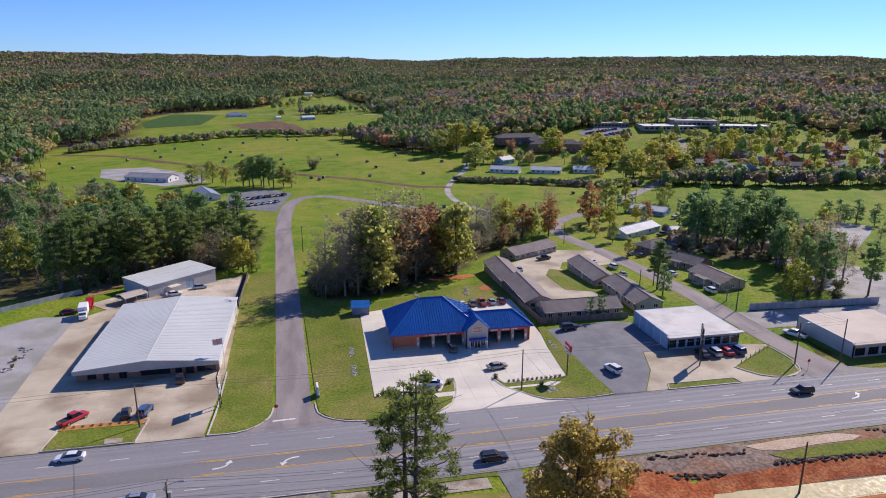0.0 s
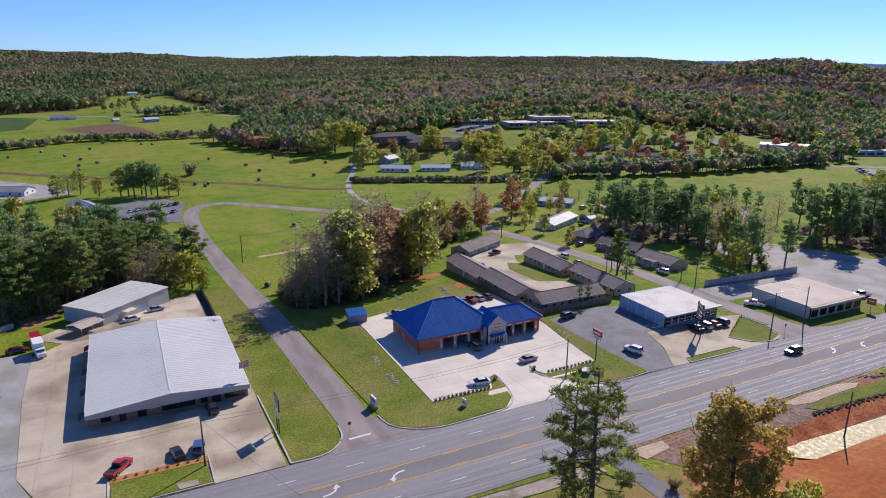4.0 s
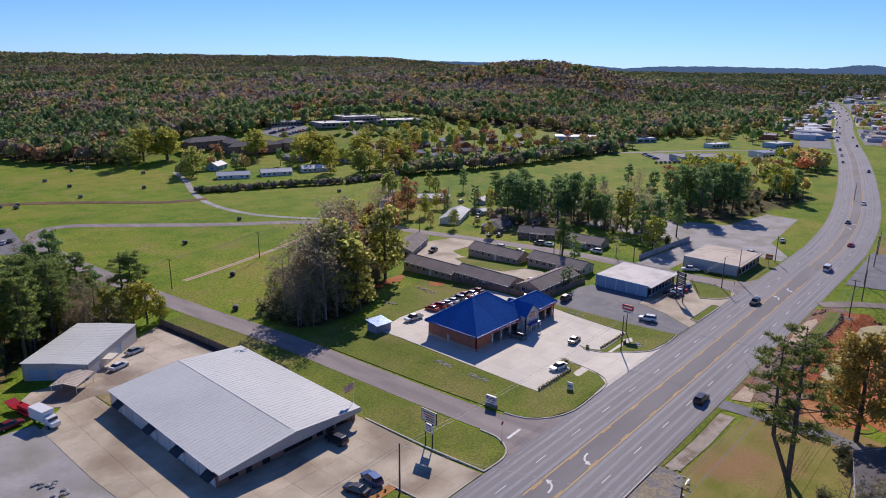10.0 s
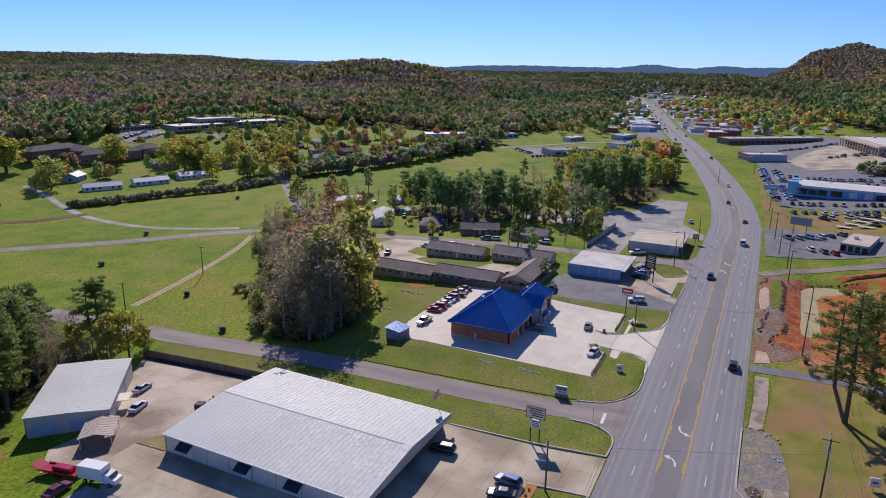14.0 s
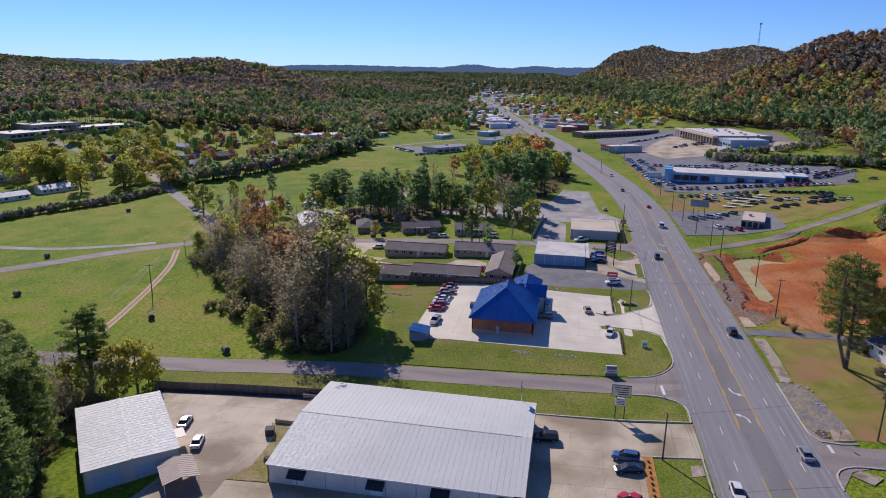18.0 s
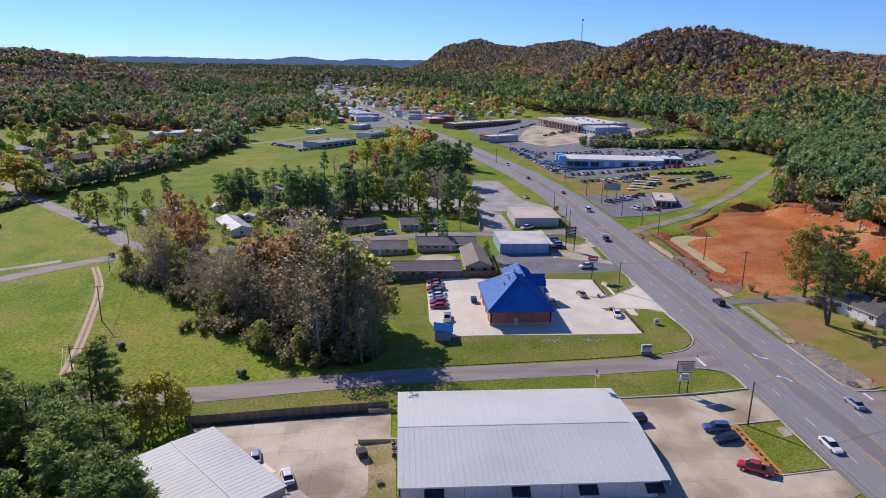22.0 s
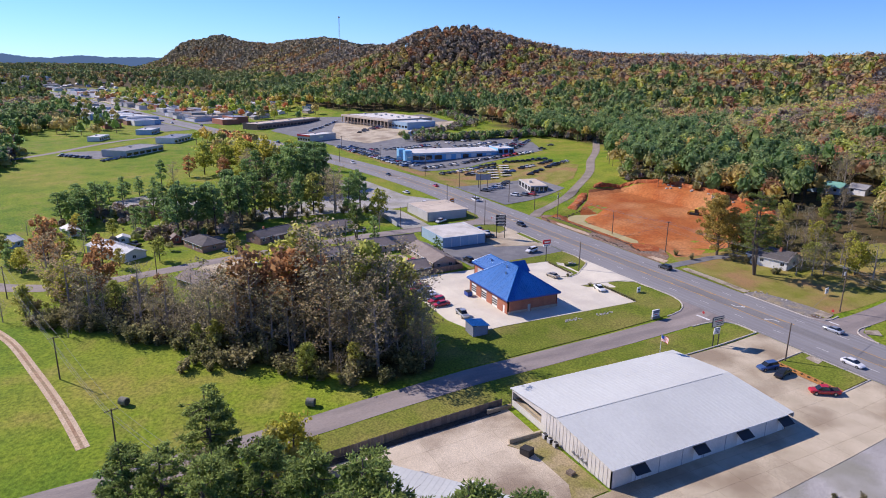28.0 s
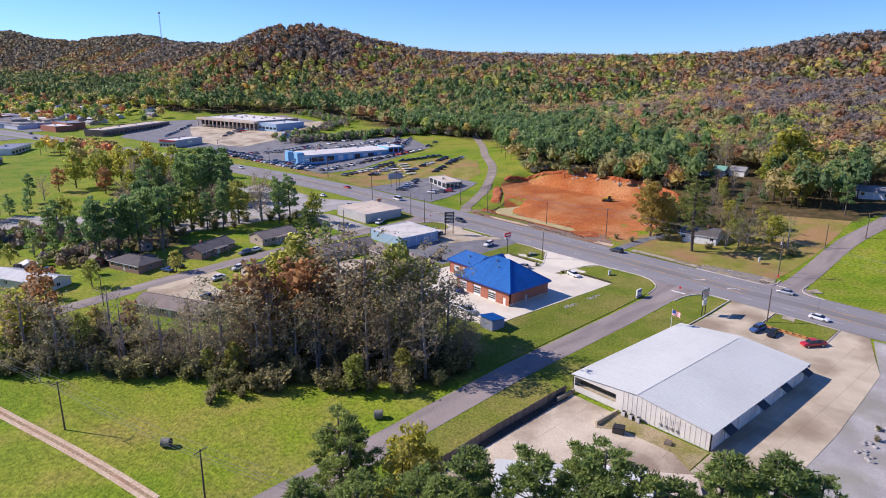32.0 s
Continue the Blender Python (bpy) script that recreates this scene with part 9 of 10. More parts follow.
for tx, ty, th, tk in ((20, 196, 26.4, "oak"), (30, 206, 28.6, "thin"), (42, 222, 23.1, "rust"), (24, 203, 29.7, "thin"), (35, 211, 25, "rust"), (15, 199, 25.3, "thin"), (12, 196, 26.4, "thin"), (52, 240, 15.4, "bare"), (68, 258, 16.5, "thin"), (76, 263, 18.7, "thin"), (16, 203, 24.2, "bare"), (33, 222, 19.8, "bare"), (50, 234, 17.6, "bare"), (60, 246, 15.4, "bare"), (70, 246, 16.5, "bare"), (40, 214, 22, "rust"), (28, 199, 20.9, "rust"), (46, 212, 20.9, "yellow"), (82, 262, 15.4, "yellow"), (88, 257, 14.3, "rust"), (104, 270, 18.7, "thin"), (48, 206, 25, "oak"), (21, 188, 19.8, "oak"), (36, 219, 15.4, "thin"), (26, 214, 17.6, "thin"), (16, 208, 18.7, "thin")):
    tree(tk, tx, ty, th, "tall stand behind the workshop", "", 1.15 if tk == "rust" else 1.1)
# pines west of the lane, kept clear of the metal shed
PINES_W = [(-24, 280), (-44, 264), (-54, 250), (-56, 241), (-61, 233), (-67, 226), (-75, 218), (-86, 214), (-98, 232), (-106, 255), (-112, 280), (-140, 312), (-150, 345), (-110, 345), (-75, 315), (-40, 295)]
grove(PINES_W, 94, ["pine", "pine", "pine", "pine", "oak", "thin"], (16, 22), "pine wood west of the lane", 4.0)
grove([(-40, 236), (-54, 234), (-66, 226), (-76, 222), (-60, 248), (-48, 256), (-34, 262)], 16, ["rust", "yellow", "thin", "oak", "youngpine"], (7, 12), "wood's edge behind the metal shed", 4)
grove([(-34, 231), (-46, 232), (-60, 220), (-74, 208), (-86, 214), (-70, 232), (-44, 246)], 22, ["thin", "bare", "thin", "bare", "youngpine"], (8, 11), "thin trees behind the metal shed", 3)
grove([(-30, 229), (-42, 233), (-58, 227), (-70, 218), (-62, 234), (-40, 244)], 30, ["bush"], (14, 26), "scrub beside the metal shed", 2.2)
for tx, ty, th, tk in ((-57.5, 225.5, 25, "nearpine"), (-50.5, 230, 23, "nearpine"), (-53.5, 223.5, 22, "nearpine"), (-61, 224, 24, "nearpine"), (-68, 217, 25, "nearpine"), (-75.5, 211, 23, "nearpine"), (-64, 220, 21.5, "nearpine"), (-72, 213, 25, "nearpine"), (-21.2, 238.5, 19.5, "forkpine"), (-44, 234, 22, "nearpine"), (-41, 240, 21, "nearpine"), (-37, 246, 21, "nearpine"), (-47, 241, 23, "nearpine"), (-31, 250, 19, "nearpine"), (-36.5, 233.5, 9, "thin"), (-40, 236, 12, "thin"), (-44, 238, 11, "yellow"), (-35, 239, 12, "thin"), (-30, 236, 10, "yellow"), (-27, 242, 12, "thin"), (-33, 243, 13, "thin"), (-48, 235, 12, "thin"), (-26, 235, 9, "thin"), (-31.5, 230, 8, "thin"), (-23, 226, 12.6, "yellow"), (-20, 224.5, 8, "yellow"), (-18.5, 226.5, 7, "youngpine"), (-25, 230, 12, "oak"), (-28, 227, 9, "oak"), (-27, 252, 14, "pine"), (-33, 247, 13, "youngpine")):
    tree(tk, tx, ty, th, "pine wood west of the lane", "", 1.22 if tk == "nearpine" else 1.25 if tk == "forkpine" else 1.0)
# pines and scrub on the east
grove([(140, 232), (146, 208), (152, 196), (170, 194), (172, 205), (160, 216), (152, 236)], 13, ["pine", "pine", "pine", "pine", "pine", "thin"], (17, 23), "pines by the brick houses", 3.8)
grove([(136, 152), (146, 150), (166, 190), (170, 186), (152, 148), (160, 152), (178, 188), (158, 196)], 12, ["pine", "pine", "oak", "thin"], (15, 23), "pines by the gravel clearing", 4)
grove([(196, 150), (222, 144), (240, 160), (238, 190), (218, 196), (200, 172)], 14, ["pine", "pine", "pine"], (18, 25), "trees beside the highway", 4.4)
grove([(232, 142), (292, 134), (300, 150), (262, 190), (240, 190)], 16, ["pine", "yellow", "thin", "pine", "yellow"], (12, 18), "trees beside the highway", 5.0)
grove([(170, 200), (200, 190), (218, 200), (190, 218), (176, 214)], 16, ["bush", "thin", "bush", "bare"], (10, 18), "scrub behind the clearing", 3.5)
grove([(138, 226), (148, 196), (176, 190), (178, 204), (156, 236)], 12, ["bush"], (18, 28), "scrub under the pines", 3)
grove([(136, 152), (150, 148), (178, 188), (158, 196)], 16, ["bush"], (16, 28), "scrub by the gravel clearing", 3)
grove([(198, 150), (230, 143), (292, 135), (300, 150), (262, 188), (218, 194)], 22, ["bush"], (18, 28), "scrub under the roadside trees", 4)
for tx, ty, th, tk, lb in ((103, 172, 16, "forkpine", "dark spreading conifer by the shop"), (101.5, 166, 10, "youngpine", ""), (134, 152, 13, "yellow", "pale grey-green rounded tree by the fence"), (172, 331, 13, "oak", ""), (177, 301, 12, "oak", ""), (124.5, 251.5 + 20, 20, "rust", "tall tree with orange autumn leaves by the street"), (99, 255, 17, "rust", "tall tree with orange autumn leaves by the street"), (164, 262, 12, "cedar", ""), (160, 300, 9, "cedar", ""), (73, 153.0, 6, "cedar", ""), (76, 152.8, 6.5, "cedar", ""), (200, 300, 15, "pine", ""), (186, 236, 15, "pine", ""), (192, 232, 16, "pine", ""), (206, 226, 13, "yellow", ""), (117, 158, 8, "bare", ""), (96, 268, 11, "oak", ""), (100, 258, 10, "yellow", ""), (93, 262, 9, "rust", ""), (128, 280, 9, "yellow", ""), (142, 286, 11, "oak", ""), (120, 238, 9, "oak", ""), (150, 276, 8, "yellow", ""), (190, 318, 12, "oak", ""), (146, 262, 8, "bare", ""), (115, 214, 8, "oak", ""), (138, 210, 10, "thin", ""), (158, 240, 12, "pine", ""), (166, 232, 14, "pine", ""), (172, 244, 11, "youngpine", "")):
    tree(tk, tx, ty, th, "garden trees", lb)
YARDS = [[(122, 240), (152, 252), (150, 266), (120, 256)], [(156, 284), (176, 286), (176, 304), (156, 302)], [(120, 212), (142, 218), (142, 232), (120, 230)], ribbon(STREET, 12), [(146, 242), (160, 242), (160, 256), (146, 256)]]
grove([(112, 236), (160, 236), (190, 262), (186, 318), (168, 324), (128, 288), (112, 262)], 24, ["oak", "bush", "bush", "yellow", "bare", "youngpine", "bush", "rust"], (6, 12), "garden trees round the cottages", 4.5, YARDS)
grove([(66, 232), (84, 246), (100, 262), (96, 276), (84, 268), (66, 248)], 12, ["bush", "oak", "bush", "rust", "bare"], (7, 12), "trees at the end of the tall stand", 4, YARDS)
# round the gravel pad and along the green field east of the brick houses
for tx, ty, th, tk, w_ in ((240, 254, 10, "youngpine", 1.3), (243, 247, 11, "youngpine", 1.3), (246, 240, 10, "youngpine", 1.3), (238, 248, 9, "youngpine", 1.3), (236, 257, 10, "youngpine", 1.3), (246, 233, 9, "youngpine", 1.2), (212, 266, 15, "pine", 1.2), (206, 270, 14, "pine", 1.2), (196, 262, 12, "pine", 1.3), (267, 228, 15, "pine", 1.0), (269, 222, 12, "thin", 1.0), (290, 203, 19, "yellow", 1.0), (286, 212, 14, "rust", 1.0), (276, 193, 20, "yellow", 1.0), (266, 180, 22, "yellow", 1.0), (274, 171, 22, "yellow", 1.0), (284, 182, 21, "yellow", 1.0), (294, 192, 17, "oak", 1.1), (262, 196, 15, "rust", 1.0)):
    tree(tk, tx, ty, th, "trees along the green field", "", w_)
grove([(156, 250), (166, 222), (184, 214), (200, 216), (214, 244), (208, 262), (182, 268)], 9, ["bare", "thin", "bare"], (8, 13), "bare trees round the gravel pad", 4)
# broad trees round the sheds and the brown apartment house
for tx, ty, th, tk, w_ in ((126, 556, 20.2, "yellow", 1.4), (141, 548, 18.9, "yellow", 1.4), (134, 496, 14, "oak", 1.4), (107, 540, 17.6, "oak", 1.3), (140, 548, 17.6, "yellow", 1.3), (122, 474, 14.9, "oak", 1.5), (214, 463, 18.9, "yellow", 1.4), (223, 458, 17.6, "yellow", 1.4), (231, 466, 16.2, "oak", 1.3), (205, 397, 14.9, "oak", 1.5), (213, 402, 14.9, "yellow", 1.3), (204, 520, 14.9, "rust", 1.3), (196, 512, 17.6, "yellow", 1.3), (237, 394, 16.2, "yellow", 1.2), (232, 386, 13.5, "rust", 1.2), (218, 376, 12.2, "oak", 1.3), (160, 508, 13.5, "rust", 1.2), (240, 412, 16.2, "oak", 1.3), (152.4, 314, 15.5, "oak", 1.35), (194.6, 271.6, 15, "pine", 1.5), (190.6, 265.2, 13, "pine", 1.5), (199.5, 264, 16, "pine", 1.4), (204, 258.5, 17, "pine", 1.3)):
    tree(tk, tx, ty, th * (1.3 if ty > 370 else 1.0), "broad trees round the sheds", "", w_)
# south side
tree("openpine", 13.2, 73.2, 27.3, "", "tall double-trunked open pine in front of the small house", 1.0)
tree("golden", 33.2, 67.2, 21.6, "", "large rounded tree with golden-brown autumn leaves", 1.12)
for tx, ty, th, tk in ((5, 56, 9, "oak"), (10, 50, 11, "thin"), (-2, 46, 10, "bare"), (-10, 52, 12, "bare"), (22, 66, 3, "bush"), (26, 68, 2.6, "bush"), (10, 67, 2.4, "bush"), (33, 60, 3, "bush"), (-14, 58, 3.4, "bush"), (34, 78, 2.2, "bush"), (40, 79, 2, "bush")):
    tree(tk, tx, ty, th, "garden trees of the small house")
CLEARING = [(40, -26), (62, -16), (34, 50), (12, 44), (-20, 36), (-20, 14), (4, 14), (26, -2)]
grove([(-18, 38), (8, 44), (36, 30), (44, 10), (60, 8), (60, -30), (20, -40), (-18, -20)], 20, ["oak", "pine", "thin", "yellow", "thin", "oak"], (11, 18), "wooded slope above the small house", 5, [CLEARING])
grove([(36, 50), (12, 46), (6, 24), (24, -6), (50, -8)], 46, ["bush", "bare", "thin", "oak", "youngpine", "bush"], (6, 9.5), "brush below the green-roofed house", 3.2)
tree("yellow", 21, -26, 24, "", "large golden-yellow tree on the wooded slope", 1.35)
HOUSE_YARD = [(8, 53), (26, 53), (26, 68), (8, 68)]
grove([(-2, 64), (9, 69), (28, 64), (40, 57), (36, 42), (4, 42), (-6, 52)], 38, ["oak", "bush", "bare", "bare", "thin", "yellow", "bush", "bush", "oak", "bush"], (8, 14), "trees crowding the small house", 3, [HOUSE_YARD])
# meadow: lone bushes, hedges, garden trees of the close
tree("bush", 3, 492, 9, "", "large round bush alone in the meadow", 1.1)
for tx, ty, th, tk in ((-41, 427, 17, "oak"), (-34, 416, 21, "pine"), (-28, 419, 22, "pine"), (-22, 418, 20, "pine"), (-37, 424, 19, "pine"), (-30, 427, 20, "oak"), (-25, 424, 19, "pine"), (-16, 418, 14, "oak"), (-11, 416, 12, "oak"), (-73, 435, 14, "oak"), (-62, 444, 15, "oak"), (-68, 440, 13, "thin"), (-52, 430, 12, "oak")):
    tree(tk, tx, ty, th, "trees by the field-side lot", "", 1.15)
# street trees of the close and round the sheds, each with its own autumn colour
for tx, ty, th, tk in ((285, 444, 18, "oak"), (310, 448, 15.6, "yellow"), (297, 408, 10.8, "rust"), (300, 399, 12, "yellow"), (312, 401, 13.2, "rust"), (316, 387, 13.2, "rust"), (320, 372, 14.4, "rust"), (342, 376, 14.4, "rust"), (364, 381, 14.4, "oak"), (330, 374, 12, "yellow"), (355, 372, 13.2, "rust"), (235, 383, 15.6, "yellow"), (241, 388, 16.8, "oak"), (214, 444, 16.8, "yellow"), (208, 452, 18, "yellow"), (195, 418, 15.6, "yellow"), (255, 457, 15.6, "yellow"), (262, 466, 16.8, "oak"), (272, 470, 18, "oak"), (405, 511, 15.6, "oak"), (418, 483, 14.4, "yellow"), (432, 467, 15.6, "oak"), (380, 500, 14.4, "oak"), (352, 500, 15.6, "yellow"), (330, 480, 14.4, "oak"), (300, 470, 16.8, "oak"), (285, 482, 18, "oak"), (278, 416, 14.4, "rust"), (376, 366, 13.2, "rust"), (392, 358, 13.2, "yellow"), (402, 352, 14.4, "rust"), (340, 425, 10.8, "rust"), (362, 415, 12, "yellow"), (390, 425, 12, "rust"), (408, 398, 13.2, "rust"), (425, 430, 14.4, "oak"), (440, 415, 14.4, "yellow"), (220, 490, 14.4, "yellow"), (248, 498, 14.4, "oak"), (236, 470, 15.6, "oak")):
    tree(tk, tx, ty, th * (.8 if tx > 270 and ty < 420 else 1.12), "street trees of the leafy close", "", 1.25)


for k in range(14):
    tree("shrub", 13.0 + k * .95, 121.6, .95, "clipped shrubs along the workshop lawn")
for k in range(12):
    tree("shrub", 41.2 + k * 1.05, 122.5, .9, "clipped shrubs along the workshop lawn")
for k in range(9):
    tree("shrub", -45.6 + k * 1.6, 120.5, .7, "small plants in the mulch bed")
for tx, ty in ((28.6, 124.6), (39.0, 125.0), (47.5, 119.5), (-68, 157), (-67, 153), (-69, 149)):
    tree("shrub", tx, ty, 1.4, "young shrubs")


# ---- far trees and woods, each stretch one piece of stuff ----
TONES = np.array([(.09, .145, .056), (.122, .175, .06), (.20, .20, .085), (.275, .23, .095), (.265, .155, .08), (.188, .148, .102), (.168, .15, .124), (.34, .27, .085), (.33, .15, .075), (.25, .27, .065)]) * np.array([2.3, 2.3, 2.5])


def lie(x, y):
    """The ground's height under many places."""
    ix, iy = np.clip(np.searchsorted(GX, x) - 1, 0, nx - 2), np.clip(np.searchsorted(GY, y) - 1, 0, ny - 2)
    u, v = (x - GX[ix]) / (GX[ix + 1] - GX[ix]), (y - GY[iy]) / (GY[iy + 1] - GY[iy])
    return (GH[iy, ix] * (1 - u) + GH[iy, ix + 1] * u) * (1 - v) + (GH[iy + 1, ix] * (1 - u) + GH[iy + 1, ix + 1] * u) * v


def shells():
    """Directions and facets of a coarse and a fine ball, without their undersides."""
    g = (1 + 5 ** .5) / 2
    V = np.array([(-1, g, 0), (1, g, 0), (-1, -g, 0), (1, -g, 0), (0, -1, g), (0, 1, g), (0, -1, -g), (0, 1, -g), (g, 0, -1), (g, 0, 1), (-g, 0, -1), (-g, 0, 1)]) / math.hypot(1, g)
    T = [(i, j, k) for i in range(12) for j in range(i + 1, 12) for k in range(j + 1, 12) if max(np.linalg.norm(V[i] - V[j]), np.linalg.norm(V[j] - V[k]), np.linalg.norm(V[i] - V[k])) < 1.2]
    tip = np.array([[math.cos(.5), 0, math.sin(.5)], [0, 1, 0], [-math.sin(.5), 0, math.cos(.5)]])
    V = V @ tip.T
    out = []
    for step in range(2):
        keep = [t for t in T if V[list(t)].mean(0)[2] > -.62]
        out.append((V, np.array(keep)))
        W, seen, N = [tuple(v) for v in V], {}, []

        def half(i, j):
            q = (min(i, j), max(i, j))
            if q not in seen:
                m = V[i] + V[j]
                seen[q] = len(W)
                W.append(tuple(m / np.linalg.norm(m)))
            return seen[q]
        for i, j, k in T:
            a, b, c = half(i, j), half(j, k), half(i, k)
            N += [(i, a, c), (a, j, b), (c, b, k), (a, b, c)]
        V, T = np.array(W), N
    return out


SHELLS = shells()


def crowns(name, label, x, y, pick, crown, tris, size, rng, scale=1.0, haze=0.0, shell=1):
    """One mesh of many trees: each a stem and a crown of loose leaf clumps with its own tone."""
    n = len(x)
    z = lie(x, y)
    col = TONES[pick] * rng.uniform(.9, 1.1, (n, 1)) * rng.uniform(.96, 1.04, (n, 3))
    # haze is put into the colour: crowns pulled towards a cooler mean tone
    col = col * (1 - haze) + col.mean(0) * np.array([.98, .97, 1.12]) * haze
    conif = pick < 2
    h = np.where(conif, rng.uniform(13, 20, n), rng.uniform(11, 17, n)) * (crown / 4.5 if crown < 4.5 else (crown / 4.5) ** .3) * scale
    rad = np.where(conif, rng.uniform(.7, .95, n), rng.uniform(.8, 1.2, n)) * crown
    low = np.where(conif, .9, .62)[:, None]
    up = (rad * np.where(conif, 1.3, 1.0))[:, None]
    mid = (h * np.where(conif, .55, .5))[:, None]
    foot = np.stack([x, y, z], -1)

    def set_out(d, rr):
        """Places on the crowns in the given ways from their middles."""
        C = d * rr[..., None] * rad[:, None, None]
        C[..., 2] = np.maximum(d[..., 2], -low) * rr * up + mid
        C[..., :2] *= np.where(conif[:, None], 1 - .2 * np.clip(d[..., 2] + .2, 0, 1.2), 1.0)[..., None]
        return C + foot[:, None, :]
    # the leaf mass: a closed, lumpy, uneven dome of many facets, each different
    D, Fa = SHELLS[shell]
    a = rng.uniform(0, 2 * math.pi, n)
    lean = rng.normal(0, .12, (n, 1, 2))
    Dn = np.stack([D[None, :, 0] * np.cos(a)[:, None] - D[None, :, 1] * np.sin(a)[:, None], D[None, :, 0] * np.sin(a)[:, None] + D[None, :, 1] * np.cos(a)[:, None], np.broadcast_to(D[None, :, 2], (n, len(D)))], -1)
    Sh = set_out(Dn, rng.uniform(.6, 1.02, (n, len(D))) if tris > 9 else rng.uniform(.64, 1.1, (n, len(D))))
    Sh[..., :2] += lean * rad[:, None, None] * np.clip(Dn[..., 2:], 0, 1)
    P = np.zeros((0, 3))
    # loose leaf clumps that fray its outline
    if tris:
        d = rng.normal(size=(n, tris, 3))
        d[..., 2] = np.abs(d[..., 2]) * 1.3 - .45
        d /= np.linalg.norm(d, axis=2)[..., None]
        C = set_out(d, rng.uniform(.82, 1.16, (n, tris)))
        nrm = d + rng.normal(0, .4, d.shape)
        nrm /= np.linalg.norm(nrm, axis=2)[..., None]
        e = np.cross(nrm, rng.normal(size=d.shape))
        e /= np.linalg.norm(e, axis=2)[..., None]
        f = np.cross(nrm, e)
        s = rng.uniform(.6, 1.3, (n, tris, 1)) * size
        P = np.stack([C + e * s, C - e * s * .5 + f * s * .85, C - e * s * .5 - f * s * .85], 2).reshape(-1, 3)
    w = .07 * crown
    top = foot + np.stack([0 * h, 0 * h, h * .7], -1)
    St = np.stack([foot + (w, 0, -.5), foot + (-w, .3 * w, -.5), top, foot + (0, w, -.5), foot + (.2 * w, -w, -.5), top], 1).reshape(-1, 3)
    m = n * len(D)
    V = np.concatenate([Sh.reshape(-1, 3), P, St])
    shell_faces = (Fa[None] + (np.arange(n) * len(D))[:, None, None]).reshape(-1, 3)
    faces = np.concatenate([shell_faces, np.arange(m, len(V)).reshape(-1, 3)])
    me = numpy_mesh(name, V, faces, M_FARWOOD)
    me.polygons.foreach_set("use_smooth", np.arange(len(faces)) < len(shell_faces))
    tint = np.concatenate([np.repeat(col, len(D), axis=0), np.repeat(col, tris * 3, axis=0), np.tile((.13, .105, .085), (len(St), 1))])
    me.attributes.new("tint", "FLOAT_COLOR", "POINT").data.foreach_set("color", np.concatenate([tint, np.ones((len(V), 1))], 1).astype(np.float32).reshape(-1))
    return tagged(part(name, me, None), label, "woodland", kind="stuff")


TOWN = [(560, 60), (805, 64), (1150, 5), (1625, 30), (2150, 120), (2250, 600), (1900, 590), (1600, 500), (1300, 420), (900, 325), (640, 270)]
SLOPE_YARD = [(-24, 12), (6, 16), (16, 12), (34, -30), (64, -34), (66, -12), (44, 4), (34, 54), (-24, 60)]
PINE_SIDE = [(30, 12), (140, 10), (245, -60), (330, -75), (320, -100), (230, -110), (140, -52), (40, -30)]


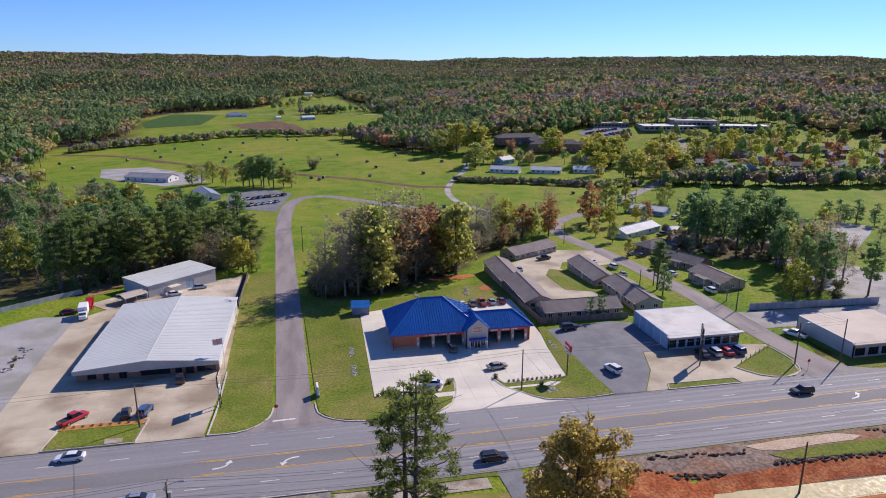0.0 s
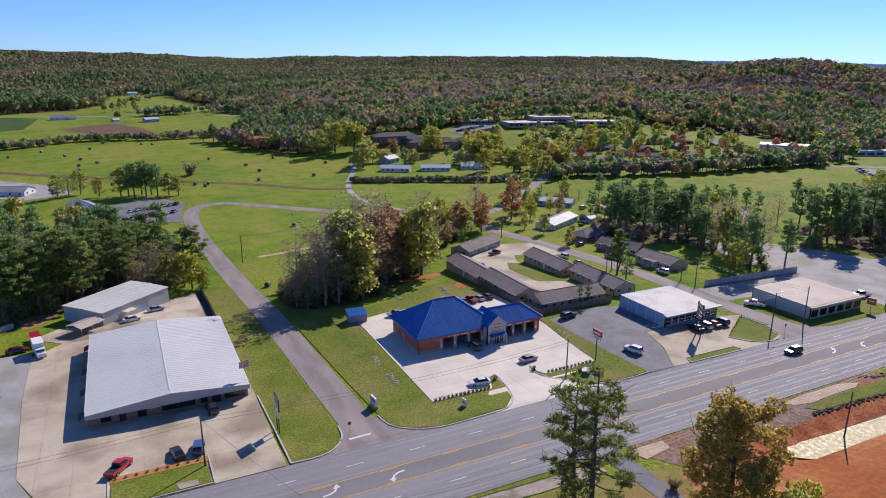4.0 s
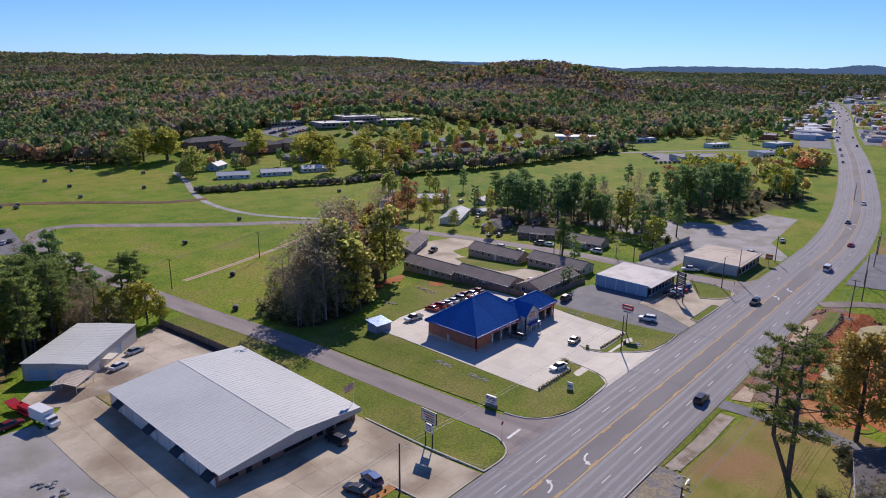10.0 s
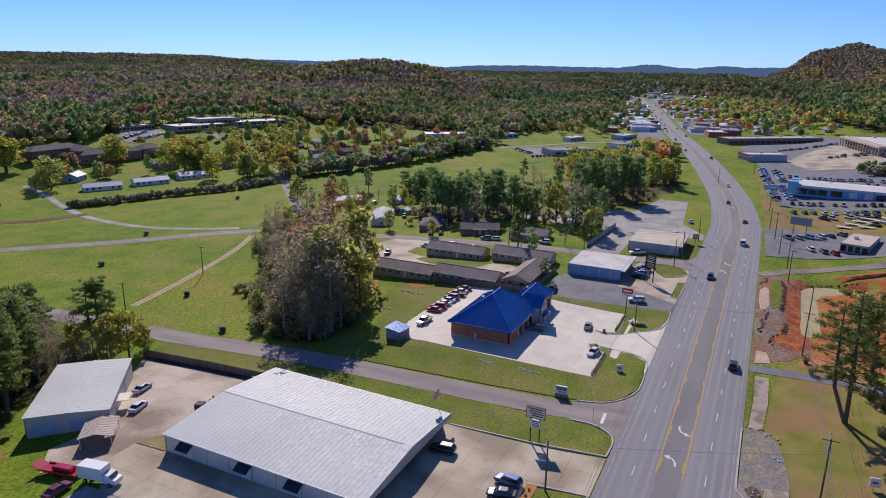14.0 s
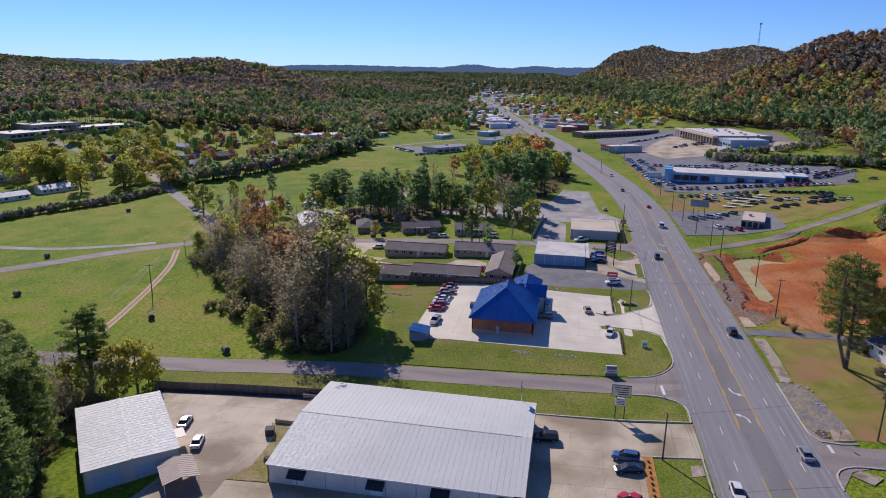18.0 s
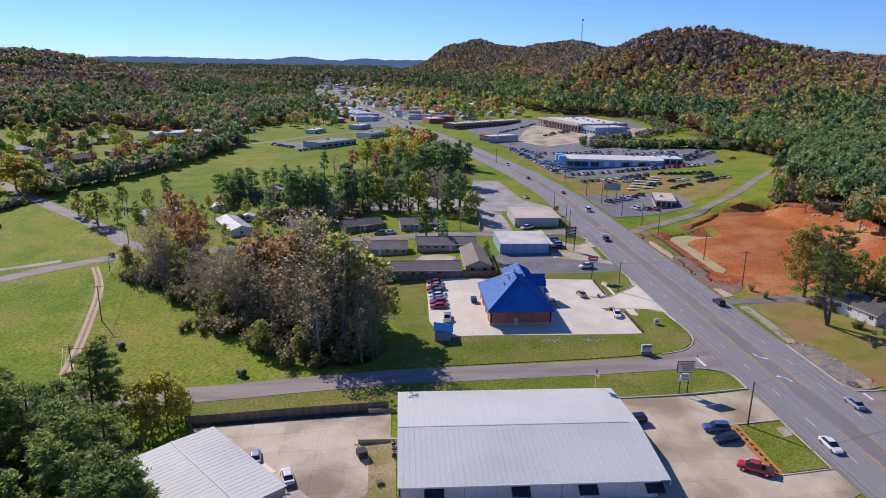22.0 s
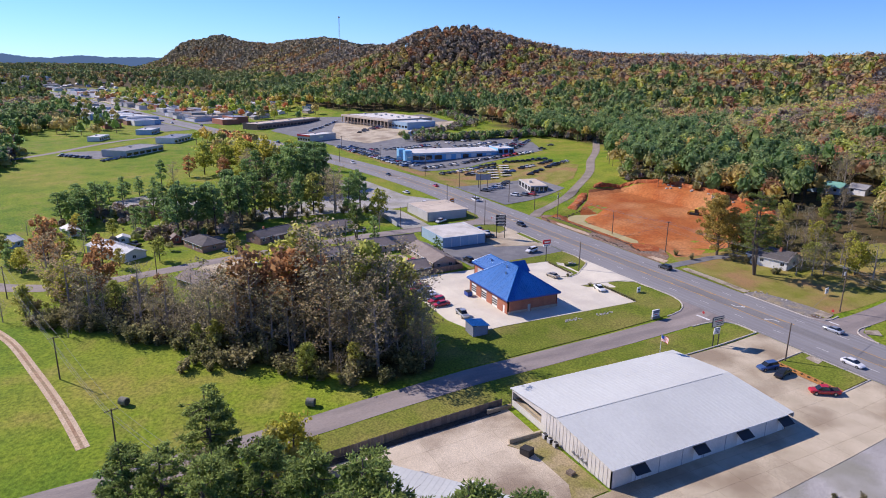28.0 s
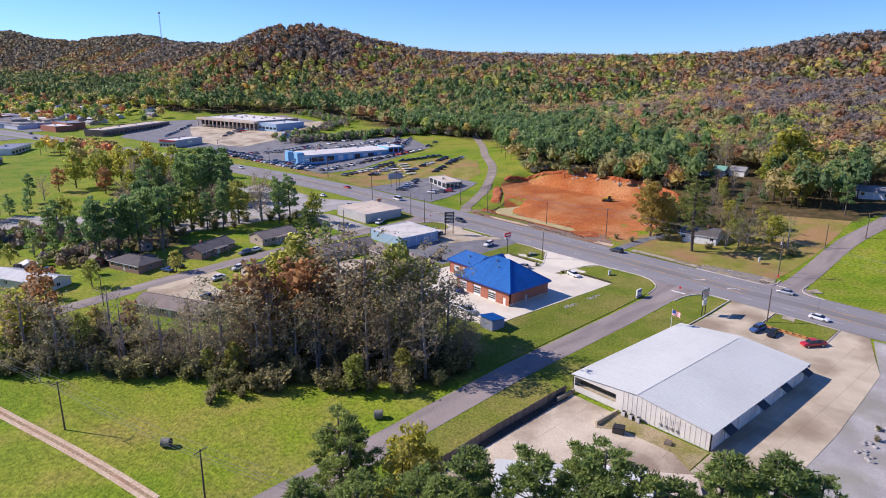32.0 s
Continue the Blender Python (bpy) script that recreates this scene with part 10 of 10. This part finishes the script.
def woods(name, label, r0, r1, gap, crown, tris, size, seed, pines=0.0, haze=0.05, shell=0):
    """Woodland on the hills between two distances from the middle of the place."""
    rng = np.random.default_rng(seed)
    g = np.arange(-r1, r1, float(gap))
    x, y = np.meshgrid(g, g)
    x[::2] += gap / 2
    x, y = (40 + x + rng.uniform(-.38, .38, x.shape) * gap).ravel(), (150 + y + rng.uniform(-.38, .38, y.shape) * gap).ravel()
    r = np.hypot(x - 40, y - 150)
    ring = (r >= r0) & (r < r1)
    x, y, r = x[ring], y[ring], r[ring]
    n = len(x)
    a = np.degrees(np.arctan2(x - 20, y - 100)) % 360
    keep = ~inside(OPEN_LAND, x, y) & ((a > 322) | (a < 205)) & (x > GX[2]) & (x < GX[-3]) & (y > GY[2]) & (y < GY[-3])
    keep &= ~((x > -45) & (x < -12) & (y < 70) & (y > -110)) & (np.hypot(x - 1438, y + 243) > 14) & ~inside(SLOPE_YARD, x, y)
    keep &= ~inside(TOWN, x, y) | (rng.uniform(0, 1, n) < .16)
    # few trees on slopes that fall away from the valley
    ox, oy = (x - 40) / r, (y - 150) / r
    fall = lie(x + ox * 25, y + oy * 25) - lie(x, y)
    keep &= (fall > -2.0) | (rng.uniform(0, 1, n) < .12)
    x, y = x[keep], y[keep]
    n = len(x)
    # kinds drift in broad patches; more bare and rusty crowns on the southern hill
    p1 = np.zeros(n)
    for k, wl in enumerate(np.array([640, 400, 250, 150, 90]) * min(1, max(.3, r1 / 1500))):
        c_, s_ = math.cos(k * 1.9 + .4), math.sin(k * 1.9 + .4)
        u_, v_ = x * c_ + y * s_, -x * s_ + y * c_
        p1 += np.sin(u_ * 6.283 / wl + 1.3 * np.sin(v_ * 6.283 / wl * .8 + k)) * np.cos(v_ * 6.283 / wl * 1.1 + 2 * k)
    p1 = np.argsort(np.argsort(p1)) / n
    # order of kinds along that drift: pine, pine, olive, yellow-green, ochre, gold, rust, brown, grey
    south = y < 60
    pick = np.empty(n, int)
    kinds_ = np.array([0, 1, 2, 9, 3, 7, 4, 5, 6])
    for m, w, up_ in ((south, np.array([.06, .06, .11, .10, .11, .04, .16, .20, .16]), .5), (~south, np.array([.18, .16, .14, .07, .07, .015, .065, .15, .15]), .34)):
        w = w * (1 - pines) + pines * np.array([.26, .2, .14, .02, .08, 0, .08, .12, .1])
        # pines keep to the low ground, brown and rusty crowns to the crests
        high = np.argsort(np.argsort(lie(x[m], y[m]))) / max(1, m.sum())
        q = p1[m] * (.8 - up_) + rng.uniform(0, 1, m.sum()) * (.16 if r1 > 1000 else .36) + high * up_
        pick[m] = kinds_[np.minimum(8, np.searchsorted(np.cumsum(w / w.sum()), np.argsort(np.argsort(q)) / max(1, m.sum())))]
    near_pit = inside(PINE_SIDE, x, y) & (rng.uniform(0, 1, n) < .75)
    pick[near_pit] = rng.integers(0, 2, near_pit.sum())
    return crowns(name, label, x, y, pick, crown, tris, size, rng, 1.15 if r0 < 1500 else .6, haze, shell)


# last figure: share of haze put into the crown colours, growing with distance
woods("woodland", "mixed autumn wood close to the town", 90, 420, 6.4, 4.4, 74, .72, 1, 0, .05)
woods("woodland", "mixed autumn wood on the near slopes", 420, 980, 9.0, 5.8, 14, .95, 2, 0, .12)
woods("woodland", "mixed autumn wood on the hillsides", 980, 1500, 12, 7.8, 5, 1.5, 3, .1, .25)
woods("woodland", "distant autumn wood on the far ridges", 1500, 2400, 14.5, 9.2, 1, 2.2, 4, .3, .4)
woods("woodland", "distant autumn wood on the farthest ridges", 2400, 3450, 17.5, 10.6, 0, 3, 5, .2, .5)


def belt(name, label, path, n, spread, picks, seed, crown=3.6, tris=60, size=.9, scale=1.0, avoid=()):
    """Far trees along a path, jittered to both sides."""
    rng = np.random.default_rng(seed)
    P = np.array(curve_path(path, 3))
    k = rng.integers(0, len(P), n)
    x, y = (P[k] + rng.normal(0, 1, (n, 2)) * spread).T
    ok = np.ones(n, bool)
    for a in avoid:
        ok &= ~inside(a, x, y)
    x, y = x[ok], y[ok]
    return crowns(name, label, x, y, rng.choice(picks, len(x)), crown, tris // 2, size * .8, rng, scale)


ROADSIDE = [ribbon(MAIN, 34), ribbon(STREET, 14)]
belt("hedgerow", "dense hedge along the meadow ditch", [(96, 416), (103, 410), (136, 398), (171, 378), (200, 372)], 230, 1.6, [1, 2, 6, 6, 5], 11, 1.9, 40, .5, .6)
belt("hedgerow", "dark hedge behind the green field", [(218, 371), (240, 366), (276, 348), (322, 332), (370, 322), (412, 316)], 260, 4.0, [0, 1, 2, 2, 6, 5], 12, 3.8, 60, 1.0, .8)
belt("street_trees", "orange and green street trees of the leafy close", [(262, 400), (300, 378), (340, 362), (396, 350), (420, 345)], 34, 6, [1, 2, 9, 1, 6, 2], 13, 3.4, 90, .85, .7, ROADSIDE)
belt("street_trees", "mixed trees among the houses of the close", [(240, 450), (300, 440), (350, 450), (420, 430), (430, 380), (360, 410), (300, 470), (380, 490), (450, 480)], 46, 17, [9, 9, 3, 1, 2, 9, 4], 14, 4.9, 90, .9, .9, ROADSIDE)
belt("street_trees", "yellow-green trees round the white sheds", [(118, 478), (150, 492), (190, 480), (232, 462), (238, 425), (228, 395)], 26, 8, [9, 3, 9, 1, 2], 15, 4.0, 60, 1.0, .9, ROADSIDE)
belt("hedgerow", "scrubby hedge beyond the hay field", [(-198, 626), (-178, 658), (-133, 686), (-95, 716), (-56, 733), (-15, 716), (20, 720), (50, 716)], 230, 4, [2, 6, 2, 5, 1], 16, 3.2, 40, 1.0, .7)
belt("street_trees", "trees round the school and apartment house", [(150, 612), (210, 606), (250, 604), (300, 630), (350, 622), (420, 606), (470, 570), (500, 540)], 220, 9, [1, 0, 2, 1, 3], 17, 4.4, 40, 1.3, .95)
belt("woodland", "dark pines and yellow-green trees between the apartment houses and the school", [(250, 622), (232, 592), (262, 556), (300, 552), (340, 540), (390, 528), (440, 520)], 60, 9, [0, 1, 9, 2, 1, 3], 34, 4.2, 24, 1.1, .75, [[(245, 556), (302, 571), (312, 606), (262, 610), (240, 588)], [(320, 560), (470, 540), (470, 640), (330, 640)]])
belt("street_trees", "autumn trees beyond the highway grove", [(300, 150), (330, 172), (370, 176), (400, 165), (438, 160), (440, 190)], 60, 9, [9, 3, 9, 8, 2, 7], 18, 4.2, 70, 1.0, 1.0, ROADSIDE)
belt("street_trees", "trees along the far highway", [(560, 290), (640, 290), (700, 280), (780, 290), (880, 320), (1000, 320), (1200, 370)], 150, 24, [1, 2, 0, 1, 3], 19, 4.8, 36, 1.5, .9, ROADSIDE)
belt("street_trees", "trees among the houses of the far town", [(650, 70), (720, 95), (800, 130), (900, 160), (1000, 175), (1150, 205), (1300, 230)], 130, 34, [1, 9, 3, 2, 0, 8, 3, 9], 20, 4.8, 36, 1.5, .9, ROADSIDE)
belt("woodland", "broad trees along the meadow's west side", [(-150, 340), (-172, 400), (-200, 470), (-225, 560), (-240, 640)], 120, 14, [1, 2, 3, 2, 6, 3], 21, 4.6, 60, 1.2)
belt("woodland", "trees beyond the south road", [(-40, 50), (-60, 20), (-85, -10), (-110, 30), (-90, 55)], 60, 11, [2, 3, 6, 4, 2], 22, 4.4, 80, 1.0, 1.0, [[(-38, 30), (-8, 30), (-8, 84), (-38, 84)]])
belt("scrub", "low scrub at the edge of the shopping centre", [(398, 20), (410, -20), (440, -56), (520, -66)], 130, 5, [2, 6, 1, 6], 23, 2.4, 40, .9, .6)
belt("scrub", "low scrub above the clay pit", [(58, 12), (80, 6), (110, 8), (138, 14), (150, 4)], 80, 3, [2, 6, 6, 3], 24, 2.0, 50, .6, .6)
belt("hedgerow", "tree clumps in the far pastures", [(4, 985), (30, 995), (52, 985)], 46, 9, [2, 1, 6, 1], 25, 4.4, 30, 1.4, .8)
belt("hedgerow", "tree clumps in the far pastures", [(86, 1010), (110, 960), (150, 900), (170, 880)], 70, 8, [2, 1, 0, 6, 5], 26, 4.4, 26, 1.6, .8)
belt("hedgerow", "trees round the far farmhouses", [(-130, 1000), (-80, 1020), (-40, 960), (30, 1640), (70, 1700), (40, 1720)], 30, 14, [2, 1, 3, 2], 32, 5.0, 26, 1.6, .9)
belt("woodland", "broad autumn trees along the hay field's edge", [(46, 680), (54, 652), (80, 596), (104, 566), (128, 566)], 44, 6, [1, 2, 5, 4, 6, 2], 33, 5.4, 60, 1.1, 1.1)
belt("woodland", "dense green pines behind the clay pit", [(66, 1), (84, -1), (110, -2), (150, -14), (190, -34), (240, -82)], 210, 9, [0, 1, 1, 0, 2, 3], 27, 4.0, 70, 1.0, 1.05, [ribbon([(110, 90), (131, 60), (165, 18), (197, -8), (232, -40), (290, -86)], 16)])
belt("street_trees", "yellow-green trees among shops of the far town", [(700, 130), (820, 170), (960, 200), (1100, 235), (1250, 270)], 50, 26, [9, 3, 1, 7, 4], 28, 4.4, 30, 1.6, .9, ROADSIDE)
belt("street_trees", "dark trees behind the halls and the green field", [(430, 330), (480, 345), (520, 340), (580, 330), (660, 312), (760, 300)], 170, 9, [0, 1, 2, 5, 3], 29, 4.4, 40, 1.3, 1.0, ROADSIDE)
belt("scrub", "dark scrub between the dealership and the shopping centre", [(374, 34), (352, 4), (334, -34), (312, -62), (280, -70)], 200, 4.5, [0, 6, 2, 6, 1], 30, 2.8, 44, .8, .6)
belt("street_trees", "round yellow-green trees of the far town", [(690, 60), (800, 80), (950, 100), (1100, 100), (1280, 110), (1450, 190)], 150, 30, [9, 3, 1, 7, 4, 2, 9], 31, 4.6, 30, 1.6, .85, ROADSIDE)
belt("scrub", "brown and olive thicket behind the brick houses", [(150, 236), (158, 222), (172, 216), (188, 224), (200, 236), (206, 250), (194, 262)], 190, 6.5, [6, 5, 2, 1, 6], 23, 2.0, 60, .5, .55)
belt("scrub", "brown thicket among the highway pines", [(200, 160), (216, 180), (236, 176), (262, 172), (284, 150)], 70, 6, [6, 5, 2, 1], 24, 2.0, 60, .5, .55, ROADSIDE)


# ---- the far town: more houses, shops and parked cars than one could count ----
def speckled(name, tones, rough=.8):
    """One tone for each house or car of a far crowd."""
    m, t, p = nodes_of(name)
    N, L = t.nodes, t.links
    g, r = N.new("ShaderNodeNewGeometry"), N.new("ShaderNodeValToRGB")
    r.color_ramp.interpolation = "CONSTANT"
    while len(r.color_ramp.elements) < len(tones):
        r.color_ramp.elements.new(.5)
    for i, (e, c) in enumerate(zip(r.color_ramp.elements, tones)):
        e.position, e.color = i / len(tones), (*c, 1)
    L.new(g.outputs["Random Per Island"], r.inputs[0])
    L.new(r.outputs[0], p.inputs["Base Color"])
    p.inputs["Roughness"].default_value = rough
    return m


M_TOWNWALL = speckled("town_walls", [(.62, .61, .58), (.45, .38, .30), (.30, .16, .11), (.55, .57, .60), (.40, .40, .40)])
M_TOWNROOF = speckled("town_roofs", [(.60, .60, .59), (.16, .16, .18), (.10, .10, .11), (.22, .25, .32), (.36, .30, .24), (.66, .66, .64), (.25, .23, .22)])
M_TOWNCAR = speckled("town_cars", [(.7, .7, .7), (.05, .05, .06), (.32, .33, .35), (.35, .03, .03), (.06, .10, .25), (.6, .61, .62)], .35)
rf = random.Random(77)
walls_, roofs_, cars_ = [], [], []
while len(walls_) < 270:
    s = rf.choice((rf.uniform(640, 1300), rf.uniform(1000, 2150)))
    off = rf.choice((rf.uniform(26, 60), -rf.uniform(26, 70), -rf.uniform(60, 190)))
    fx, fy = s, (ym(s) if s < 1560 else ym(1560) + (s - 1560) * .2) + off
    if not inside(TOWN, fx, fy):
        continue
    fz, tn = land(fx, fy), math.radians(rf.choice((14, 14, 104, 40)))
    shop = abs(off) < 62
    l_, w_, h_, rise_ = (rf.uniform(16, 38), rf.uniform(12, 20), rf.uniform(3.6, 6), .4) if shop else (rf.uniform(11, 18), rf.uniform(7, 10), 2.8, rf.uniform(1.6, 2.4))
    c_, s_ = math.cos(tn), math.sin(tn)
    at_ = lambda u, v, z: (fx + u * c_ - v * s_, fy + u * s_ + v * c_, fz + z)
    a, b, o_ = l_ / 2, w_ / 2, .4
    walls_.append(([at_(-a, -b, -1.5), at_(a, -b, -1.5), at_(a, b, -1.5), at_(-a, b, -1.5), at_(-a, -b, h_), at_(a, -b, h_), at_(a, b, h_), at_(-a, b, h_), at_(-a, 0, h_ + rise_ - .1), at_(a, 0, h_ + rise_ - .1)],
                   [(0, 1, 5, 4), (1, 2, 6, 9, 5), (2, 3, 7, 6), (3, 0, 4, 8, 7)]))
    a, b = a + o_, b + o_
    roofs_.append(([at_(-a, -b, h_ - .1), at_(a, -b, h_ - .1), at_(a, 0, h_ + rise_), at_(-a, 0, h_ + rise_), at_(a, b, h_ - .1), at_(-a, b, h_ - .1)], [(0, 1, 2, 3), (3, 2, 4, 5)]))
    for k in range(rf.randint(2, 9) if shop else rf.randint(0, 2)):
        u, v = rf.uniform(-a, a), -b - rf.choice((5, 5, 11))
        x_, y_, _z = at_(u, v, 0)
        z_ = land(x_, y_)
        q = lambda du, dv, dz: (x_ + du * s_ + dv * c_, y_ - du * c_ + dv * s_, z_ + dz)
        cars_.append(([q(-2.2, -.9, .2), q(2.2, -.9, .2), q(2.2, .9, .2), q(-2.2, .9, .2), q(-2.2, -.9, .9), q(2.2, -.9, .85), q(2.2, .9, .85), q(-2.2, .9, .9), q(-1.4, -.75, 1.45), q(.7, -.75, 1.45), q(.7, .75, 1.45), q(-1.4, .75, 1.45)],
                      [(0, 1, 5, 4), (1, 2, 6, 5), (2, 3, 7, 6), (3, 0, 4, 7), (4, 5, 9, 8), (5, 6, 10, 9), (6, 7, 11, 10), (7, 4, 8, 11), (8, 9, 10, 11)]))
town = tagged(part("far_town", join_data(walls_), M_TOWNWALL), "crowd of small houses and shops in the far valley", "town", kind="stuff")
part("town_roofs", join_data(roofs_), M_TOWNROOF, town)["kind"] = "stuff"
tagged(part("far_parked_cars", join_data(cars_), M_TOWNCAR), "many small parked cars in the far town", "cars", kind="stuff")

# ---- paving slabs ----
slabs(lot_s, LOTS, 5.2, M_CONC_NEW, 0.10)
slabs(lot_w, LOTW, 5.6, M_CONC_OLD, 0.10)
slabs(lot_w, back_w, 6.0, M_CONC_BACK, 0.10)
